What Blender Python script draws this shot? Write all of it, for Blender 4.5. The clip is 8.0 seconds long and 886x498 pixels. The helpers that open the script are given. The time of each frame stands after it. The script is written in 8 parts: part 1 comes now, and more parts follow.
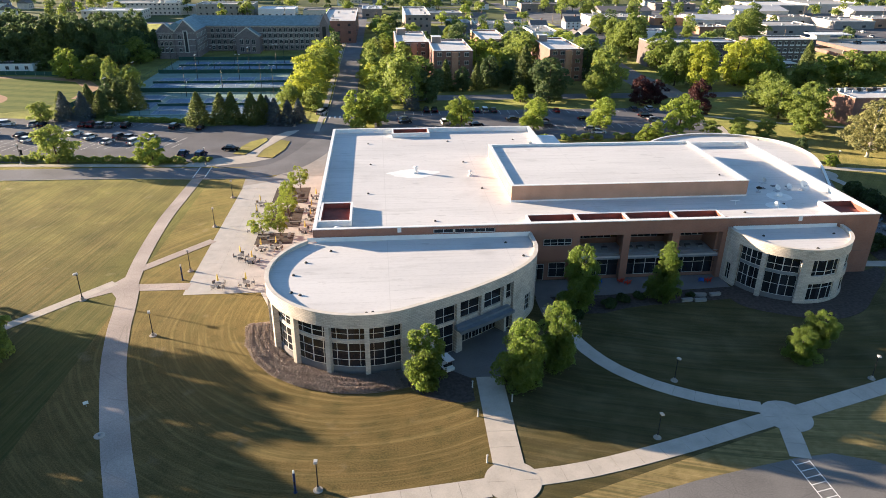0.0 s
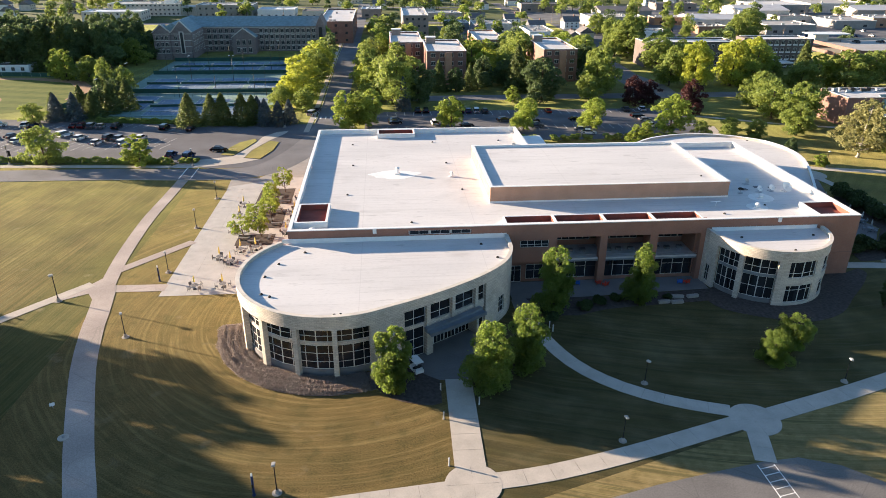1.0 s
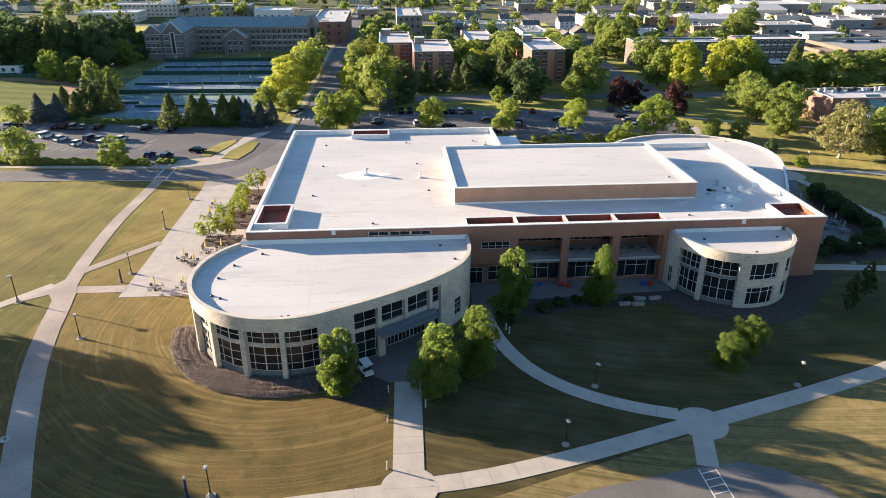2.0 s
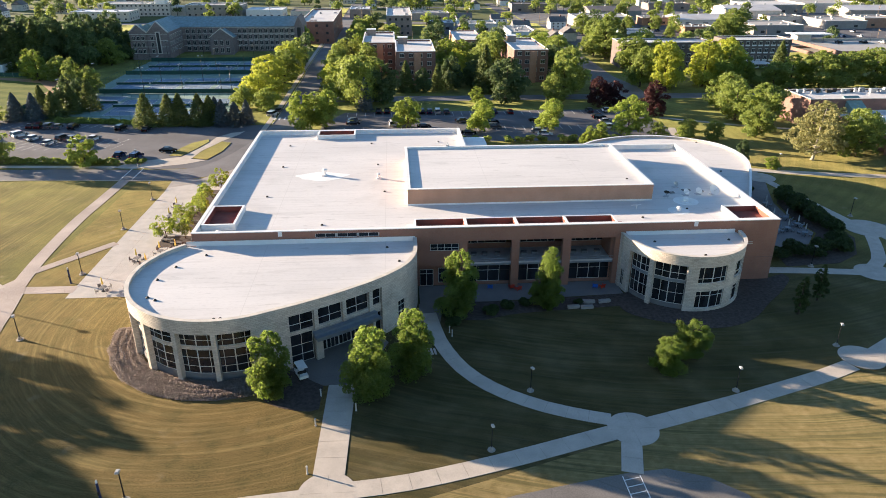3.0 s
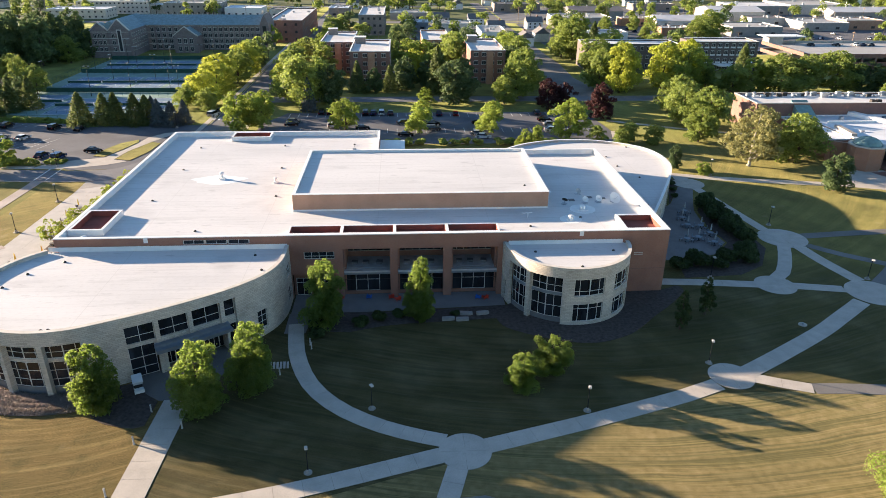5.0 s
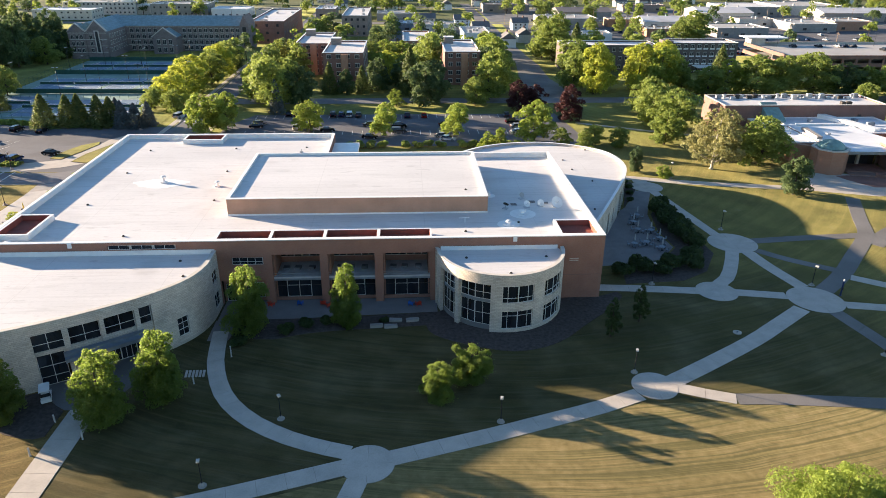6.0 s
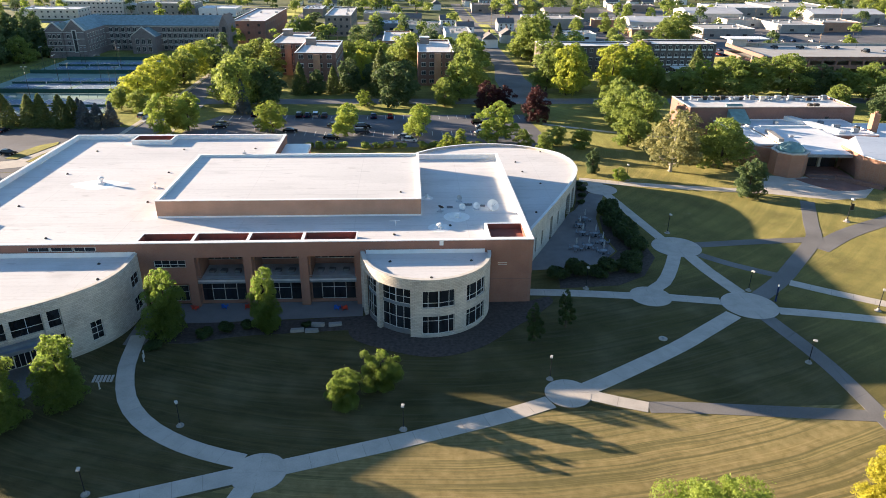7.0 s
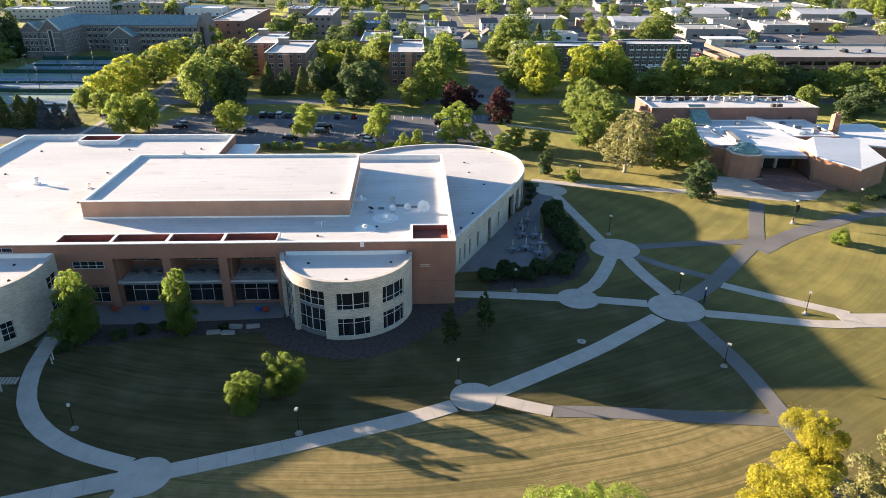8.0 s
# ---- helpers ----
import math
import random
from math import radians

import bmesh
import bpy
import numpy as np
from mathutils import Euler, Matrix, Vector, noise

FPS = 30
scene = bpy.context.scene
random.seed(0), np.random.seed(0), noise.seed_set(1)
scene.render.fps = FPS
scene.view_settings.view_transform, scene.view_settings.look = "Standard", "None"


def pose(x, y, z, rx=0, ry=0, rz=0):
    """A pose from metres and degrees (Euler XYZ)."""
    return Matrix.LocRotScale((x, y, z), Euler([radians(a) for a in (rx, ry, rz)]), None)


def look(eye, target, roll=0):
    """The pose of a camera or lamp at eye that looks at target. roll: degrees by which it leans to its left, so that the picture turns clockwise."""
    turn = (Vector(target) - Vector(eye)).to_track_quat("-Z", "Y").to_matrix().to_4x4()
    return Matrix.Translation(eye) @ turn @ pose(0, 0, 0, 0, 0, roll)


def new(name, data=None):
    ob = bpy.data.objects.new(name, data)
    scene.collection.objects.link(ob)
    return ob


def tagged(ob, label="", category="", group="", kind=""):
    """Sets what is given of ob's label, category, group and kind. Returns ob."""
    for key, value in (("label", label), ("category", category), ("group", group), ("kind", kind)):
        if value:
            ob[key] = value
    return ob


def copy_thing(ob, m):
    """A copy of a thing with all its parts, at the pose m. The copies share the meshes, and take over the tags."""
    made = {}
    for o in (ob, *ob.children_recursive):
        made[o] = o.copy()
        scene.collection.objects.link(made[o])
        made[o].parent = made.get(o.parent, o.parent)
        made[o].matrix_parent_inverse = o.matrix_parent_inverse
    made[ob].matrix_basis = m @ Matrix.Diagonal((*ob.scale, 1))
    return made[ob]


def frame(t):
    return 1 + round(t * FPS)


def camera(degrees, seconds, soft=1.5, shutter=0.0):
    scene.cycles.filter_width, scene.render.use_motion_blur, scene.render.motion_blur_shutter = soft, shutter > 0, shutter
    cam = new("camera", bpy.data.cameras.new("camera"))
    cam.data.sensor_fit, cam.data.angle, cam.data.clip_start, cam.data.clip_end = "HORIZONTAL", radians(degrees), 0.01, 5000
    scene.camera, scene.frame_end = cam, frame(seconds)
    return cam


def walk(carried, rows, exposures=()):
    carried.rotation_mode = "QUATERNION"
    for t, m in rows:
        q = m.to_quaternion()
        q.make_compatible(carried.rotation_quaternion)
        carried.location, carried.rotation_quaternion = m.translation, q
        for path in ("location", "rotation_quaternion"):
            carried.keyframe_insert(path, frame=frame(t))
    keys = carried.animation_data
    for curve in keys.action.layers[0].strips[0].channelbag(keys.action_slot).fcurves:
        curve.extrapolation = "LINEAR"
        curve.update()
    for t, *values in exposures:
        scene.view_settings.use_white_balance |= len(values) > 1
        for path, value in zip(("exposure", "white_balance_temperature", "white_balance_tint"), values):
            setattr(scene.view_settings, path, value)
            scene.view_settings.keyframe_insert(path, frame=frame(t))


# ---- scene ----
cam = camera(66.0, 8.0, 0.85)
PATH = [
    (0, (-0.695, 0.288, 51.874), (-0.519, 2.1, 51.047), 0.5),
    (0.5, (1.442, 0.313, 51.912), (1.609, 2.127, 51.085), 0.4),
    (1, (4.099, 0.259, 51.961), (4.258, 2.073, 51.134), 0.3),
    (1.5, (7.494, 0.179, 51.99), (7.644, 1.994, 51.163), 0.2),
    (3, (20.19, 0.404, 51.968), (20.321, 2.22, 51.141), 0.2),
    (3.5, (25.039, 0.818, 51.917), (25.166, 2.635, 51.089), 0.3),
    (4, (30.176, 1.436, 51.878), (30.298, 3.252, 51.05), 0.4),
    (4.5, (35.341, 2.252, 51.869), (35.459, 4.069, 51.039), 0.5),
    (6, (51.537, 4.353, 51.974), (51.645, 6.171, 51.146), 0.5),
    (6.5, (57.343, 4.795, 52.006), (57.447, 6.612, 51.177), 0.6),
    (7, (63.331, 5.224, 52.018), (63.43, 7.042, 51.19), 0.6),
    (7.5, (69.411, 5.459, 52.023), (69.506, 7.277, 51.196), 0.6),
    (8, (75.619, 5.503, 52.016), (75.71, 7.321, 51.188), 0.6),
]
EXPOSURE = 2.10
walk(cam, [(t, look(eye, target, roll)) for t, eye, target, roll in PATH], [(0.0, EXPOSURE), (3.0, EXPOSURE + 0.02), (8.0, EXPOSURE + 0.13)])

# ---- light: a low evening sun from behind the left, and its sky ----
SUN_EL, SUN_TOWARDS = radians(10.6), Vector((-0.912, 0.410))
world = bpy.data.worlds.new("sky")
scene.world = world
world.use_nodes = True
wn = world.node_tree.nodes
sky = wn.new("ShaderNodeTexSky")
sky.sky_type = "NISHITA"
sky.sun_disc = False
sky.sun_elevation = SUN_EL
sky.sun_rotation = math.atan2(SUN_TOWARDS.x, SUN_TOWARDS.y) % (2 * math.pi)
sky.air_density, sky.dust_density, sky.ozone_density = 1.0, 0.4, 3.2
world.node_tree.links.new(sky.outputs[0], wn["Background"].inputs[0])
wn["Background"].inputs[1].default_value = 0.062
sun_data = bpy.data.lights.new("sun", "SUN")
sun_data.energy, sun_data.angle, sun_data.color = 5.0, radians(0.6), (1.0, 0.80, 0.60)
sun = new("sun", sun_data)
sun.matrix_world = look((SUN_TOWARDS.x * 300, SUN_TOWARDS.y * 300, 300 * math.tan(SUN_EL)), (0, 0, 0))


# ---- materials ----
class Nodes:
    def __init__(self, name):
        self.m = bpy.data.materials.new(name)
        self.m.use_nodes = True
        self.t = self.m.node_tree
        self.b = self.t.nodes["Principled BSDF"]
        self.pos = self.t.nodes.new("ShaderNodeNewGeometry").outputs["Position"]

    def add(self, kind, **values):
        n = self.t.nodes.new(kind)
        for k, v in values.items():
            n.inputs[k.replace("_", " ")].default_value = v
        return n

    def link(self, a, b):
        self.t.links.new(a, b)

    def noise(self, scale, stretch=(1, 1, 1), detail=3.0, vec=None):
        mp = self.t.nodes.new("ShaderNodeMapping")
        mp.inputs["Scale"].default_value = stretch
        self.link(vec or self.pos, mp.inputs["Vector"])
        n = self.add("ShaderNodeTexNoise", Scale=scale, Detail=detail)
        self.link(mp.outputs[0], n.inputs["Vector"])
        return n.outputs[0]

    def ramp(self, fac, stops):
        r = self.t.nodes.new("ShaderNodeValToRGB")
        while len(r.color_ramp.elements) < len(stops):
            r.color_ramp.elements.new(0.5)
        for e, (p, c) in zip(r.color_ramp.elements, stops):
            e.position, e.color = p, (*c, 1)
        self.link(fac, r.inputs[0])
        return r.outputs[0]

    def mix(self, fac, a, b, blend="MIX"):
        n = self.t.nodes.new("ShaderNodeMix")
        n.data_type, n.blend_type = "RGBA", blend
        for s, v in ((n.inputs[0], fac), (n.inputs[6], a), (n.inputs[7], b)):
            if hasattr(v, "is_output"):
                self.link(v, s)
            else:
                s.default_value = v if isinstance(v, (int, float)) else (*v, 1)
        return n.outputs[2]

    def math(self, op, a, b=0.0):
        n = self.t.nodes.new("ShaderNodeMath")
        n.operation = op
        for s, v in zip(n.inputs, (a, b)):
            if hasattr(v, "is_output"):
                self.link(v, s)
            else:
                s.default_value = v
        return n.outputs[0]

    def bump(self, height, strength=0.3, distance=0.02):
        n = self.add("ShaderNodeBump", Strength=strength, Distance=distance)
        self.link(height, n.inputs["Height"])
        self.link(n.outputs[0], self.b.inputs["Normal"])

    def done(self, color, rough=0.8, metal=0.0, spec=0.3):
        if hasattr(color, "is_output"):
            self.link(color, self.b.inputs["Base Color"])
        else:
            self.b.inputs["Base Color"].default_value = (*color, 1)
        self.b.inputs["Roughness"].default_value = rough
        self.b.inputs["Metallic"].default_value = metal
        self.b.inputs["Specular IOR Level"].default_value = spec
        return self.m


def plain(name, c, rough=0.7, metal=0.0, spread=0.18, scale=0.8, spec=0.3):
    """A painted or solid surface with broad fading and fine grain."""
    n = Nodes(name)
    lo, hi = [v * (1 - spread) for v in c], [min(1, v * (1 + spread)) for v in c]
    broad = n.ramp(n.noise(scale), [(0.3, lo), (0.7, hi)])
    grain = n.noise(14.0)
    col = n.mix(0.25, broad, n.ramp(grain, [(0.3, lo), (0.7, hi)]))
    n.bump(grain, 0.15, 0.01)
    return n.done(col, rough, metal, spec)


def make_grass():
    n = Nodes("grass")
    sep = n.t.nodes.new("ShaderNodeSeparateXYZ")
    n.link(n.pos, sep.inputs[0])
    x, y = sep.outputs[0], sep.outputs[1]
    broad = n.ramp(n.noise(0.035, detail=4), [(0.30, (0.064, 0.053, 0.017)), (0.50, (0.108, 0.076, 0.027)), (0.70, (0.152, 0.099, 0.036))])
    mid = n.ramp(n.noise(0.30, detail=6), [(0.30, (0.042, 0.038, 0.013)), (0.70, (0.165, 0.110, 0.042))])
    col = n.mix(0.5, broad, mid)
    fine = n.noise(5.5, (1, 1, 1), 8)
    col = n.mix(0.40, col, n.ramp(fine, [(0.30, (0.014, 0.013, 0.005)), (0.68, (0.215, 0.147, 0.058))]))
    # rounds of the mower: rings west and east of the entrance, slanting passes on the far west lawn
    wob = n.math("ADD", n.math("MULTIPLY", n.noise(0.018), 5.0), n.math("MULTIPLY", n.noise(0.12), 0.5))
    rings = []
    for cx, cy in ((-3.0, 92.0), (70.0, 190.0)):
        d = n.t.nodes.new("ShaderNodeVectorMath")
        d.operation = "DISTANCE"
        n.link(n.pos, d.inputs[0])
        d.inputs[1].default_value = (cx, cy, 0)
        rings.append(n.math("ADD", d.outputs["Value"], wob))
    slant = n.math("ADD", n.math("SUBTRACT", n.math("MULTIPLY", y, 0.16), n.math("MULTIPLY", x, 0.99)), n.math("MULTIPLY", wob, 0.35))

    def pick(fac, a, b):
        m = n.t.nodes.new("ShaderNodeMix")
        for socket, v in zip((m.inputs[0], m.inputs[2], m.inputs[3]), (fac, a, b)):
            n.link(v, socket)
        return m.outputs[0]

    run = pick(n.math("GREATER_THAN", x, 12.3), rings[0], rings[1])
    west = n.math("LESS_THAN", n.math("ADD", x, n.math("MULTIPLY", n.math("SUBTRACT", y, 103.0), -0.02)), -41.5)
    run = pick(west, run, slant)
    lengthwise = pick(west, n.math("SUBTRACT", x, y), n.math("ADD", n.math("MULTIPLY", x, 0.16), n.math("MULTIPLY", y, 0.99)))

    def streaks(across, along_, lo, hi, detail=5):
        c = n.t.nodes.new("ShaderNodeCombineXYZ")
        n.link(n.math("MULTIPLY", run, across), c.inputs[0])
        n.link(n.math("MULTIPLY", lengthwise, along_), c.inputs[1])
        return n.ramp(n.noise(1.0, detail=detail, vec=c.outputs[0]), [(lo, (0, 0, 0)), (hi, (1, 1, 1))])

    col = n.mix(n.math("MULTIPLY", streaks(1.9, 0.06, 0.47, 0.72, 7), 0.26), col, (0.34, 0.255, 0.108))
    col = n.mix(n.math("MULTIPLY", streaks(3.3, 0.10, 0.48, 0.68), 0.24), col, (0.036, 0.036, 0.013))
    col = n.mix(n.math("MULTIPLY", streaks(0.50, 0.03, 0.48, 0.72, 4), 0.24), col, (0.052, 0.054, 0.018))
    col = n.mix(n.math("MULTIPLY", west, 0.52), col, n.ramp(n.noise(0.06, detail=6), [(0.35, (0.055, 0.049, 0.018)), (0.65, (0.088, 0.060, 0.028))]))
    col = n.mix(n.math("MULTIPLY", n.math("MULTIPLY", west, streaks(2.6, 0.05, 0.44, 0.58, 6)), 0.70), col, (0.036, 0.037, 0.014))
    col = n.mix(n.math("MULTIPLY", n.math("MULTIPLY", west, streaks(1.7, 0.04, 0.54, 0.68, 5)), 0.34), col, (0.20, 0.150, 0.074))
    # watered, greener fringe along the west walk
    fringe = n.t.nodes.new("ShaderNodeMapRange")
    fringe.inputs[1].default_value, fringe.inputs[2].default_value = -50.5, -44.5
    n.link(n.math("ADD", n.math("SUBTRACT", x, n.math("MULTIPLY", n.math("SUBTRACT", y, 110.0), 0.16)), n.math("MULTIPLY", n.noise(0.2, detail=5), 3.0)), fringe.inputs[0])
    fringe = n.math("MULTIPLY", fringe.outputs[0], n.math("MULTIPLY", west, n.math("LESS_THAN", y, 170.0)))
    col = n.mix(n.math("MULTIPLY", fringe, 0.40), col, (0.064, 0.074, 0.020))
    clump = n.ramp(n.noise(0.5, detail=6), [(0.53, (0, 0, 0)), (0.70, (1, 1, 1))])
    col = n.mix(n.math("MULTIPLY", clump, 0.40), col, (0.036, 0.039, 0.014))
    # the watered lawns north and east of the building are greener
    north = n.t.nodes.new("ShaderNodeMapRange")
    north.inputs[1].default_value, north.inputs[2].default_value = 70.0, 190.0
    n.link(n.math("ADD", y, n.math("MAXIMUM", n.math("MULTIPLY", n.math("SUBTRACT", x, 5.0), 0.75), n.math("MULTIPLY", n.math("SUBTRACT", 5.0, x), 0.12))), north.inputs[0])
    lush = n.ramp(n.noise(0.14, detail=7), [(0.3, (0.064, 0.066, 0.020)), (0.7, (0.185, 0.162, 0.048))])
    col = n.mix(n.math("MULTIPLY", north.outputs[0], 0.55), col, lush)
    far = n.t.nodes.new("ShaderNodeMapRange")
    far.inputs[1].default_value, far.inputs[2].default_value = 172.0, 205.0
    n.link(y, far.inputs[0])
    shade_lawn = n.ramp(n.noise(0.10, detail=7), [(0.3, (0.050, 0.058, 0.017)), (0.7, (0.165, 0.160, 0.045))])
    col = n.mix(n.math("MULTIPLY", far.outputs[0], 0.75), col, shade_lawn)
    # bald and thin places
    bare = n.ramp(n.noise(0.21, (1, 1, 1), 7), [(0.64, (0, 0, 0)), (0.74, (1, 1, 1))])
    col = n.mix(n.math("MULTIPLY", bare, 0.40), col, (0.21, 0.165, 0.105))
    n.bump(n.noise(13.0, (1, 1, 1), 5), 0.8, 0.05)
    # broad passes of the mower east of the entrance
    pass_ = n.math("SINE", n.math("MULTIPLY", run, 2.1))
    strength = n.math("MULTIPLY", n.math("GREATER_THAN", x, 12.3), n.math("MULTIPLY", n.math("GREATER_THAN", pass_, 0.2), n.noise(0.08)))
    col = n.mix(n.math("MULTIPLY", strength, 0.55), col, (0.072, 0.070, 0.021))
    # the dry lawn south of the long walk: bright stubble cut in close rounds
    edge = n.math("MINIMUM", n.math("ADD", n.math("MULTIPLY", x, 0.327), 45.9), 71.5)
    dry = n.math("MULTIPLY", n.math("GREATER_THAN", x, 12.3), n.math("LESS_THAN", y, edge))
    fade = n.t.nodes.new("ShaderNodeMapRange")
    fade.inputs[1].default_value, fade.inputs[2].default_value = 134.0, 119.0
    n.link(n.math("ADD", x, n.math("MULTIPLY", n.noise(0.15, detail=5), 6.0)), fade.inputs[0])
    dry = n.math("MULTIPLY", dry, fade.outputs[0])
    col = n.mix(n.math("MULTIPLY", dry, 0.55), col, n.ramp(n.noise(0.9, detail=7), [(0.3, (0.165, 0.127, 0.054)), (0.7, (0.310, 0.232, 0.112))]))
    col = n.mix(n.math("MULTIPLY", n.math("MULTIPLY", dry, streaks(2.3, 0.030, 0.46, 0.60, 6)), 0.66), col, (0.062, 0.062, 0.024))
    col = n.mix(n.math("MULTIPLY", n.math("MULTIPLY", dry, streaks(4.6, 0.05, 0.52, 0.70, 6)), 0.42), col, (0.40, 0.30, 0.125))
    # the lawn before the entrance court: its shade painted in, darker and mottled
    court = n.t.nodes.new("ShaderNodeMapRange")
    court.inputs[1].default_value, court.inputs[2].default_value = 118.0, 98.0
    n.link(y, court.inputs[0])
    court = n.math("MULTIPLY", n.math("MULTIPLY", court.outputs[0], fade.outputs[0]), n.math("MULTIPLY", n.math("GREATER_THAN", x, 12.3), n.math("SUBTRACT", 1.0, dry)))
    court_shade = n.ramp(n.noise(0.16, detail=8), [(0.34, (0.020, 0.023, 0.010)), (0.52, (0.046, 0.042, 0.022)), (0.72, (0.112, 0.096, 0.056))])
    col = n.mix(n.math("MULTIPLY", court, 0.58), col, court_shade)
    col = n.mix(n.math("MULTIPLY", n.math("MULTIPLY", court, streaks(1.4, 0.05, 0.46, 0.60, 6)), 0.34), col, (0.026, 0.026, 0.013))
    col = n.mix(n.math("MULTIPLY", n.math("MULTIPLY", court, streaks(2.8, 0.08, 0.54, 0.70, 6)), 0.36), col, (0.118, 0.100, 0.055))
    # upright blades catch a low sun
    n.b.inputs["Sheen Weight"].default_value = 0.36
    n.b.inputs["Sheen Roughness"].default_value = 0.5
    n.link(n.mix(1.0, col, (4.2, 4.6, 5.2), "MULTIPLY"), n.b.inputs["Sheen Tint"])
    return n.done(col, 0.95, 0, 0.1)


def make_field():
    n = Nodes("sports turf")
    sep = n.t.nodes.new("ShaderNodeSeparateXYZ")
    n.link(n.pos, sep.inputs[0])
    s = n.math("SINE", n.math("MULTIPLY", n.math("ADD", n.math("MULTIPLY", sep.outputs[0], 0.25), sep.outputs[1]), 0.75))
    col = n.mix(n.math("GREATER_THAN", s, 0.0), (0.09, 0.12, 0.028), (0.14, 0.165, 0.04))
    col = n.mix(0.35, col, n.ramp(n.noise(0.3), [(0.3, (0.07, 0.11, 0.02)), (0.7, (0.2, 0.2, 0.06))]))
    n.bump(n.noise(5.0), 0.6, 0.05)
    return n.done(col, 0.95, 0, 0.1)


def make_concrete(name, c, stain=0.5):
    n = Nodes(name)
    rnd = n.t.nodes.new("ShaderNodeObjectInfo").outputs["Random"]
    a, b = [v * 0.80 for v in c], [min(1, v * 1.12) for v in c]
    col = n.ramp(n.noise(0.5, detail=6), [(0.28, a), (0.68, b)])
    col = n.mix(n.math("MULTIPLY", rnd, 0.35), col, [v * 0.78 for v in c])
    fine = n.noise(9.0, detail=5)
    col = n.mix(0.25, col, n.ramp(fine, [(0.35, [v * 0.6 for v in c]), (0.7, b)]))
    spots = n.ramp(n.noise(1.8, detail=2), [(0.66, (0, 0, 0)), (0.74, (1, 1, 1))])
    col = n.mix(n.math("MULTIPLY", spots, stain * 0.5), col, [v * 0.5 for v in c])
    n.bump(fine, 0.3, 0.01)
    return n.done(col, 0.85, 0, 0.25)


def make_asphalt(name, c):
    n = Nodes(name)
    col = n.ramp(n.noise(0.12, detail=5), [(0.3, [v * 0.7 for v in c]), (0.7, [v * 1.3 for v in c])])
    fine = n.noise(6.0, detail=6)
    col = n.mix(0.3, col, n.ramp(fine, [(0.3, [v * 0.5 for v in c]), (0.7, [v * 1.5 for v in c])]))
    crack = n.t.nodes.new("ShaderNodeTexVoronoi")
    crack.feature = "DISTANCE_TO_EDGE"
    crack.inputs["Scale"].default_value = 0.16
    n.link(n.pos, crack.inputs["Vector"])
    line = n.math("LESS_THAN", crack.outputs["Distance"], 0.006)
    col = n.mix(n.math("MULTIPLY", line, 0.22), col, [v * 0.35 for v in c])
    n.bump(fine, 0.4, 0.01)
    return n.done(col, 0.88, 0, 0.25)


def make_masonry(name, c, c2, mortar, course=0.2, length=0.6, gap=0.012, rough=0.85, streak=0.25):
    """Coursed stone or brick on the UVs (metres along the wall, metres up)."""
    n = Nodes(name)
    uv = n.t.nodes.new("ShaderNodeUVMap").outputs[0]
    br = n.t.nodes.new("ShaderNodeTexBrick")
    n.link(uv, br.inputs["Vector"])
    for k, v in (("Scale", 1.0), ("Mortar Size", gap), ("Brick Width", length), ("Row Height", course), ("Bias", 0.0)):
        br.inputs[k].default_value = v
    br.inputs["Color1"].default_value, br.inputs["Color2"].default_value = (*c, 1), (*c2, 1)
    br.inputs["Mortar"].default_value = (*mortar, 1)
    broad = n.ramp(n.noise(0.35, detail=5), [(0.3, [v * 0.72 for v in c]), (0.7, [min(1, v * 1.18) for v in c2])])
    col = n.mix(0.35, br.outputs[0], broad)
    run = n.noise(0.8, (1, 1, 0.12), 4)
    col = n.mix(n.math("MULTIPLY", run, streak), col, [v * 0.6 for v in c])
    n.bump(n.mix(0.5, br.outputs["Fac"], n.noise(8.0)), 0.35, -0.01)
    return n.done(col, rough, 0, 0.25)


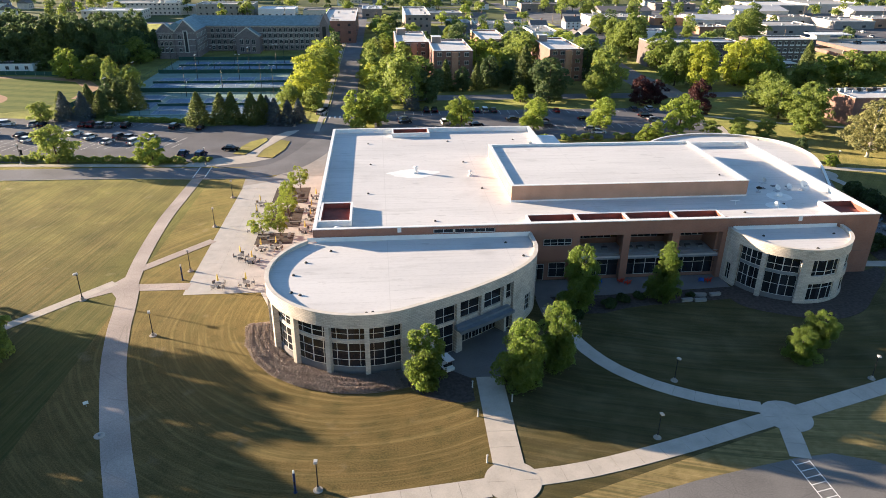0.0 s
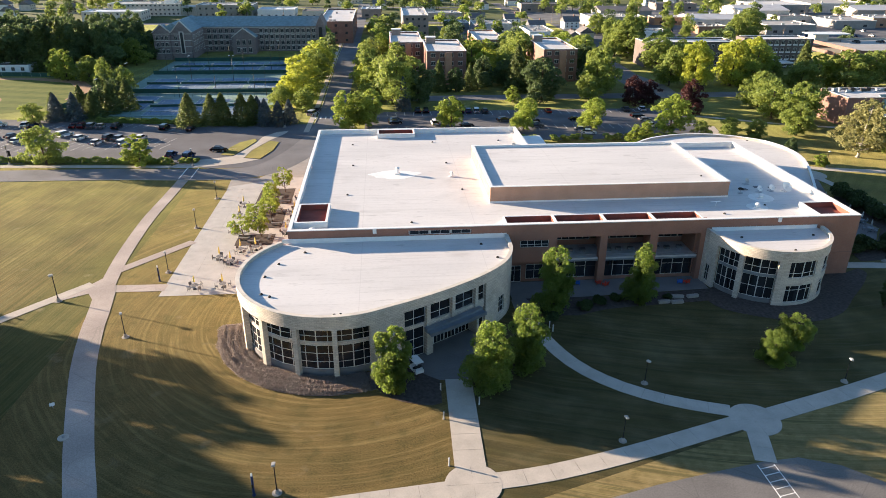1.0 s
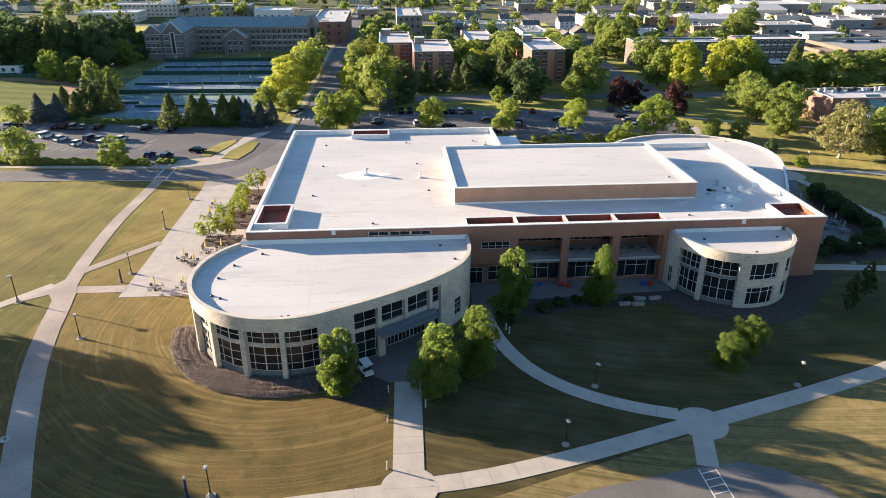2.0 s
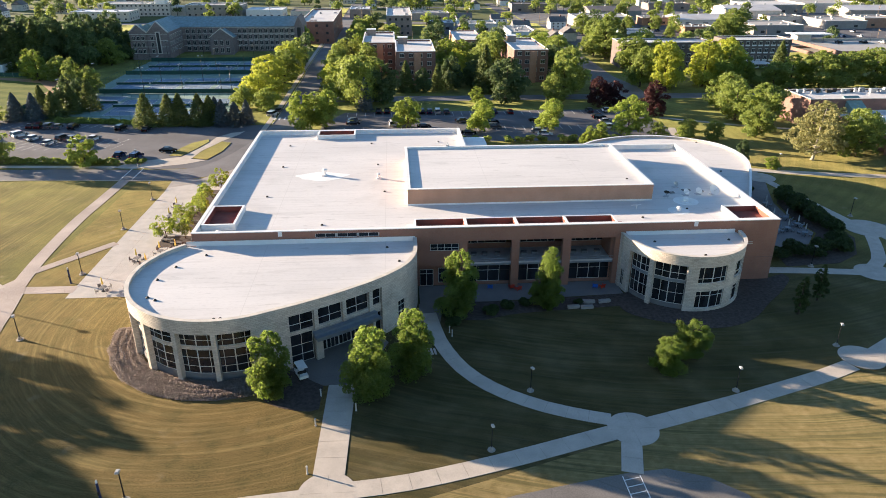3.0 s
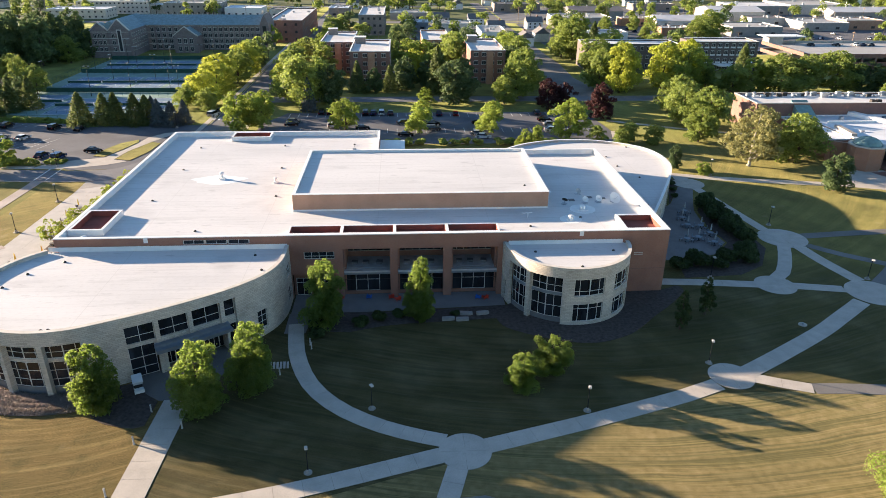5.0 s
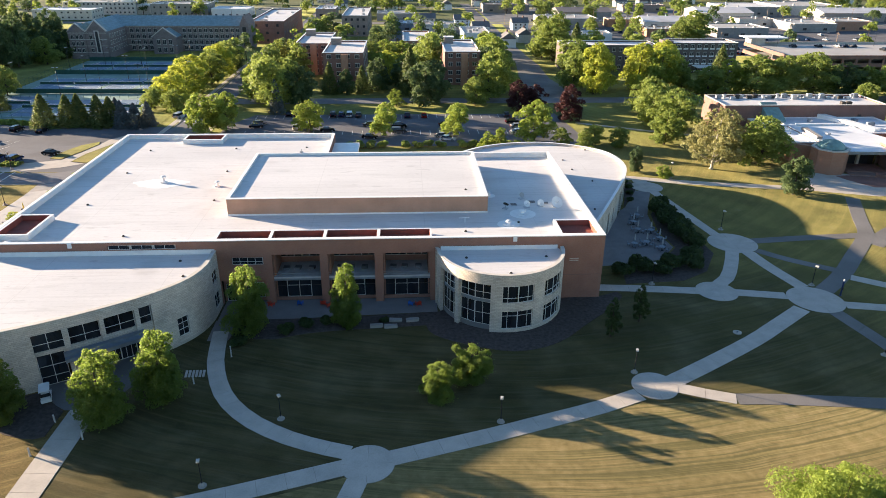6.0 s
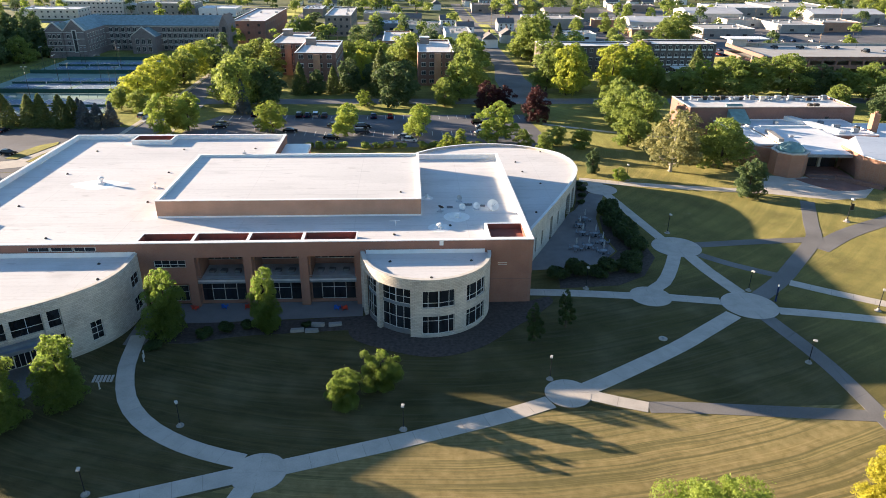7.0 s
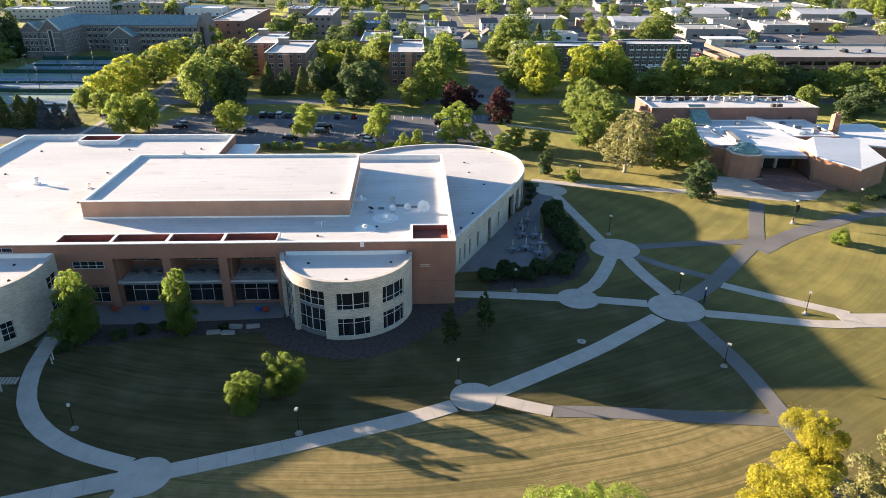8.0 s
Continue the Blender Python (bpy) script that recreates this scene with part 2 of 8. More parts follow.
def make_roof(name, c, stain):
    n = Nodes(name)
    seams = n.t.nodes.new("ShaderNodeSeparateXYZ")
    n.link(n.pos, seams.inputs[0])
    line = n.math("LESS_THAN", n.math("FRACT", n.math("MULTIPLY", seams.outputs[1], 0.33)), 0.025)
    cross = n.math("LESS_THAN", n.math("FRACT", n.math("MULTIPLY", seams.outputs[0], 0.055)), 0.006)
    col = n.ramp(n.noise(0.12, (0.35, 1, 1), 6), [(0.3, [v * 0.86 for v in c]), (0.62, c)])
    drag = n.ramp(n.noise(0.9, (0.07, 1.8, 1), 7), [(0.53, (0, 0, 0)), (0.72, (1, 1, 1))])
    col = n.mix(n.math("MULTIPLY", drag, 0.26), col, stain)
    scuff = n.ramp(n.noise(0.5, (0.25, 1.0, 1), 8), [(0.60, (0, 0, 0)), (0.68, (1, 1, 1))])
    col = n.mix(n.math("MULTIPLY", scuff, 0.22), col, stain)
    smudge = n.ramp(n.noise(0.7, (0.4, 1.3, 1), 9), [(0.645, (0, 0, 0)), (0.70, (1, 1, 1))])
    col = n.mix(n.math("MULTIPLY", smudge, 0.25), col, [v * 0.6 for v in stain])
    grit = n.ramp(n.noise(3.0, (0.5, 1, 1), 8), [(0.50, (0, 0, 0)), (0.75, (1, 1, 1))])
    col = n.mix(n.math("MULTIPLY", grit, 0.20), col, stain)
    pond = n.ramp(n.noise(0.09, (1, 1, 1), 3), [(0.60, (0, 0, 0)), (0.70, (1, 1, 1))])
    col = n.mix(n.math("MULTIPLY", pond, 0.22), col, stain)
    col = n.mix(n.math("MULTIPLY", n.math("MAXIMUM", line, cross), 0.22), col, stain)
    n.bump(n.noise(0.5, detail=6), 0.22, 0.06)
    return n.done(col, 0.55, 0, 0.3)


def make_leaves(name, dark, light, through_light=0.35, thin=None):
    n = Nodes(name)
    rnd = n.t.nodes.new("ShaderNodeNewGeometry").outputs["Random Per Island"]
    ob = n.t.nodes.new("ShaderNodeObjectInfo").outputs["Random"]
    col = n.ramp(rnd, [(0.05, dark), (0.6, [(a + b) / 2 for a, b in zip(dark, light)]), (0.98, light)])
    clump = n.noise(0.55, detail=3)
    col = n.mix(0.4, col, n.ramp(clump, [(0.32, dark), (0.7, light)]))
    col = n.mix(n.math("MULTIPLY", ob, 0.35), col, [v * 0.72 for v in dark])
    n.done(col, 0.6, 0, 0.25)
    tr = n.t.nodes.new("ShaderNodeBsdfTranslucent")
    n.link(n.mix(0.65, col, thin) if thin else n.mix(0.5, col, light), tr.inputs[0])
    mx = n.t.nodes.new("ShaderNodeMixShader")
    mx.inputs[0].default_value = through_light
    n.link(n.b.outputs[0], mx.inputs[1])
    n.link(tr.outputs[0], mx.inputs[2])
    n.link(mx.outputs[0], n.t.nodes["Material Output"].inputs[0])
    return n.m


def make_glass(name, c, rough=0.06):
    n = Nodes(name)
    blinds = n.ramp(n.noise(0.5, (1, 1, 0.3), 2), [(0.4, c), (0.7, [v * 2.2 for v in c])])
    return n.done(blinds, rough, 0, 0.55)


GRASS, FIELD = make_grass(), make_field()
CONCRETE = make_concrete("pale concrete", (0.51, 0.455, 0.39))
CONCRETE_OLD = make_concrete("weathered concrete", (0.35, 0.322, 0.29), 0.8)
PLAZA = make_concrete("plaza concrete", (0.50, 0.475, 0.44), 0.3)
# patio and terrace concrete, with the building's shade darkened into the colour
PATIO_SHADE = make_concrete("patio paving darkened for shade", (0.22, 0.205, 0.20), 0.8)
JOINT = plain("joint sand", (0.27, 0.245, 0.21), 0.95)
ASPHALT = make_asphalt("asphalt", (0.125, 0.123, 0.130))
ASPHALT_PALE = make_asphalt("worn asphalt", (0.17, 0.16, 0.15))
PATH_OLD = make_asphalt("old pale asphalt path", (0.40, 0.34, 0.30))
ROAD = make_asphalt("road asphalt", (0.165, 0.162, 0.166))
PAINT_WHITE = plain("road paint", (0.7, 0.69, 0.66), 0.7)
BRICK_TOP = make_masonry("tan brick", (0.41, 0.235, 0.16), (0.48, 0.285, 0.20), (0.40, 0.29, 0.22), 0.08, 0.25, 0.01)
BRICK = make_masonry("red brown brick", (0.30, 0.140, 0.098), (0.37, 0.18, 0.125), (0.32, 0.21, 0.16), 0.08, 0.25, 0.01)
BRICK_RED = make_masonry("red brick", (0.21, 0.112, 0.09), (0.27, 0.145, 0.115), (0.3, 0.2, 0.16), 0.08, 0.25, 0.01)
BRICK_DARK = make_masonry("brown stone brick", (0.27, 0.215, 0.185), (0.36, 0.285, 0.245), (0.36, 0.31, 0.26), 0.3, 0.7, 0.015)
BRICK_DORM = make_masonry("grey brown stone brick", (0.20, 0.158, 0.148), (0.29, 0.232, 0.215), (0.27, 0.23, 0.21), 0.3, 0.7, 0.015)
BRICK_UMBER = make_masonry("umber brick", (0.125, 0.100, 0.092), (0.17, 0.135, 0.12), (0.19, 0.165, 0.15), 0.08, 0.25, 0.01)
BRICK_HALL = make_masonry("russet brick", (0.34, 0.165, 0.105), (0.41, 0.205, 0.13), (0.38, 0.26, 0.19), 0.08, 0.25, 0.01)
BRICK_ORANGE = make_masonry("orange brick", (0.42, 0.215, 0.135), (0.49, 0.265, 0.17), (0.44, 0.31, 0.22), 0.08, 0.25, 0.01)
STONE = make_masonry("cream limestone", (0.46, 0.40, 0.335), (0.70, 0.62, 0.52), (0.31, 0.27, 0.225), 0.24, 0.62, 0.02)
STONE_DARK = plain("grey base stone", (0.17, 0.165, 0.165), 0.8)
CAP = plain("cream coping", (0.58, 0.53, 0.46), 0.6)
CAP_WHITE = plain("white metal coping", (0.78, 0.77, 0.74), 0.4, 0.0, 0.08)
MEMBRANE = make_roof("white roof membrane", (0.665, 0.64, 0.615), (0.35, 0.33, 0.31))
MEMBRANE_BLUE = make_roof("cool white roofing", (0.72, 0.73, 0.74), (0.45, 0.46, 0.48))
ROOF_PALE = make_roof("pale gravel roof", (0.44, 0.41, 0.375), (0.26, 0.245, 0.23))
SHINGLE = plain("grey shingle", (0.16, 0.15, 0.15), 0.9)
TURF_FAR = plain("far rough grass", (0.085, 0.10, 0.028), 0.95, 0, 0.4, 0.05)
SLATE_GREEN = plain("green grey slate", (0.20, 0.28, 0.30), 0.6, 0, 0.25)
COPPER = plain("green copper", (0.22, 0.33, 0.30), 0.5, 0.3, 0.25)
RED_LINING = plain("red brown lining", (0.26, 0.085, 0.06), 0.85)
GLASS = make_glass("dark tinted glass", (0.012, 0.013, 0.016))
GLASS_FAR = make_glass("dim far glass", (0.012, 0.013, 0.016), 0.35)
FRAME = plain("pale window metal", (0.60, 0.58, 0.54), 0.45, 0.1, 0.06)
FRAME_DARK = plain("dark bronze metal", (0.05, 0.045, 0.04), 0.5, 0.3)
CANOPY = plain("blue grey metal", (0.22, 0.25, 0.28), 0.45, 0.4)
SLAB = plain("terrace slab", (0.46, 0.45, 0.44), 0.85)
MULCH = plain("dark mulch", (0.075, 0.058, 0.050), 0.95, 0, 0.45, 2.0)
SOIL = plain("bed soil", (0.16, 0.125, 0.105), 0.95, 0, 0.35, 1.5)
BLACK = plain("black metal", (0.02, 0.02, 0.022), 0.5, 0.4)
STEEL = plain("galvanised steel", (0.42, 0.43, 0.44), 0.4, 0.7)
LAMP_WHITE = plain("lamp housing", (0.46, 0.44, 0.41), 0.45)
YELLOW = plain("yellow canvas", (0.66, 0.53, 0.14), 0.8)
WOOD = plain("weathered timber", (0.27, 0.19, 0.13), 0.8)
BARK = plain("bark", (0.10, 0.075, 0.055), 0.95, 0, 0.35, 3.0)
BARK_PALE = plain("pale sycamore bark", (0.38, 0.34, 0.28), 0.9, 0, 0.35, 1.5)
PLASTIC_RED = plain("red plastic", (0.62, 0.06, 0.03), 0.5)
PLASTIC_BLUE = plain("blue plastic", (0.03, 0.13, 0.5), 0.5)
WHITE = plain("white enamel", (0.75, 0.75, 0.73), 0.45, 0, 0.06)
RUBBER = plain("rubber", (0.02, 0.02, 0.02), 0.85)
COURT_BLUE = plain("blue court", (0.15, 0.22, 0.30), 0.8, 0, 0.2, 0.2)
COURT_GREEN = plain("green court surround", (0.20, 0.29, 0.25), 0.85, 0, 0.2, 0.2)
SCREEN = plain("green windscreen", (0.03, 0.085, 0.065), 0.85)
CLAY = plain("infield clay", (0.33, 0.2, 0.12), 0.95)
LEAF_MID = make_leaves("green leaves", (0.085, 0.135, 0.036), (0.40, 0.465, 0.105), 0.48)
LEAF_BRIGHT = make_leaves("bright green leaves", (0.12, 0.19, 0.032), (0.43, 0.50, 0.090), 0.42)
LEAF_DARK = make_leaves("dark green leaves", (0.044, 0.074, 0.032), (0.182, 0.246, 0.090), 0.40)
LEAF_YELLOW = make_leaves("yellow green leaves", (0.19, 0.24, 0.034), (0.58, 0.60, 0.09), 0.5)
LEAF_GOLD = make_leaves("golden leaves", (0.22, 0.22, 0.02), (0.60, 0.53, 0.06), 0.45)
LEAF_NEAR = make_leaves("maple leaves", (0.016, 0.029, 0.013), (0.17, 0.235, 0.055), 0.50, (0.50, 0.66, 0.12))
# shrub and sapling leaves whose colour carries the shade they stand in
LEAF_SHADE = make_leaves("leaves darkened for shade", (0.020, 0.036, 0.014), (0.10, 0.14, 0.040), 0.35)
LEAF_PURPLE = make_leaves("purple leaves", (0.03, 0.012, 0.012), (0.11, 0.038, 0.036), 0.35)
LEAF_PALE = make_leaves("pale leaves", (0.14, 0.15, 0.05), (0.42, 0.39, 0.17), 0.45)
LEAF_PINE = make_leaves("pine needles", (0.045, 0.075, 0.024), (0.25, 0.29, 0.085), 0.4)
LEAF_SPRUCE = make_leaves("blue spruce needles", (0.05, 0.068, 0.075), (0.16, 0.195, 0.20), 0.15)
LEAF_SEDUM = make_leaves("dry violet ground cover", (0.19, 0.15, 0.135), (0.44, 0.365, 0.32), 0.3)


# ---- mesh building ----
class G:
    """Collects vertices, faces and wall coordinates for one mesh."""

    def __init__(self):
        self.v, self.f, self.uv = [], [], []

    def add(self, pts, faces, uv=None):
        k = len(self.v)
        self.v += [tuple(p) for p in pts]
        self.uv += uv or [(p[0] + p[1], p[2]) for p in pts]
        self.f += [tuple(i + k for i in f) for f in faces]
        return self

    def box(self, x0, x1, y0, y1, z0, z1):
        p = [(x, y, z) for z in (z0, z1) for x, y in ((x0, y0), (x1, y0), (x1, y1), (x0, y1))]
        return self.add(p, [(3, 2, 1, 0), (4, 5, 6, 7), (0, 1, 5, 4), (1, 2, 6, 5), (2, 3, 7, 6), (3, 0, 4, 7)])

    def bar(self, p, q, w, z0, z1, back=0.0, front=None):
        """An upright slab from p to q on the plan, w thick about its line (or from back to front of it, to the right)."""
        (ax, ay), (bx, by) = p, q
        n = math.hypot(bx - ax, by - ay) or 1
        nx, ny = (by - ay) / n, -(bx - ax) / n
        lo, hi = (-w / 2, w / 2) if front is None else (back, front)
        c = [(ax + nx * lo, ay + ny * lo), (bx + nx * lo, by + ny * lo), (bx + nx * hi, by + ny * hi), (ax + nx * hi, ay + ny * hi)]
        pts = [(*a, z) for z in (z0, z1) for a in c]
        uv = [(u, z) for z in (z0, z1) for u in (0, n, n, 0)]
        return self.add(pts, [(0, 1, 2, 3), (7, 6, 5, 4), (4, 5, 1, 0), (5, 6, 2, 1), (6, 7, 3, 2), (7, 4, 0, 3)], uv)

    def prism(self, poly, z0, z1, bottom=True):
        n = len(poly)
        area = sum(poly[i][0] * poly[(i + 1) % n][1] - poly[(i + 1) % n][0] * poly[i][1] for i in range(n))
        if area < 0:
            poly = poly[::-1]
        pts = [(*p, z0) for p in poly] + [(*p, z1) for p in poly]
        faces = [tuple(range(n, 2 * n))] + [(i, (i + 1) % n, (i + 1) % n + n, i + n) for i in range(n)]
        if bottom:
            faces.append(tuple(range(n - 1, -1, -1)))
        return self.add(pts, faces)

    def band(self, line, width, z0, z1):
        """A flat run of slabs along a line, made of four sided faces."""
        left, right, n = offset(line, -width / 2), offset(line, width / 2), len(line)
        pts = [(*p, z) for l, r in zip(left, right) for p, z in ((l, z1), (r, z1), (l, z0), (r, z0))]
        faces = []
        for i in range(n - 1):
            a, b = 4 * i, 4 * i + 4
            faces += [(a, a + 1, b + 1, b), (a + 1, a + 3, b + 3, b + 1), (a + 2, a, b, b + 2)]
        e = 4 * (n - 1)
        return self.add(pts, faces + [(0, 2, 3, 1), (e, e + 1, e + 3, e + 2)])

    def strip(self, line, inward, z0, z1, closed=False):
        """A wall along a line whose outside is on the right, thick inward."""
        n = len(line)
        inner = offset(line, -inward, closed)
        run, pts, uv = 0.0, [], []
        for i, (x, y) in enumerate(line):
            if i:
                run += math.hypot(x - line[i - 1][0], y - line[i - 1][1])
            ix, iy = inner[i]
            pts += [(x, y, z0), (x, y, z1), (ix, iy, z0), (ix, iy, z1)]
            uv += [(run, z0), (run, z1)] * 2
        faces = []
        for i in range(n if closed else n - 1):
            a, b = 4 * i, 4 * ((i + 1) % n)
            faces += [(a, b, b + 1, a + 1), (a + 1, b + 1, b + 3, a + 3), (a + 3, b + 3, b + 2, a + 2), (a + 2, b + 2, b, a)]
        if not closed:
            e = 4 * (n - 1)
            faces += [(0, 1, 3, 2), (e, e + 2, e + 3, e + 1)]
        return self.add(pts, faces, uv)

    def tube(self, p, q, r0, r1, n=8, caps=True):
        p, q = Vector(p), Vector(q)
        d = (q - p).normalized()
        u = d.orthogonal().normalized()
        w = d.cross(u)
        pts = []
        for c, r in ((p, r0), (q, r1)):
            pts += [c + (u * math.cos(2 * math.pi * i / n) + w * math.sin(2 * math.pi * i / n)) * r for i in range(n)]
        faces = [(i, (i + 1) % n, (i + 1) % n + n, i + n) for i in range(n)]
        if caps:
            faces += [tuple(range(n - 1, -1, -1)), tuple(range(n, 2 * n))]
        return self.add(pts, faces)

    def lathe(self, rings, n=16, x=0.0, y=0.0):
        """Rings of (radius, z), from the bottom up."""
        pts = [(x + r * math.cos(2 * math.pi * i / n), y + r * math.sin(2 * math.pi * i / n), z) for r, z in rings for i in range(n)]
        faces = [(k * n + i, k * n + (i + 1) % n, (k + 1) * n + (i + 1) % n, (k + 1) * n + i) for k in range(len(rings) - 1) for i in range(n)]
        faces += [tuple(range(n - 1, -1, -1)), tuple(range((len(rings) - 1) * n, len(rings) * n))]
        return self.add(pts, faces)

    def mesh(self, name, material, smooth=False):
        me = bpy.data.meshes.new(name)
        me.from_pydata(self.v, [], self.f)
        layer = me.uv_layers.new(name="wall")
        idx = np.empty(len(me.loops), dtype=np.int32)
        me.loops.foreach_get("vertex_index", idx)
        layer.data.foreach_set("uv", np.array(self.uv, dtype=np.float32)[idx].ravel())
        if smooth:
            me.polygons.foreach_set("use_smooth", [True] * len(me.polygons))
        me.materials.append(material)
        return me


def part(name, g, material, parent=None, label="", smooth=False):
    ob = new(name, g if isinstance(g, bpy.types.Mesh) else g.mesh(name, material, smooth))
    ob.parent = parent
    return tagged(ob, label) if label else ob


def thing(name, label, category, m=None, group="", kind=""):
    ob = new(name)
    ob.empty_display_size = 0.3
    if m is not None:
        ob.matrix_basis = m
    return tagged(ob, label, category, group, kind)


def structure(name, g, material, label, category, smooth=False):
    return tagged(part(name, g, material, None, "", smooth), label, category, "", "structure")


def arc(cx, cy, r, a0, a1, n=24):
    return [(cx + r * math.cos(radians(a0 + (a1 - a0) * i / n)), cy + r * math.sin(radians(a0 + (a1 - a0) * i / n))) for i in range(n + 1)]


def curve(points, per=8):
    """A smooth line through plan points."""
    p = [Vector(q) for q in points]
    p = [2 * p[0] - p[1]] + p + [2 * p[-1] - p[-2]]
    out = []
    for i in range(1, len(p) - 2):
        for k in range(per):
            t = k / per
            a, b, c, d = p[i - 1:i + 3]
            out.append(tuple(0.5 * (2 * b + (c - a) * t + (2 * a - 5 * b + 4 * c - d) * t * t + (3 * b - a - 3 * c + d) * t ** 3)))
    return out + [tuple(p[-2])]


def along(line, step):
    """Points every step metres of a line (evened out to its ends)."""
    d = [0.0]
    for a, b in zip(line, line[1:]):
        d.append(d[-1] + math.dist(a, b))
    n = max(1, round(d[-1] / step))
    xs = np.interp(np.linspace(0, d[-1], n + 1), d, [p[0] for p in line])
    ys = np.interp(np.linspace(0, d[-1], n + 1), d, [p[1] for p in line])
    return list(zip(xs, ys))


def offset(line, d, closed=False):
    """The line moved d metres to its right, mitred at its corners."""
    n, out = len(line), []
    for i, (x, y) in enumerate(line):
        ways = []
        if i or closed:
            ways.append((x - line[i - 1][0], y - line[i - 1][1]))
        if i < n - 1 or closed:
            b = line[(i + 1) % n]
            ways.append((b[0] - x, b[1] - y))
        norms = [(b / math.hypot(a, b), -a / math.hypot(a, b)) for a, b in ways if a or b]
        mx, my = sum(v[0] for v in norms), sum(v[1] for v in norms)
        k = 2 / max(0.5, mx * mx + my * my) if len(norms) == 2 else 1.0
        out.append((x + mx * k * d, y + my * k * d))
    return out


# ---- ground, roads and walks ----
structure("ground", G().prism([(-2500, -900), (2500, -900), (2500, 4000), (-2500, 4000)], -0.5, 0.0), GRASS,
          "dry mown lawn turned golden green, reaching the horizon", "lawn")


def sheet(name, poly, z, material, label, category):
    return structure(name, G().prism(poly, -0.05, z), material, label, category)


def rect(x0, x1, y0, y1):
    return [(x0, y0), (x1, y0), (x1, y1), (x0, y1)]


ROAD_LINE = [(-260, 164.5), (-200, 164.4), (-140, 164.2), (-90, 164.0), (-60, 163.4), (-38, 161.8), (-27, 164.0), (-20.5, 174), (-16, 189), (-13.2, 206), (-12.5, 230), (-12.5, 270), (-12.8, 330), (-12, 420), (-11, 520), (-10, 640)]
road_curve = curve(ROAD_LINE, 10)
structure("road", G().band(road_curve, 8.6, -0.05, 0.020), ROAD, "grey asphalt campus road curving past the lawn", "road")
sheet("road_apron", [(-32, 150), (-32.5, 158.5), (-26, 158.5), (-19, 168), (-13, 184), (-12, 164), (-12, 150)], 0.012, CONCRETE_OLD, "worn concrete drive beside the building", "pavement")
sheet("cross_street", rect(-8.5, 420, 240.5, 249.0), 0.024, ROAD, "asphalt street behind the car park", "road")
sheet("side_street", [(96, 249), (113.5, 249), (114.5, 262), (111.5, 285), (113, 320), (112, 345), (110, 640), (102, 640), (102.5, 345), (103, 320), (99, 285), (99, 262)], 0.022, ASPHALT_PALE, "pale side street between trees", "road")
sheet("parking_lot", [(-240, 178.5), (-52, 173.0), (-46, 170.5), (-40, 166.5), (-30, 166.8), (-23, 172), (-19, 184), (-16, 196), (-15.2, 209), (-26, 210), (-40, 209), (-75, 215), (-105, 220.5), (-240, 240)], 0.016, ASPHALT, "dark asphalt car park with white bay lines", "car park")
sheet("back_parking", [(-2, 187), (103, 187), (103, 199), (101, 224.5), (4, 224.5), (-2, 210)], 0.018, ASPHALT, "asphalt car park behind the building", "car park")
sheet("corner_lot", [(10, 42), (23.5, 50.9), (31.5, 53.0), (38, 54.3), (44, 55.4), (48.5, 55.8), (52.5, 54.2), (55.5, 51.5), (58, 44)], 0.020, ASPHALT_PALE, "worn asphalt lot with pale hatching", "car park")
sheet("service_drive", rect(-11, 84, 163.5, 180), 0.010, ASPHALT_PALE, "service drive behind the building", "road")

# plaza of large concrete squares
PLAZA_EDGE = [(-32.6, 99.4), (-11.0, 99.4), (-11.0, 158), (-19, 158), (-31.9, 152.2)]
sheet("plaza", PLAZA_EDGE, 0.030, PLAZA, "pale concrete plaza beside the building", "pavement")
sheet("plaza_corner", [(-20.5, 99.6)] + arc(-3.5, 88.3, 15.0, 163, 131, 8) + [(-11.2, 99.6)], 0.026, PLAZA, "pale concrete strip round the wing", "pavement")
for x in (-28.5, -24.4, -20.3):
    structure("plaza_joint", G().box(x - 0.012, x + 0.012, 99.6, 151, 0.0, 0.034), JOINT, "tooled joint in the plaza", "joint")
for k in range(9):
    y = 105.2 + 5.6 * k
    structure("plaza_joint", G().box(-32.2, -11.4, y - 0.012, y + 0.012, 0.0, 0.034), JOINT, "tooled joint in the plaza", "joint")

sheet("entrance_court", [(5.4, 76.8), (10.2, 73.4), (14.4, 73.3), (15.8, 76), (18.5, 83.2), (16.5, 86), (8, 82)], 0.020, ASPHALT_PALE, "grey paved forecourt at the entrance", "pavement")
sheet("patio", [(23.4, 93.5), (56.2, 95.4), (56.2, 100.0), (23.4, 100.0)], 0.020, PATIO_SHADE, "concrete patio under the windows, shade in its colour", "pavement")
sheet("patio_gap", [(23.2, 88.4), (26.2, 88.4), (27, 94), (23.2, 94)], 0.016, PATIO_SHADE, "concrete walk end beside the wing", "pavement")
sheet("east_terrace", [(83.4, 110.0), (90, 110.6), (97.2, 112.4), (101.2, 117.6), (100.5, 125), (101.8, 134), (103.6, 139), (107.0, 147.6), (104.0, 149.0), (98.4, 138.4), (96.6, 136.4), (92.8, 128.6), (88.5, 120.2)], 0.022, PATIO_SHADE, "concrete terrace with tables beside the curved wing", "pavement")
sheet("library_court", [(142, 152.6), (150.2, 160.6), (171, 158), (171.6, 150.5), (165.6, 144.2), (158, 143.2), (147.4, 146.6), (142.6, 148.4)], 0.026, CONCRETE, "pale concrete forecourt of the brick hall", "pavement")
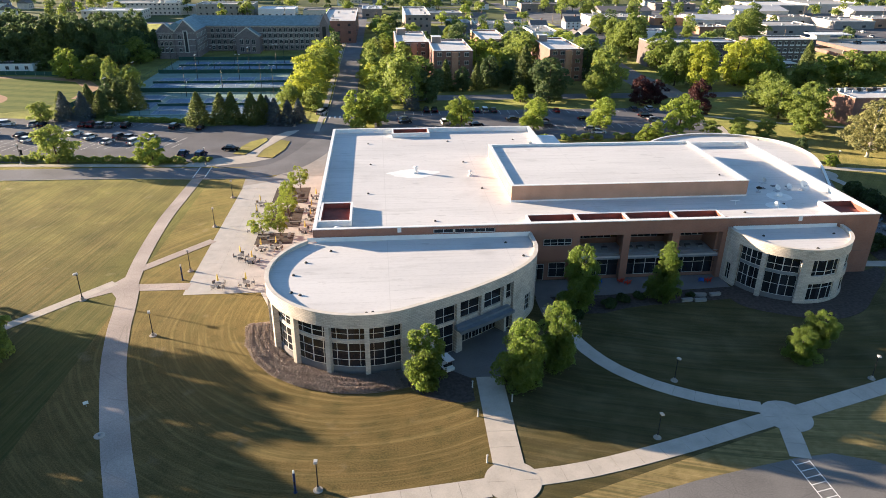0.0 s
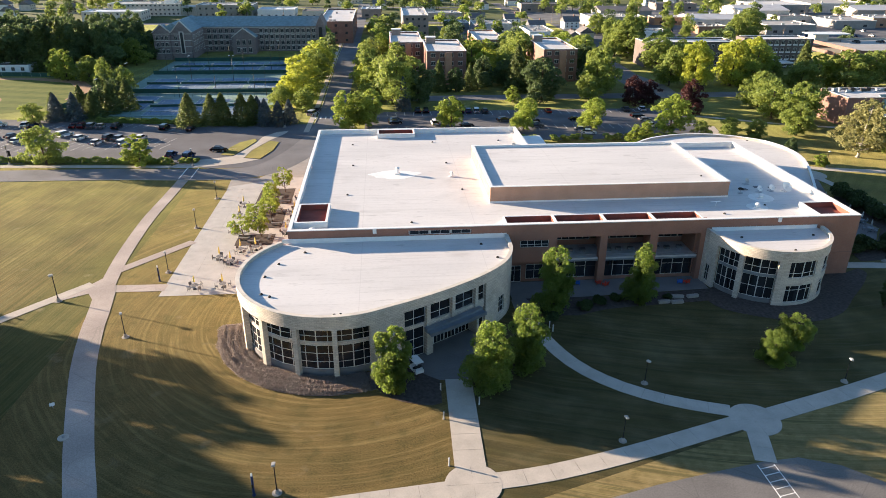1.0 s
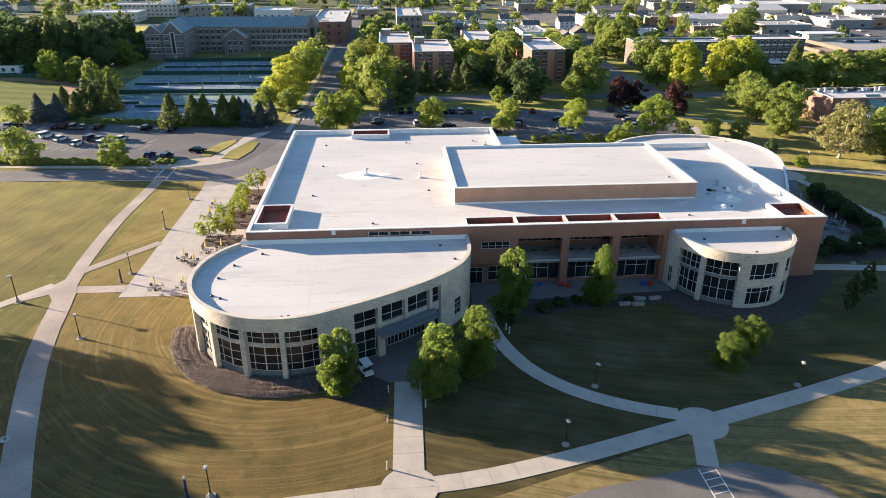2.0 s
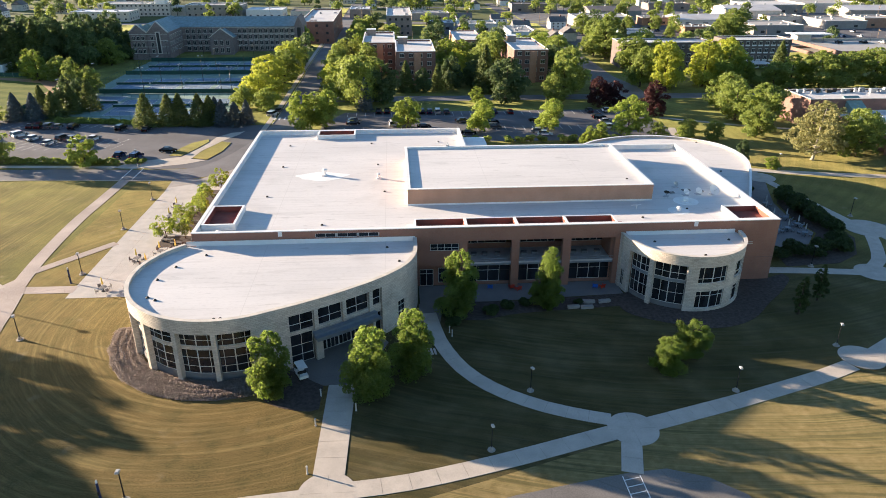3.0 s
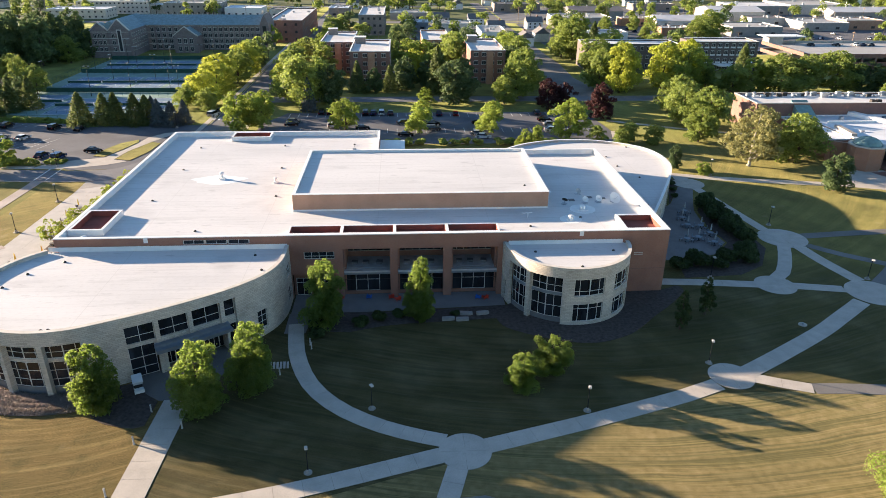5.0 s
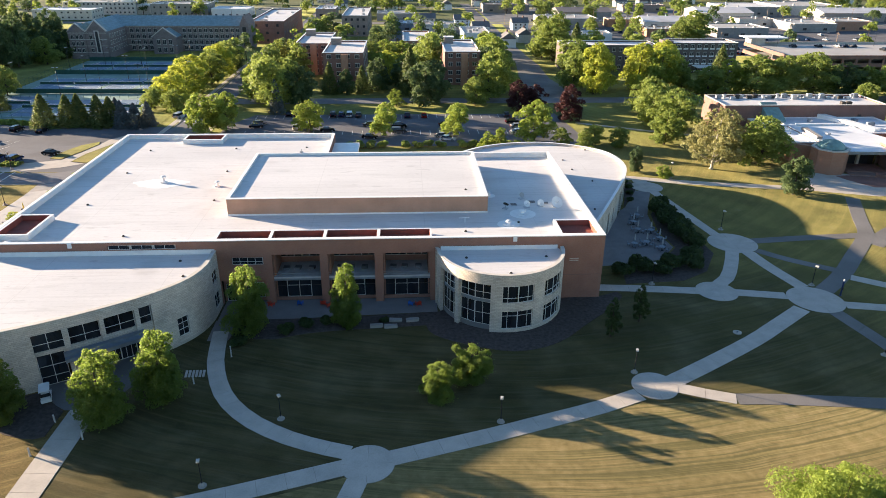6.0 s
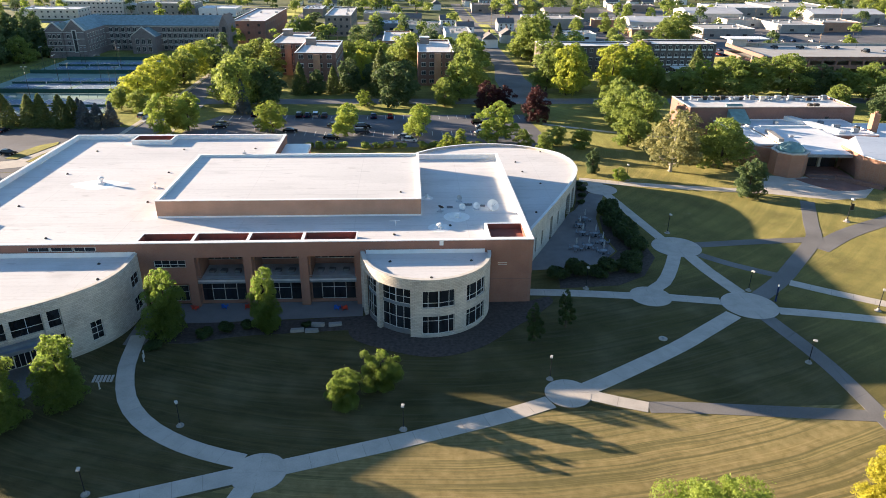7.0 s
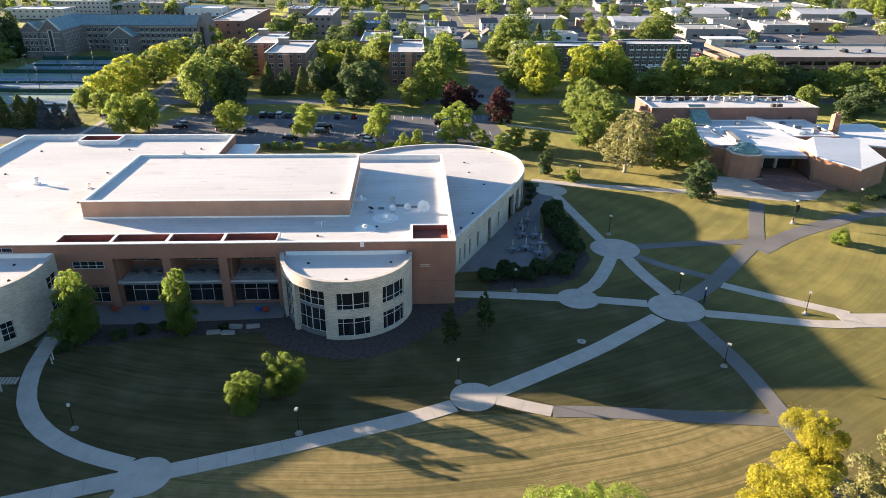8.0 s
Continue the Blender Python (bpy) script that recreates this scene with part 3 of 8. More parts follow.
sheet("brick_plaza", [(156.3, 158.0), (157.8, 154.2), (160.9, 149.2), (166.2, 148.9), (170.9, 150.2), (170.9, 155.4), (160.4, 158.1)], 0.034, BRICK_RED, "red brick paving before the porch", "pavement")
sheet("corner_walk", [(-49.7, 168.1), (-47.3, 173.0), (-40.0, 175.2), (-35.6, 176.8), (-33.3, 184.0), (-31.4, 192.0), (-31.0, 195.6), (-27.8, 200.4), (-24.1, 202.2), (-25.0, 198.7), (-28.6, 191.2), (-31.8, 182.0), (-32.7, 174.9), (-28.6, 173.4), (-33.0, 170.4), (-38.9, 168.5), (-44.8, 167.2)], 0.034, CONCRETE, "pale concrete corner walk between the islands", "pavement")
for poly in ([(-39.0, 178.0), (-35.9, 177.2), (-33.6, 184.0), (-31.8, 191.0), (-32.6, 193.5), (-36.2, 190.0), (-38.0, 184.8)], [(-32.4, 175.2), (-28.3, 173.8), (-26.0, 181.5), (-25.5, 189.6), (-28.2, 191.0), (-31.4, 182.0)]):
    sheet("island", poly, 0.12, GRASS, "grass island with a kerb", "lawn")


def walkway(points, width, material=CONCRETE, step=3.0, z=0.045, label="pale concrete campus walk of cast slabs", smooth=True):
    """A walk whose slabs lie on a bed of dark sand, each a piece of its own."""
    line = along(curve(points, 8) if smooth and len(points) > 2 else points, min(step, 3.0))
    if step > 20:
        return structure("walkway", G().band(line, width, -0.05, z), material, label, "pavement")
    bed = structure("walkway", G().band(line, width + 0.06, -0.05, z - 0.022), JOINT, label, "pavement")
    left, right = offset(line, -width / 2), offset(line, width / 2)
    for i in range(len(line) - 1):
        l0, l1, r0, r1 = (Vector(q) for q in (left[i], left[i + 1], right[i], right[i + 1]))
        dl, dr = (l1 - l0).normalized() * 0.02, (r1 - r0).normalized() * 0.02
        g = G().prism([tuple(l0 + dl), tuple(r0 + dr), tuple(r1 - dr), tuple(l1 - dl)], z - 0.03, z + random.uniform(-0.002, 0.002), False)
        part("slab", g, material, bed)
    return bed


def roundel(x, y, r, z=0.051):
    bed = structure("walkway_circle", G().lathe([(r + 0.04, -0.03), (r + 0.04, z - 0.02)], 40, x, y), JOINT, "round concrete landing where walks meet", "pavement")
    for k in range(4):
        pts = [(x, y)] + arc(x, y, r, 90 * k + 0.5, 90 * k + 89.5, 14)
        part("slab", G().prism(pts, z - 0.03, z + 0.001 * k, False), CONCRETE, bed)


walkway([(-21, 38), (-28.0, 55.9), (-30.8, 62.9), (-34.6, 73.5), (-37.1, 81.2), (-39.3, 90.2), (-40.2, 95.2), (-41.8, 102.7)], 3.2, PATH_OLD, 40, label="old pale asphalt path across the lawn")
walkway([(-41.3, 100.4), (-42.3, 106), (-43.4, 116), (-44.2, 132.3), (-43.9, 145.5), (-43.6, 157.8)], 2.5, PATH_OLD, 40, 0.043, label="old pale asphalt path across the lawn")
walkway([(-44.6, 104.6), (-53.0, 94.6), (-90, 52)], 1.9, CONCRETE, smooth=False)
sheet("path_corner", [(-45.2, 103.6), (-42.6, 108.6), (-40.2, 101.6), (-41.4, 97.2), (-44.0, 101.2), (-48.6, 98.4), (-49.2, 99.2)], 0.038, PATH_OLD, "worn asphalt corner where paths meet", "pavement")
walkway([(-42, 109.5), (-37.4, 115), (-32.3, 121.0)], 1.9, PATH_OLD, 40, 0.040, "old pale asphalt path to the plaza")
walkway([(-41, 102.6), (-32.2, 102.4)], 2.4, PATH_OLD, 40, 0.039, "old pale asphalt path to the plaza")
walkway([(12.6, 73.4), (12.2, 57.2)], 3.4, step=2.7)
roundel(12.2, 54.6, 3.0)
walkway([(9.6, 53.9), (-5.9, 52.2), (-30, 49.0)], 2.7)
walkway([(14.8, 54.9), (20.0, 55.5), (26.5, 56.9), (33.6, 58.8), (44.4, 62.0)], 2.4)
roundel(47.0, 62.5, 2.95)
walkway([(46.0, 60.0), (44.6, 55.4)], 2.3, z=0.046)
walkway([(24.6, 91.0), (25.0, 87.8), (25.8, 82.8), (27.6, 77.5), (29.9, 73.6), (33.3, 70.1), (37.5, 67.3), (41.2, 65.6), (44.9, 64.3)], 2.2, step=2.6)
walkway([(49.4, 63.2), (55.3, 64.9), (61.5, 66.7), (68.0, 68.8), (75.0, 71.1), (80.6, 73.4)], 2.4)
roundel(83.1, 75.1, 2.9)
walkway([(85.4, 75.7), (91.2, 79.1), (100.9, 85.1), (106.7, 89.3), (112.9, 93.9)], 2.5)
roundel(116.7, 96.7, 4.3)
roundel(113.2, 119.1, 4.5)
sheet("plaque", [(113.2 + 0.95 * math.cos(k * 0.3927), 119.1 + 0.95 * math.sin(k * 0.3927)) for k in range(16)], 0.060, CONCRETE, "pale round plaque set in the landing", "pavement")
roundel(102.0, 100.1, 3.3)
walkway([(105.0, 99.6), (112.6, 98.1)], 2.2)
walkway([(82.4, 102.2), (89.4, 101.6), (98.9, 100.4)], 2.2)
walkway([(103.5, 102.6), (106.1, 105.2), (109.2, 110.6), (111.4, 115.2)], 2.3)
walkway([(116.9, 100.9), (115.0, 109), (114.2, 114.9)], 2.5)
walkway([(111.6, 123.2), (110.1, 133), (107.9, 147.8)], 2.1)
roundel(107.4, 151.3, 3.6)
walkway([(107.0, 154.4), (107.4, 158.4)], 3.4)
walkway([(104, 158.4), (119.2, 153.9), (142.7, 149.2)], 2.8, CONCRETE)
walkway([(151.2, 142.4), (144.8, 129.3), (141.2, 122.0), (132.0, 111.5), (126.0, 105), (119.6, 99.4)], 2.9, ASPHALT_PALE, 40, 0.036, "broad worn asphalt walk across the lawn")
walkway([(117.2, 119.8), (128, 120.9), (141.5, 121.8)], 2.3, ASPHALT_PALE, 30, 0.034, "asphalt walk across the lawn")
walkway([(116.2, 115.6), (120, 111.6), (126.6, 106.6)], 2.0, ASPHALT_PALE, 30, 0.033, "short asphalt walk")
walkway([(117.6, 92.6), (119.8, 80), (120.2, 66), (120.6, 50)], 2.5, ASPHALT_PALE, 40, 0.032, "asphalt walk across the lawn")
walkway([(120.4, 94.8), (126.3, 93.6), (132.6, 92.1), (136.4, 91.2), (141.2, 90.9)], 2.2)
walkway([(127.1, 104.1), (131.6, 100.9), (135.8, 98.2), (139.2, 96.0), (142.8, 93.8)], 2.2, z=0.040)
walkway([(140.4, 92.1), (147.2, 91.9), (158, 91.6), (200, 89)], 4.1, z=0.049)
walkway([(85.6, 74.7), (89.4, 73.0), (92.4, 71.9)], 2.1, z=0.042)
walkway([(92.4, 71.9), (98.8, 71.5), (119.4, 69.2)], 2.2, ASPHALT_PALE, 40, 0.031, "asphalt walk across the lawn")
walkway([(139.6, 117.4), (149.6, 124.6), (162, 131), (172, 135.4), (195, 139)], 3.7, ASPHALT_PALE, 40, 0.030, "asphalt walk across the lawn")
walkway([(105, 212), (130, 199), (146, 194)], 1.6)
walkway([(103.8, 199), (101, 186)], 2.2)
walkway([(-19.0, 200), (-18.4, 240), (-18.6, 330), (-18, 420)], 1.6)
walkway([(-5.6, 190), (-6.2, 240)], 1.5)
walkway([(-160, 174.5), (-94, 171.8), (-49.5, 168.6)], 1.9)

# painted bay lines and crossings
g = G()
for k in range(58):
    x = -222 + 2.9 * k
    for y0 in (203.5 if x > -60 else 208.5, 190.5, 185.0):
        if x < (-42 if y0 < 200 else -46):
            g.add([(x + s * 0.06 + dy * 0.35, y0 + dy, 0.023) for s, dy in ((-1, 0), (1, 0), (1, 5), (-1, 5))], [(0, 1, 2, 3)])
for k in range(34):
    x = 5 + 2.85 * k
    for y0 in (218.6, 199.0):
        g.add([(x + s * 0.06, y0 + dy, 0.025) for s, dy in ((-1, 0), (1, 0), (1, 5), (-1, 5))], [(0, 1, 2, 3)])
structure("parking_lines", g, PAINT_WHITE, "white painted bay lines, worn", "road marking")
g = G()
for x in (43.3, 45.2):
    g.box(x, x + 0.12, 48.0, 55.0, 0, 0.024)
for k in range(7):
    g.add([(43.36, 48.3 + k, 0.0245), (45.26, 48.7 + k, 0.0245), (45.26, 48.82 + k, 0.0245), (43.36, 48.42 + k, 0.0245)], [(0, 1, 2, 3)])
structure("hatching", g, PAINT_WHITE, "white hatched crossing on asphalt", "road marking")
g = G()
for x in (-45.0, -42.3):
    g.box(x, x + 0.25, 158.9, 167.2, 0, 0.026)
for k in range(6):
    g.box(-18.0 + 1.6 * k, -17.5 + 1.6 * k, 216, 219, 0, 0.028)
structure("crosswalk", g, PAINT_WHITE, "faded white crosswalk lines", "road marking")

# kerbs
for line in (offset(road_curve[:56], 4.4), offset(road_curve, -4.4)[92:]):
    structure("kerb", G().strip(along(line, 2.0), 0.16, -0.05, 0.13), CONCRETE, "concrete kerb beside the road", "kerb")

# planting beds
BED = arc(-3.5, 88.3, 17.2, 176, 292, 36)
structure("planting_bed", G().prism(arc(-3.5, 88.3, 13.2, 172, 292, 36) + BED[::-1], -0.05, 0.055), SOIL, "bed of dry violet ground cover round the wing", "planting bed")
structure("planting_bed", G().prism([(2.0, 72.2), (3.6, 70.2), (5.2, 69.2), (7.2, 68.5), (9.0, 68.2), (10.1, 68.6), (10.2, 73.2), (5.6, 77.0), (2.0, 75.6)], -0.05, 0.07), MULCH, "dark mulch bed beside the entrance", "planting bed")
structure("planting_bed", G().prism(curve([(54.0, 93.0), (55.5, 88.6), (62.0, 85.0), (67.4, 83.9), (73.2, 86.0), (78.4, 90.9), (82.4, 94.6), (85.8, 98.6), (85.6, 100.6)], 5) + [(82.3, 99.2), (76.0, 98.9)] + arc(65.9, 98.5, 9.0, 360, 196, 20), -0.05, 0.06), MULCH, "dark mulch bed round the bay", "planting bed")
structure("planting_bed", G().prism([(25.6, 94.2), (27.0, 90.4), (29.4, 88.6), (32.6, 88.4), (37, 89.8), (41, 90.4), (47, 90.8), (54.6, 91.4), (57.6, 95.4), (40, 94.0)], -0.05, 0.05), MULCH, "dark mulch bed beside the patio", "planting bed")
structure("planting_bed", G().prism([(98.0, 138.0), (104.0, 149.0), (105.2, 153.8), (103.2, 157.2), (99.4, 158.0), (100.6, 153.0), (100.9, 148.4), (100.0, 144.0)], -0.05, 0.05), MULCH, "narrow planted strip beside the oval wing", "planting bed")
structure("planting_bed", G().prism([(88, 103.3), (98, 104), (103.4, 107.4), (107.6, 114.5), (107.5, 121.4), (104.8, 138), (102.5, 134), (101, 125), (101.6, 117.4), (97.2, 112), (89, 110)], -0.05, 0.05), MULCH, "shaded shrub bed beside the terrace", "planting bed")
for x0, x1, y0, y1 in ((-24.4, -17.5, 118.4, 123.6), (-22.8, -16.9, 126.6, 136.8), (-24.1, -16.6, 140.2, 150.0)):
    structure("planting_bed", G().prism(rect(x0, x1, y0, y1), -0.05, 0.05), MULCH, "dark mulch square in the plaza", "planting bed")


# ---- the campus building ----
building = thing("campus_building", "low brick and limestone campus centre with white roofs, curved wings", "building")
TOP, ROOF = 10.7, 9.8
WTOP, WROOF = 9.2, 8.7


def lattice(p, q, z0, z1, us, vs, bar, deep):
    """One connected frame of bars, with a hole for each pane."""
    n, hgt = (q - p).length, z1 - z0

    def edges(marks, length):
        out = [0.0, bar]
        for m in marks[1:-1]:
            out += [m * length - bar / 2, m * length + bar / 2]
        return out + [length - bar, length]

    a, b = edges(us, n), edges(vs, hgt)
    d = (q - p).normalized()
    nx, ny = d.y * deep / 2, -d.x * deep / 2
    g = G()
    pts = [(p.x + d.x * u + nx * s, p.y + d.y * u + ny * s, z0 + v) for s in (1, -1) for v in b for u in a]
    w, k = len(a), len(a) * len(b)
    faces = []

    def hole(i, j):
        return i % 2 == 1 and j % 2 == 1

    for j in range(len(b) - 1):
        for i in range(w - 1):
            c = j * w + i
            quad = (c, c + 1, c + w + 1, c + w)
            if hole(i, j):
                faces += [(quad[m], quad[m - 1], quad[m - 1] + k, quad[m] + k) for m in range(4)]
            else:
                faces += [quad, tuple(v + k for v in quad[::-1])]
    last_ = (len(b) - 1) * w
    for i in range(w - 1):
        faces += [(i, i + k, i + 1 + k, i + 1), (last_ + i, last_ + i + 1, last_ + i + 1 + k, last_ + i + k)]
    for j in range(len(b) - 1):
        e = j * w
        faces += [(e, e + w, e + w + k, e + k), (e + w - 1, e + w - 1 + k, e + 2 * w - 1 + k, e + 2 * w - 1)]
    return g.add(pts, faces)


def window(parent, p, q, z0, z1, cols, rows, name="window", bar=0.07, deep=0.10, glass=GLASS, frame_m=FRAME, panes=True):
    """A glazed frame from p to q (outside on the right); cols and rows are the fractions where bars stand."""
    p, q = Vector(p), Vector(q)
    us, vs = [0.0, *cols, 1.0], [0.0, *rows, 1.0]
    f = lattice(p, q, z0, z1, us, vs, bar, deep)
    w = part(name, f, frame_m, parent)
    if panes:
        for i in range(len(us) - 1):
            for k in range(len(vs) - 1):
                a, b = p.lerp(q, us[i]), p.lerp(q, us[i + 1])
                part("pane", G().bar(tuple(a), tuple(b), 0.02, z0 + vs[k] * (z1 - z0), z0 + vs[k + 1] * (z1 - z0)), glass, w)
    else:
        part("pane", G().bar(tuple(p), tuple(q), 0.02, z0, z1), glass, w)
    return w

# main block: an L with a notch at the back
X0, X1, XN, Y0, Y1, YN = -11.4, 82.2, 35.5, 99.0, 160.5, 144.0
MAIN = [(X0, Y0), (X1, Y0), (X1, YN), (XN, YN), (XN, Y1), (X0, Y1)]
part("roof", G().prism([(X0 + .3, Y0 + .3), (X1 - .3, Y0 + .3), (X1 - .3, YN - .3), (XN - .3, YN - .3), (XN - .3, Y1 - .3), (X0 + .3, Y1 - .3)], ROOF - 0.5, ROOF), MEMBRANE, building, "white membrane roof with stains and seams")
BW = 0.45
part("wall", G().strip([MAIN[1], MAIN[2], MAIN[3], MAIN[4], MAIN[5], MAIN[0]], BW, 0.0, TOP), BRICK, building, "red brown brick wall")
part("coping", G().strip(offset(MAIN, 0.06, True), BW + 0.14, TOP, TOP + 0.12, True), CAP_WHITE, building, "white metal coping")
part("upstand", G().strip(offset(MAIN, -BW - 0.004, True), 0.06, ROOF, TOP - 0.02, True), CAP_WHITE, building, "white membrane upstand")
# front wall, left of the recess: brick with a strip of clerestory windows over the wing roof
SX0, SX1, SZ0, SZ1 = 7.3, 17.3, 9.55, 10.25
for xa, xb, za, zb in ((X0 + BW + 0.003, SX0, 0, TOP), (SX1, 23.2, 0, TOP), (SX0, SX1, 0, SZ0), (SX0, SX1, SZ1, TOP)):
    part("wall", G().box(xa, xb, Y0, Y0 + BW, za, zb), BRICK, building, "red brown brick wall")
for k in range(3):
    a = SX0 + k * (SX1 - SX0) / 3
    window(building, (a + 0.12, Y0 + 0.15), (a + (SX1 - SX0) / 3 - 0.12, Y0 + 0.15), SZ0, SZ1, [0.5], [])
# the beam, and the first bay of solid brick with a window and a door
BEAM = 8.35
part("beam", G().box(23.2, 56.2, Y0, Y0 + 1.0, BEAM, TOP), BRICK, building, "brick beam over the terrace")
for xa, xb, za, zb in ((23.2, 25.2, 4.1, BEAM), (25.2, 29.9, 4.1, 6.75), (25.2, 29.9, 7.95, BEAM)):
    part("wall", G().box(xa, xb, Y0, Y0 + BW, za, zb), BRICK, building, "red brown brick wall")
window(building, (25.25, Y0 + 0.15), (29.85, Y0 + 0.15), 6.75, 7.95, [0.25, 0.5, 0.75], [0.4])
part("wall", G().box(23.2, 29.9, 100.2, 100.5, 0, 4.1), BRICK, building, "recessed brick wall beside the door")
part("soffit", G().box(23.2, 29.9, Y0 + BW + 0.003, 100.2, 3.9, 4.1), SLAB, building)
window(building, (23.6, 100.1), (25.8, 100.1), 0.05, 3.0, [0.5], [0.74], "glazed_door")
window(building, (26.6, 100.1), (29.4, 100.1), 0.6, 3.2, [0.5], [0.6])
PIERS = [(29.9, 31.2), (38.4, 39.6), (46.7, 48.0), (55.2, 56.2)]
for a, b in PIERS:
    part("pier", G().box(a, b, Y0, Y0 + 1.2, 0, BEAM), BRICK, building, "square brick pier")
TB = 105.0
for za, zb in ((4.2, 5.3), (7.3, ROOF - 0.55)):
    part("wall", G().box(31.2, 55.2, TB, TB + 0.3, za, zb), BRICK, building, "brick wall at the back of the terrace")
part("terrace_slab", G().box(29.9, 55.2, Y0 + 0.55, TB, 4.05, 4.30), SLAB, building, "concrete terrace slab between the storeys")
part("slab_edge", G().box(31.2, 55.2, Y0 + 0.32, Y0 + 0.55, 3.80, 4.08), CANOPY, building, "blue grey metal fascia of the terrace")
part("slab_edge", G().box(31.2, 55.2, Y0 + 0.36, Y0 + 0.55, 4.084, 4.40), SLAB, building)
part("soffit", G().box(23.2, 56.2, Y0 + 1.0, TB + 0.3, BEAM + 0.1, BEAM + 0.3), SLAB, building)
for (a, b), (c, d) in zip(PIERS, PIERS[1:]):
    mid = b + (c - b) * 0.25
    window(building, (b, TB - 0.05), (c, TB - 0.05), 5.3, 7.3, [0.17, 0.33, 0.5, 0.67, 0.83], [0.45])
    part("sill_wall", G().box(b, c, Y0 + 1.1, Y0 + 1.35, 0, 0.55), BRICK, building, "low brick wall under the window")
    q0, q1 = b + (c - b) * 0.24, b + (c - b) * 0.76
    window(building, (b, Y0 + 1.25), (q0 - 0.02, Y0 + 1.25), 0.55, 3.75, [], [0.62], frame_m=FRAME_DARK)
    window(building, (q0, Y0 + 1.25), (q1, Y0 + 1.25), 0.55, 3.75, [0.5], [0.62])
    window(building, (q1 + 0.02, Y0 + 1.25), (c, Y0 + 1.25), 0.55, 3.75, [], [0.62], frame_m=FRAME_DARK)
    for za in (4.65, 4.95):
        part("terrace_rail", G().box(b, c, Y0 + 0.36, Y0 + 0.40, za, za + 0.05), STEEL, building, "thin steel terrace rail")
    for u in (0.2, 0.45, 0.75):
        bx = b + (c - b) * u
        part("terrace_planter", G().prism([(bx - 0.5, 102.0), (bx + 0.4, 101.9), (bx + 0.55, 102.8), (bx - 0.4, 102.9)], 4.31, 4.70), STONE_DARK, building, "grey planter box on the terrace")
    part("side_wall", G().box(b - 0.02, b + 0.28, Y0 + 1.2, TB, 0, BEAM), BRICK, building)
part("side_wall", G().box(54.9, 55.22, Y0 + 1.21, TB, 0, BEAM), BRICK, building)
# right of the recess: plain brick
part("wall", G().box(56.2, X1 - BW - 0.003, Y0, Y0 + BW, 0, TOP), BRICK, building, "red brown brick wall")
for z in (6.55, 6.85):
    part("name_plate", G().box(76.9, 78.3, Y0 - 0.05, Y0 - 0.005, z, z + 0.12), CAP, building, "small pale bar of lettering")
for z in (4.1,):
    part("string_course", G().box(75.6, X1 + 0.02, Y0 - 0.025, Y0 - 0.003, z, z + 0.10), BRICK_RED, building, "thin projecting brick course")

# wells with red lining, sunk through the roof edge
def well(x0, x1, y0, y1, z0=ROOF + 0.02, rim=0.38, top=TOP + 0.12):
    g = G()
    for q in ((x0, x1, y0, y0 + rim), (x0, x1, y1 - rim, y1), (x0, x0 + rim, y0 + rim, y1 - rim), (x1 - rim, x1, y0 + rim, y1 - rim)):
        g.box(*q, z0, top)
    w = part("roof_well", g, CAP_WHITE, building, "white rimmed roof well lined in red brown")
    g = G()
    e = rim + 0.004
    for q in ((x0 + e, x1 - e, y1 - e - .05, y1 - e), (x0 + e, x1 - e, y0 + e, y0 + e + .05), (x0 + e, x0 + e + .05, y0 + e, y1 - e), (x1 - e - .05, x1 - e, y0 + e, y1 - e)):
        g.box(*q, z0 + 0.004, top - 0.07)
    g.box(x0 + e, x1 - e, y0 + e, y1 - e, z0, z0 + 0.03)
    part("lining", g, RED_LINING, w)


for k in range(4):
    well(22.9 + 8.15 * k, 22.9 + 8.15 * (k + 1) - 0.004, 99.62, 102.9, rim=0.24, top=TOP + 0.06)
well(-10.8, -5.5, 102.3, 110.9, top=TOP + 0.10)
well(75.4, 81.6, 99.65, 105.8, top=TOP + 0.05)
well(2.3, 11.0, 155.6, 159.9, top=TOP + 0.10)

# penthouse
PX0, PX1, PY0, PY1, PT = 22.1, 65.4, 111.6, 138.0, 12.7
PENT = rect(PX0, PX1, PY0, PY1)
part("penthouse_wall", G().strip(PENT, 0.4, ROOF, PT, True), BRICK_TOP, building, "tan brick penthouse wall")
part("coping", G().strip(offset(PENT, 0.06, True), 0.56, PT, PT + 0.1, True), CAP_WHITE, building, "white metal coping")
part("flashing", G().strip(offset(PENT, 0.05, True), 0.045, ROOF, ROOF + 0.28, True), CAP_WHITE, building, "white base flashing")
part("upstand", G().strip(offset(PENT, -0.404, True), 0.06, PT - 0.34, PT - 0.02, True), CAP_WHITE, building)
part("roof", G().prism(rect(PX0 + .3, PX1 - .3, PY0 + .3, PY1 - .3), PT - 0.6, PT - 0.34), MEMBRANE, building, "white membrane roof")

# curved wing in cream stone
WC, WR = (-3.5, 88.3), 13.7
wing_arc = arc(*WC, WR, 131, 297, 84)
wing_tail = curve([(2.72, 76.09), (8.0, 78.75), (13.0, 81.75), (18.0, 85.5), (21.4, 89.4), (22.9, 93.6), (23.1, 98.9)], 14)
WING = wing_arc + wing_tail[1:]
part("roof", G().prism(offset(WING, -0.35) + [(20, 99.0), (-10, 99.0)], WROOF - 0.4, WROOF), MEMBRANE, building, "white membrane roof of the curved wing")
part("coping", G().strip(offset(WING, 0.05), 0.6, WTOP, WTOP + 0.08), CAP, building, "stone coping")
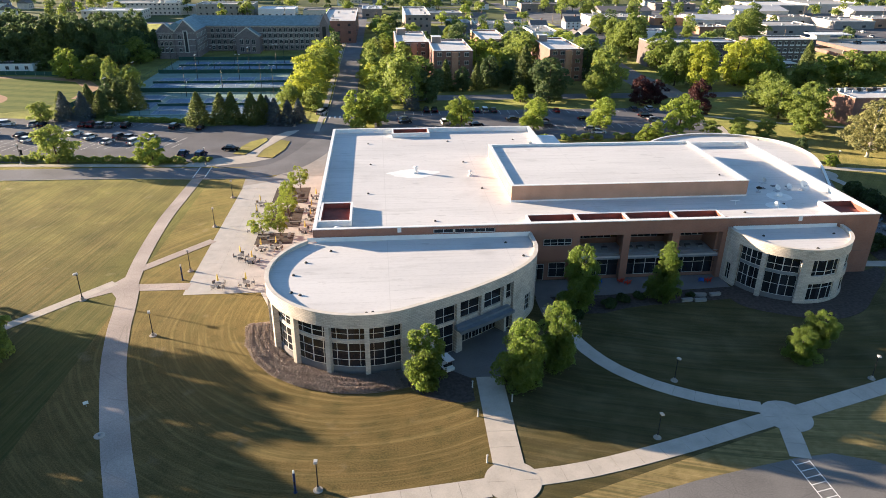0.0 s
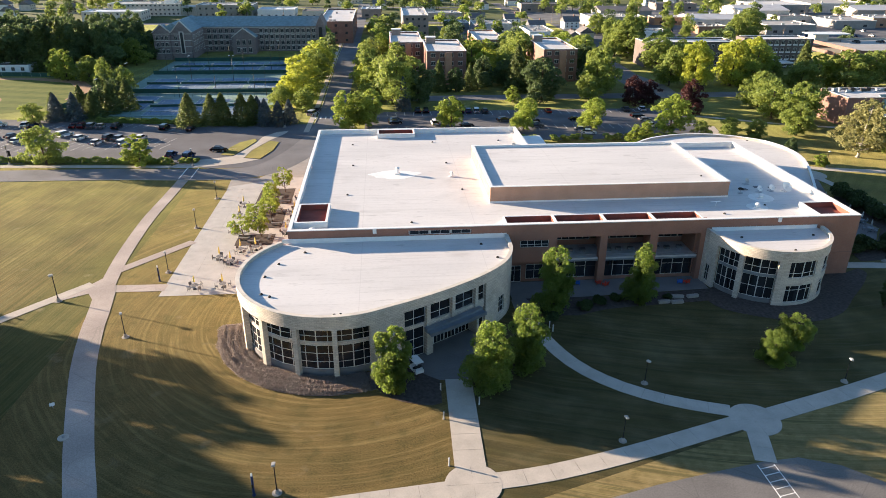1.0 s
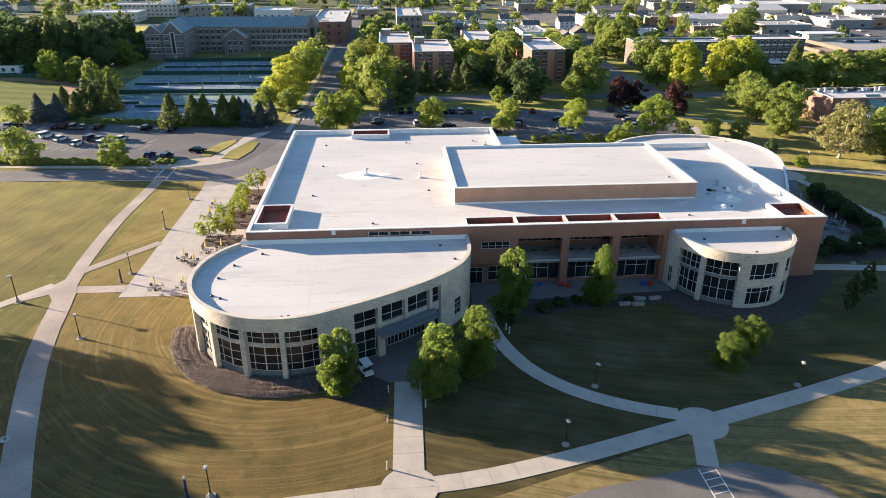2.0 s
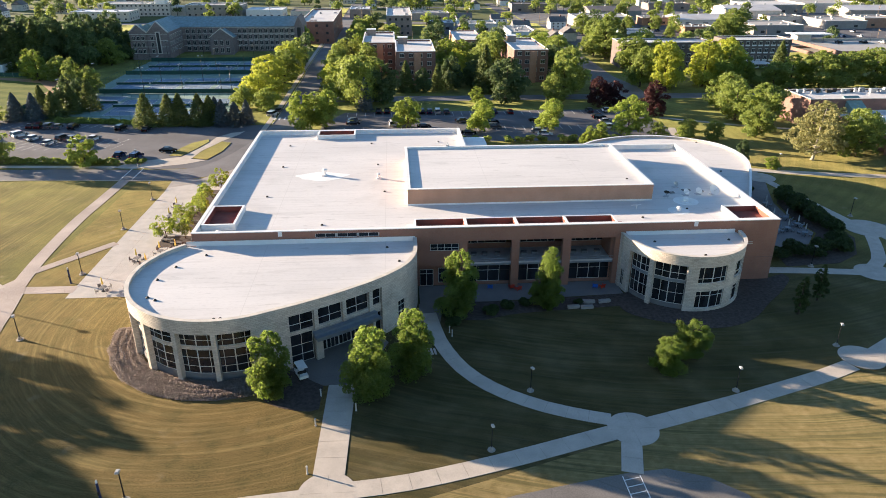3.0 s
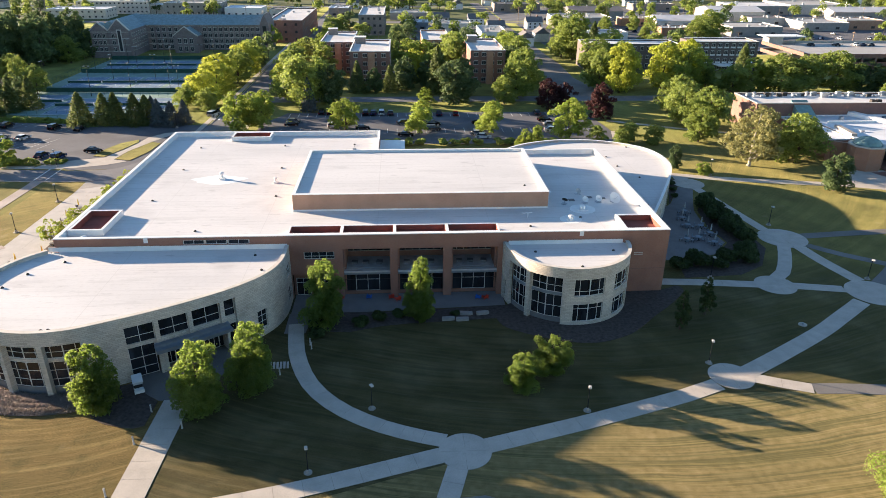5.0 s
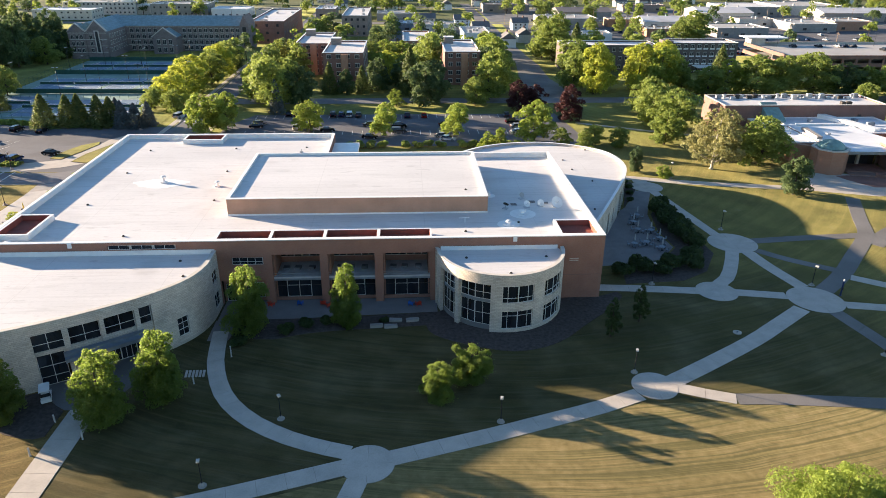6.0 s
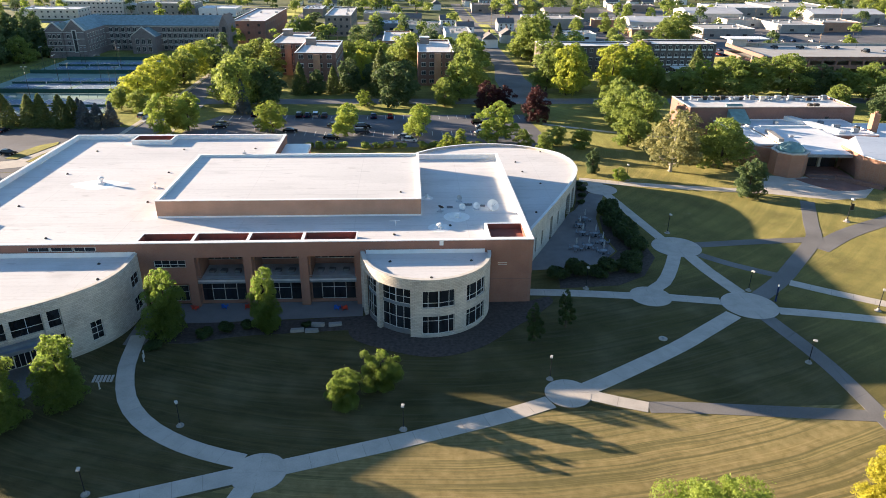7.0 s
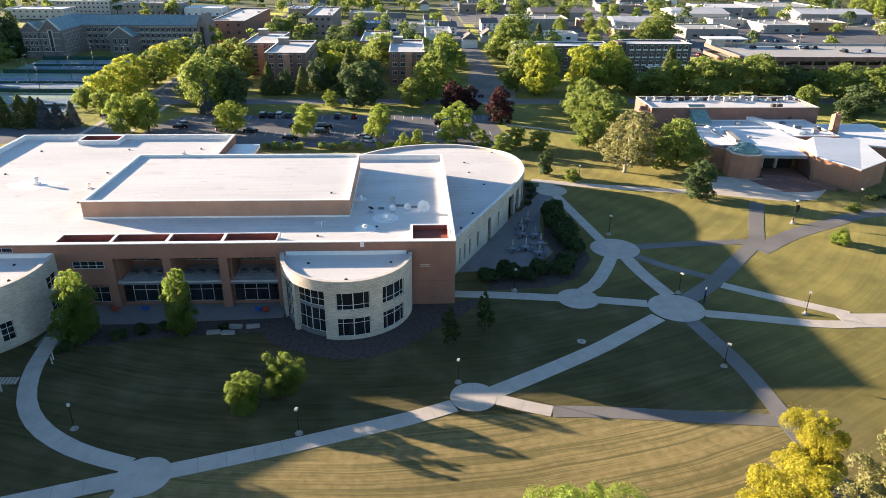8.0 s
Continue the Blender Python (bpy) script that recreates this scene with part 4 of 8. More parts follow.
part("upstand", G().bar((-12.3, 98.9), (22.9, 98.9), 0.08, WROOF, WTOP + 0.25), CAP_WHITE, building, "white membrane upstand against the brick")


def at_angle(a):
    return (a - 131) / 166 * 84


def wing_at(i, off=0.0):
    """A point of the wing's outline at a fractional index."""
    line = offset(WING, -off)
    k = min(int(i), len(line) - 2)
    return tuple(Vector(line[k]).lerp(Vector(line[k + 1]), i - k))


def wing_run(i0, i1, off=0.0, n=6):
    return [wing_at(i0 + (i1 - i0) * k / n, off) for k in range(n + 1)]


def x_index(x):
    for i in range(84, len(WING) - 1):
        if WING[i][0] <= x <= WING[i + 1][0]:
            return i + (x - WING[i][0]) / (WING[i + 1][0] - WING[i][0])
    return len(WING) - 1.0


PLOW, PHIGH = 7.3, 7.75
for i0, i1, z, n in ((0, x_index(5.9), PLOW, 90), (x_index(5.9), x_index(18.2), PHIGH, 30), (x_index(18.2), len(WING) - 1.0, PLOW, 40)):
    part("parapet", G().strip(wing_run(i0, i1, 0, n), 0.5, z, WTOP), STONE, building, "curved cream limestone parapet")

# solid back part, then bays of glass between free columns
part("wall", G().strip(wing_run(0, at_angle(183), 0.0, 20), 0.5, 0, 7.3), STONE, building, "cream limestone wall")
COLS = [184.0, 205.8, 227.8, 250.3, 272.0, 292.0]
for a in COLS[:-1]:
    part("column", G().strip(wing_run(at_angle(a - 1.35), at_angle(a + 1.35), 0.0, 3), 0.8, 0, 7.3), STONE, building, "cream limestone column")
for a, b in zip(COLS, COLS[1:]):
    i0, i1 = at_angle(a), at_angle(b)
    part("base_wall", G().strip(wing_run(i0, i1, 0.75), 0.3, 0, 1.1), STONE_DARK, building, "dark grey stone plinth")
    part("spandrel", G().strip(wing_run(i0, i1, 0.78), 0.2, 4.65, 5.15), STONE, building, "pale spandrel band")
    part("head", G().strip(wing_run(i0, i1, 0.5), 0.45, 7.1, 7.32), STONE, building)
    m = (i0 + i1) / 2
    for p, q, cols in ((i0, m, [0.38]), (m, i1, [0.62])):
        window(building, wing_at(p, 0.85), wing_at(q, 0.85), 5.15, 7.2, cols, [0.42])
        window(building, wing_at(p, 0.85), wing_at(q, 0.85), 1.1, 4.65, cols, [0.30, 0.66])
part("wall", G().strip(wing_run(at_angle(291.2), x_index(5.9), 0.0, 12), 0.5, 0, 7.3), STONE, building, "cream limestone wall")
# entrance front: upper windows set back between piers, canopy, glazed doors
UP = [(5.75, 8.95), (9.45, 12.55), (13.0, 16.05), (16.5, 17.75)]
for k, (a, b) in enumerate(UP):
    i0, i1 = x_index(a), x_index(b)
    window(building, wing_at(i0, 0.55), wing_at(i1, 0.55), 5.05, 7.72, [0.5] if k < 3 else [], [0.40])
    nxt = UP[k + 1][0] if k < 3 else 18.2
    part("pier", G().strip(wing_run(i1, x_index(nxt), 0.0, 3), 0.7, 0 if k in (0, 3) else 3.9, PHIGH), STONE, building, "cream limestone pier")
part("band", G().strip(wing_run(x_index(8.75), x_index(18.2), 0.3, 8), 0.5, 3.9, 5.15), STONE, building, "limestone band behind the canopy")
part("band", G().strip(wing_run(x_index(5.9), x_index(8.75), 0.4, 3), 0.3, 4.6, 5.15), STONE, building)
window(building, wing_at(x_index(5.9), 0.55), wing_at(x_index(8.75), 0.55), 0.2, 4.6, [0.5], [0.28, 0.62])
can = G().strip(offset(wing_run(x_index(8.6), x_index(16.7), 0.0, 10), 1.5), 1.55, 3.95, 4.22)
can.strip(offset(wing_run(x_index(8.6), x_index(16.7), 0.0, 10), 0.7), 0.75, 4.22, 4.6)
part("canopy", can, CANOPY, building, "blue grey metal entrance canopy")
part("canopy_fascia", G().strip(offset(wing_run(x_index(8.6), x_index(16.7), 0.0, 10), 1.56), 0.06, 3.80, 4.30), CANOPY, building)
dw = wing_run(x_index(9.3), x_index(17.6), 1.9, 5)
for k, (p, q) in enumerate(zip(dw, dw[1:])):
    window(building, p, q, 0.05, 3.3, [0.33, 0.66], [0.72], "glazed_door" if k in (2, 3) else "window")
    part("head", G().bar(p, q, 0.25, 3.3, 4.0), STONE, building)
window(building, wing_at(x_index(16.75), 0.55), wing_at(x_index(17.75), 0.55), 0.05, 3.85, [], [0.68], "glazed_door")
for x in (9.5, 16.5):
    part("wall", G().strip([wing_at(x_index(x), 1.9), wing_at(x_index(x), 0.1)], 0.4, 0, 4.0), STONE, building, "limestone cheek wall")
# the nose with one tall window
NW0, NW1 = 20.0, 21.05
part("wall", G().strip(wing_run(x_index(18.2), x_index(NW0), 0, 6), 0.5, 0, 7.3), STONE, building, "cream limestone wall")
part("wall", G().strip(wing_run(x_index(NW0), x_index(NW1), 0, 3), 0.5, 0, 1.25), STONE, building)
part("wall", G().strip(wing_run(x_index(NW0), x_index(NW1), 0, 3), 0.5, 4.1, 7.3), STONE, building)
window(building, wing_at(x_index(NW0), 0.22), wing_at(x_index(NW1), 0.22), 1.25, 4.1, [0.5], [0.35, 0.68])
nose = x_index(NW1)
last = len(WING) - 1.0
part("wall", G().strip(wing_run(nose, last - 9, 0, 12), 0.5, 0, 7.3), STONE, building, "cream limestone wall")
for z0, z1 in ((0, 1.0), (3.4, 5.0), (7.0, 7.3)):
    part("wall", G().strip(wing_run(last - 9, last - 2, 0, 5), 0.5, z0, z1), STONE, building)
for z0, z1 in ((1.0, 3.4), (5.0, 7.0)):
    window(building, wing_at(last - 9, 0.2), wing_at(last - 2, 0.2), z0, z1, [0.5], [0.5])
part("wall", G().strip(wing_run(last - 2, last, 0, 2), 0.5, 0, 7.3), STONE, building)

# half-round bay
BC, BR = (65.9, 98.5), 9.7


def bay(a0, a1, off=0.0, n=8):
    return arc(*BC, BR - off, 360 + a0, 360 + a1, n)


BAY = arc(*BC, BR, 180, 360, 60)
part("roof", G().prism([(x * 0.97 + BC[0] * 0.03, y * 0.97 + BC[1] * 0.03) for x, y in BAY] + [(75.0, 99.0), (56.6, 99.0)], WROOF - 0.4, WROOF), MEMBRANE, building, "white membrane roof of the bay")
part("parapet", G().strip(BAY, 0.45, 7.6, WTOP), STONE, building, "curved cream limestone parapet")
part("coping", G().strip(offset(BAY, 0.05), 0.55, WTOP, WTOP + 0.08), CAP, building, "stone coping")
part("upstand", G().box(56.8, 74.8, 98.85, 98.95, WROOF, WTOP + 0.14), CAP_WHITE, building)
for z0, z1 in ((0, 0.6), (3.5, 7.6)):
    part("wall", G().strip(bay(-178, -170), 0.5, z0, z1), STONE, building)
window(building, bay(-178, -170, 0.2, 1)[0], bay(-178, -170, 0.2, 1)[1], 0.6, 3.5, [0.5], [0.5])
part("wall", G().strip(bay(-170, -163), 0.5, 0, 7.6), STONE, building, "cream limestone wall")
part("wall", G().bar((56.25, 99.0), (56.25, 98.0), 0.5, 0, WTOP), STONE, building)
part("column", G().strip(bay(-139.5, -135.2), 0.8, 0, 7.6), STONE, building, "cream limestone column")
for a, b in ((-163, -139.5), (-135.2, -105)):
    part("base_wall", G().strip(bay(a, b, 0.6), 0.3, 0, 0.8), STONE_DARK, building, "dark grey stone plinth")
    part("spandrel", G().strip(bay(a, b, 0.62), 0.2, 4.5, 4.95), CANOPY, building, "pale metal spandrel")
    m = bay(a, b, 0.7, 2)
    for k in (0, 1):
        window(building, m[k], m[k + 1], 4.95, 7.6, [0.5], [0.4])
        window(building, m[k], m[k + 1], 0.8, 4.5, [0.5], [0.5])
SOL = [-105, -95, -67, -55, -29, 0]
for a, b, opened in zip(SOL, SOL[1:], (0, 1, 0, 1, 0)):
    if not opened:
        part("wall", G().strip(bay(a, b), 0.5, 0, 7.6), STONE, building, "cream limestone wall")
        continue
    for z0, z1 in ((0, 0.55), (3.45, 4.75)):
        part("wall", G().strip(bay(a, b), 0.5, z0, z1), STONE, building)
    part("wall", G().strip(bay(a, b), 0.5, 7.45, 7.6), STONE, building)
    m = bay(a, b, 0.22, 2)
    for k in (0, 1):
        window(building, m[k], m[k + 1], 4.75, 7.45, [0.35 if k == 0 else 0.65], [0.28])
        window(building, m[k], m[k + 1], 0.55, 3.45, [0.35 if k == 0 else 0.65], [0.72])

# oval wing at the east, lower than the main block
EAST_TOP, EAST_ROOF = 6.75, 6.25
east = curve([(X1 + 0.05, 107.8), (85.0, 113.4), (88.5, 120.1), (92.8, 128.5), (97.2, 137.6), (99.6, 144.0), (100.3, 148.6), (100.0, 153.6), (98.3, 158.2), (94.8, 161.7), (90.4, 164.3), (85.0, 165.9), (78.5, 165.7), (72.4, 163.8), (67.6, 160.8), (62.0, 155.2), (57.6, 149.6), (54.6, YN + 0.05)], 6)
part("roof", G().prism(offset(east, -0.3) + [(X1 - .2, YN + 0.02), (X1 - .05, YN - 2.0)], EAST_ROOF - 0.4, EAST_ROOF), MEMBRANE, building, "white membrane roof of the oval wing")
part("parapet", G().strip(east, 0.4, 5.5, EAST_TOP), STONE, building, "curved cream limestone parapet")
part("coping", G().strip(offset(east, 0.05), 0.5, EAST_TOP, EAST_TOP + 0.08), CAP_WHITE, building, "white metal coping")
part("upstand", G().box(X1 + 0.003, X1 + 0.07, 108.6, YN, EAST_ROOF, EAST_ROOF + 0.35), CAP_WHITE, building, "white membrane upstand against the brick")


def east_run(i0, i1, off=0.0):
    return offset(east, -off)[i0:i1 + 1]


OPEN = {1: "slot", 3: "slot", 5: "slot", 7: "slot", 10: "slot", 14: "door", 17: "slot", 21: "bay", 22: "bay", 24: "bay", 25: "bay", 28: "bay", 29: "bay", 32: "bay", 33: "bay"}
for i in range(len(east) - 1):
    kind_ = OPEN.get(i)
    seg = east_run(i, i + 1)
    if not kind_:
        part("wall", G().strip(seg, 0.5, 0, 5.5), STONE, building, "cream limestone wall")
        continue
    a, b = Vector(seg[0]), Vector(seg[1])
    lo, hi, z0, z1 = {"slot": (0.18, 0.82, 1.2, 4.0), "door": (0.0, 1.0, 0.0, 4.6), "bay": (0.0, 1.0, 0.0, 4.9)}[kind_]
    if lo > 0:
        part("wall", G().strip([tuple(a), tuple(a.lerp(b, lo))], 0.5, z0, z1), STONE, building)
        part("wall", G().strip([tuple(a.lerp(b, hi)), tuple(b)], 0.5, z0, z1), STONE, building)
    part("wall", G().strip(seg, 0.5, z1, 5.5), STONE, building)
    if z0 > 0:
        part("wall", G().strip(seg, 0.5, 0, z0), STONE, building)
    inset = offset([tuple(a.lerp(b, lo)), tuple(a.lerp(b, hi))], -0.35 if kind_ == "slot" else -1.1)
    window(building, inset[0], inset[1], z0 + 0.02, z1, [0.5] if kind_ != "slot" else [], [0.35, 0.68])

# small annex behind the notch
part("wall", G().box(XN + 0.02, 41, 150.5, 158.5, 0, 8.2), BRICK, building, "brick stair annex")
part("coping", G().box(XN + 0.02, 41.2, 150.3, 158.7, 8.2, 9.0), CAP_WHITE, building, "white metal fascia")


# roof furniture
def on_roof(name, g, material, label="", smooth=False):
    return part(name, g, material, building, label, smooth)


def drain(x, y, z):
    on_roof("roof_drain", G().lathe([(0.24, z + 0.005), (0.24, z + 0.07), (0.14, z + 0.2), (0.05, z + 0.24)], 10, x, y), FRAME_DARK, "dark roof drain dome")


for x, y in ((-3.2, 150.5), (-2.6, 135.0), (-3.0, 117.5), (14.8, 151.5), (16.5, 135.5), (30.0, 152.0), (8.0, 103.5), (18.0, 119.0), (61.0, 103.5), (70.0, 107.0)):
    drain(x, y, ROOF)
for x, y in ((-11.9, 91.5), (-13.3, 87.5), (-11.8, 81.5), (-3.0, 76.0), (-2.2, 76.1), (18.5, 96.5), (20.3, 91.5), (-8.5, 95.3), (-13.0, 82.3)):
    drain(x, y, WROOF)
for x, y in ((60.5, 96.0), (72.5, 96.0), (66.4, 90.6)):
    drain(x, y, WROOF)
for x, y in ((87.5, 152.5), (90.5, 137.6), (86.8, 121.5), (84.2, 114.6), (94.6, 160.4), (88.0, 145.5)):
    drain(x, y, EAST_ROOF)
on_roof("roof_drain", G().lathe([(0.22, PT - 0.335), (0.22, PT - 0.26), (0.05, PT - 0.1)], 10, 62, 116), FRAME_DARK)
on_roof("membrane_patch", G().prism([(5.8 + (4.2 + 0.5 * math.sin(3 * a) + 0.3 * math.sin(7 * a)) * math.cos(a) * 1.15, 128.6 + (2.6 + 0.3 * math.sin(4 * a + 1)) * math.sin(a)) for a in (2 * math.pi * k / 36 for k in range(36))], ROOF, ROOF + 0.012), CAP_WHITE, "bright new membrane patch")
for x, y, s in ((6.3, 129.0, 1.0), (16.8, 126.6, 0.75)):
    on_roof("roof_vent", G().box(x - 0.5 * s, x + 0.5 * s, y - 0.5 * s, y + 0.5 * s, ROOF, ROOF + 0.35 * s).lathe([(0.26 * s, ROOF + 0.35 * s), (0.26 * s, ROOF + 1.0 * s), (0.48 * s, ROOF + 1.05 * s), (0.48 * s, ROOF + 1.25 * s), (0.15 * s, ROOF + 1.45 * s)], 14, x, y), CAP_WHITE, "white round exhaust vent")
on_roof("roof_vent", G().lathe([(0.4, ROOF), (0.4, ROOF + 0.3), (0.55, ROOF + 0.35), (0.4, ROOF + 0.6), (0.1, ROOF + 0.7)], 14, -7.8, 100.8), CAP_WHITE, "small white mushroom vent")
for k, x in enumerate((2.0, 68.2)):
    on_roof("scupper", G().box(x - 0.3, x + 0.3, Y0 - 0.12, Y0 + 0.3, TOP - 0.75, TOP + 0.16), CAP_WHITE, "white scupper box on the parapet")
on_roof("davit", G().tube((61.2, 107.3, ROOF), (61.2, 107.3, ROOF + 0.8), 0.06, 0.06).tube((60.2, 107.3, ROOF + 0.8), (61.9, 107.3, ROOF + 0.85), 0.06, 0.06), CAP_WHITE)
on_roof("antenna", G().tube((31.0, PY1, PT), (31.0, PY1, PT + 0.9), 0.05, 0.05).box(30.6, 31.3, PY1 - 0.15, PY1 + 0.1, PT + 0.1, PT + 0.4), STEEL, "small antenna box on the parapet")


def satellite_dish(x, y, r, turn, tone, high=1.0):
    d = thing("satellite_dish", "round satellite dish on a roof pedestal", "dish", pose(x, y, ROOF, 0, 0, turn), "dishes on the roof")
    part("pedestal", G().tube((0, 0, 0), (0, 0, high), 0.07, 0.06).box(-0.45, 0.45, -0.45, 0.45, 0, 0.10), STEEL, d)
    g = G()
    n, rings = 20, [(0.03, 0), (r * 0.5, 0.07 * r), (r, 0.28 * r)]
    pts = []
    for rr, h in rings:
        for i in range(n):
            v = Vector((rr * math.cos(2 * math.pi * i / n), -h, rr * math.sin(2 * math.pi * i / n)))
            v.rotate(Euler((radians(-40), 0, 0)))
            pts.append(v + Vector((0, -0.1, high + r * 0.2)))
    g.add(pts, [(k * n + i, k * n + (i + 1) % n, (k + 1) * n + (i + 1) % n, (k + 1) * n + i) for k in range(2) for i in range(n)] + [tuple(range(n))])
    part("reflector", g, tone, d, "", True)
    part("feed_arm", G().tube((0, -0.1, high), (0, -0.9 * r - 0.2, high + 0.9 * r), 0.025, 0.02), STEEL, d)


for x, y, r, turn, tone in ((68.7, 113.4, 0.52, 150, FRAME_DARK), (72.2, 118.2, 0.5, 25, LAMP_WHITE), (72.4, 113.8, 0.58, 15, WHITE), (74.9, 114.2, 0.6, 10, WHITE), (77.6, 114.0, 1.05, 20, WHITE)):
    satellite_dish(x, y, r, turn, tone, 0.55)
for x, y, s in ((71.3, 110.8, 1.15), (68.2, 106.2, 0.95), (66.6, 119.9, 0.6)):
    on_roof("roof_vent", G().lathe([(0.9 * s, ROOF + 0.012), (0.9 * s, ROOF + 0.1), (0.35 * s, ROOF + 0.12), (0.35 * s, ROOF + 0.5), (0.55 * s, ROOF + 0.55), (0.2 * s, ROOF + 0.8)], 16, x, y), CAP_WHITE, "white mushroom vent")
    on_roof("membrane_patch", G().lathe([(1.9 * s, ROOF), (1.9 * s, ROOF + 0.012)], 24, x, y), CAP_WHITE)
for x, y, w, d in ((73.6, 116.4, 1.5, 0.8), (76.0, 115.8, 1.2, 0.7), (70.4, 115.2, 1.0, 0.8)):
    on_roof("ballast_pad", G().box(x - w / 2, x + w / 2, y - d / 2, y + d / 2, ROOF + 0.002, ROOF + 0.12), STONE_DARK, "dark ballast pad under the dishes")


# ---- trees and shrubs ----
rng = np.random.default_rng(7)


def leaf_mesh(name, centres, normals, size, material, aspect=0.62, jitter=0.75):
    """Many small leaf sprays, each a three-cornered blade of its own, turned about the given ways."""
    n = len(centres)
    nrm = normals + rng.normal(0, jitter, (n, 3))
    nrm /= np.linalg.norm(nrm, axis=1)[:, None] + 1e-9
    ref = rng.normal(0, 1, (n, 3))
    u = np.cross(nrm, ref)
    u /= np.linalg.norm(u, axis=1)[:, None] + 1e-9
    w = np.cross(nrm, u)
    s = (np.broadcast_to(size, (n,)) * rng.uniform(0.6, 1.35, n))[:, None]
    a = aspect * rng.uniform(0.7, 1.3, n)[:, None]
    v = np.stack([centres - u * s - w * s * a * 0.7, centres + u * s * 0.9 - w * s * a * 0.5, centres + w * s * a * 1.5], 1).reshape(-1, 3)
    me = bpy.data.meshes.new(name)
    me.vertices.add(3 * n)
    me.vertices.foreach_set("co", v.ravel())
    me.loops.add(3 * n)
    me.loops.foreach_set("vertex_index", np.arange(3 * n, dtype=np.int32))
    me.polygons.add(n)
    me.polygons.foreach_set("loop_start", np.arange(0, 3 * n, 3, dtype=np.int32))
    me.polygons.foreach_set("loop_total", np.full(n, 3, dtype=np.int32))
    me.update(calc_edges=True)
    me.materials.append(material)
    return me


def on_balls(balls, count):
    """Points on and just inside the skins of balls (x, y, z, r), favouring the outer skin."""
    b = np.array(balls)
    pick = rng.choice(len(b), count, p=b[:, 3] ** 2 / np.sum(b[:, 3] ** 2))
    d = rng.normal(0, 1, (count, 3))
    d /= np.linalg.norm(d, axis=1)[:, None]
    d[:, 2] = np.where(d[:, 2] < -0.35, -d[:, 2], d[:, 2])
    r = b[pick, 3] * rng.uniform(0.55, 1.08, count) ** 0.6
    return b[pick, :3] + d * r[:, None] * np.array([1, 1, 0.85]), d


def broadleaf(name, label, leaves, h=10.0, w=6.5, lobes=40, count=3600, size=0.27, base=0.06, point=0.6, bark=BARK, open_=0.0):
    """A tree of unit pose: tapered trunk, limbs to the lobes, and a crown of leaf sprays.
    point: 0 for a round head, 1 for one that narrows to the top."""
    t = thing(name, label, "tree")
    count, size, lobes = int(count * 1.9), size * 0.78, int(lobes * 1.7)
    rx, z0 = w / 2, h * base
    balls, tips = [], []
    lean = rng.normal(0, 0.05, 2) * w
    ph = rng.uniform(0, 6.28, 3)
    for k in range(lobes):
        f = (k + rng.uniform(0.1, 0.9)) / lobes
        round_ = math.sqrt(max(0.0, 1 - abs(2 * f - 0.88) ** 2.9 * 0.7))
        spire = min(1.0, 0.55 + f * 2.2) * (1 - f) ** 0.62 * 1.12
        wide_ = rx * (round_ * (1 - point) + spire * point) * rng.uniform(0.70, 1.14)
        a = k * 2.399 + rng.normal(0, 0.5)
        wide_ *= 1 + 0.20 * math.sin(2 * a + ph[0] + 4 * f) + 0.14 * math.sin(3 * a + ph[1] - 6 * f)
        r = max(rx * 0.10, wide_ * rng.uniform(0.17, 0.36)) * (0.75 if open_ else 1.0)
        out = max(0.0, wide_ - r * 0.7) * rng.uniform(0.35, 1.0) ** 0.6
        z = z0 + f * (h - z0 - r * 0.4) + r * 0.1
        p = (out * math.cos(a) + lean[0] * f, out * math.sin(a) + lean[1] * f, max(z, r * 0.75))
        balls.append((*p, r))
        tips.append(p)
    c, d = on_balls(balls, count)
    stray = rng.uniform(0, 1, count) < 0.03
    c[stray] += d[stray] * rng.uniform(0.05, 0.32, stray.sum())[:, None] * rx * 0.5
    c[:, 2] = np.maximum(c[:, 2], 0.15 + rng.uniform(0, 0.4, count))
    heart, sizes = 0, size
    # larger hidden leaves added low inside dense crowns, to block light and darken them
    if count > 15000:
        heart = count // 6
        pick = rng.integers(0, len(balls), heart)
        hc = np.array(balls)[pick, :3] * np.array([0.55, 0.55, 0.96]) + rng.normal(0, 0.05 * w, (heart, 3)) * np.array([1, 1, 0.6])
        hc[:, 2] = np.where(hc[:, 2] > 0.55 * h, hc[:, 2] - 0.45 * h, np.maximum(hc[:, 2], 0.3))
        c, d = np.concatenate([c, hc]), np.concatenate([d, rng.normal(0, 1, (heart, 3))])
        sizes = np.concatenate([np.full(count, size), np.full(heart, size * 1.7)])
    part("crown", leaf_mesh("crown", c, d, sizes, leaves), leaves, t)
    g = G()
    r0 = 0.020 * h + 0.03
    zs = [0, 0.25, h * 0.18, h * 0.5, h * 0.88]
    rs = [r0 * 1.7, r0 * 1.05, r0 * 0.85, r0 * 0.5, r0 * 0.1]
    xy = [(0, 0)] + [(rng.normal(0, 0.008) * h + lean[0] * q / h, rng.normal(0, 0.008) * h + lean[1] * q / h) for q in zs[1:]]
    for k in range(len(zs) - 1):
        g.tube((*xy[k], zs[k]), (*xy[k + 1], zs[k + 1]), rs[k], rs[k + 1], 8, False)
    for x, y, z in tips[::2][:18]:
        s = min(max(z - 0.45 * math.hypot(x, y) - 0.05 * h, h * 0.10), h * 0.75)
        m = (x * 0.45, y * 0.45, s + (z - s) * 0.4)
        g.tube((0, 0, s), m, r0 * 0.34, r0 * 0.2, 5, False)
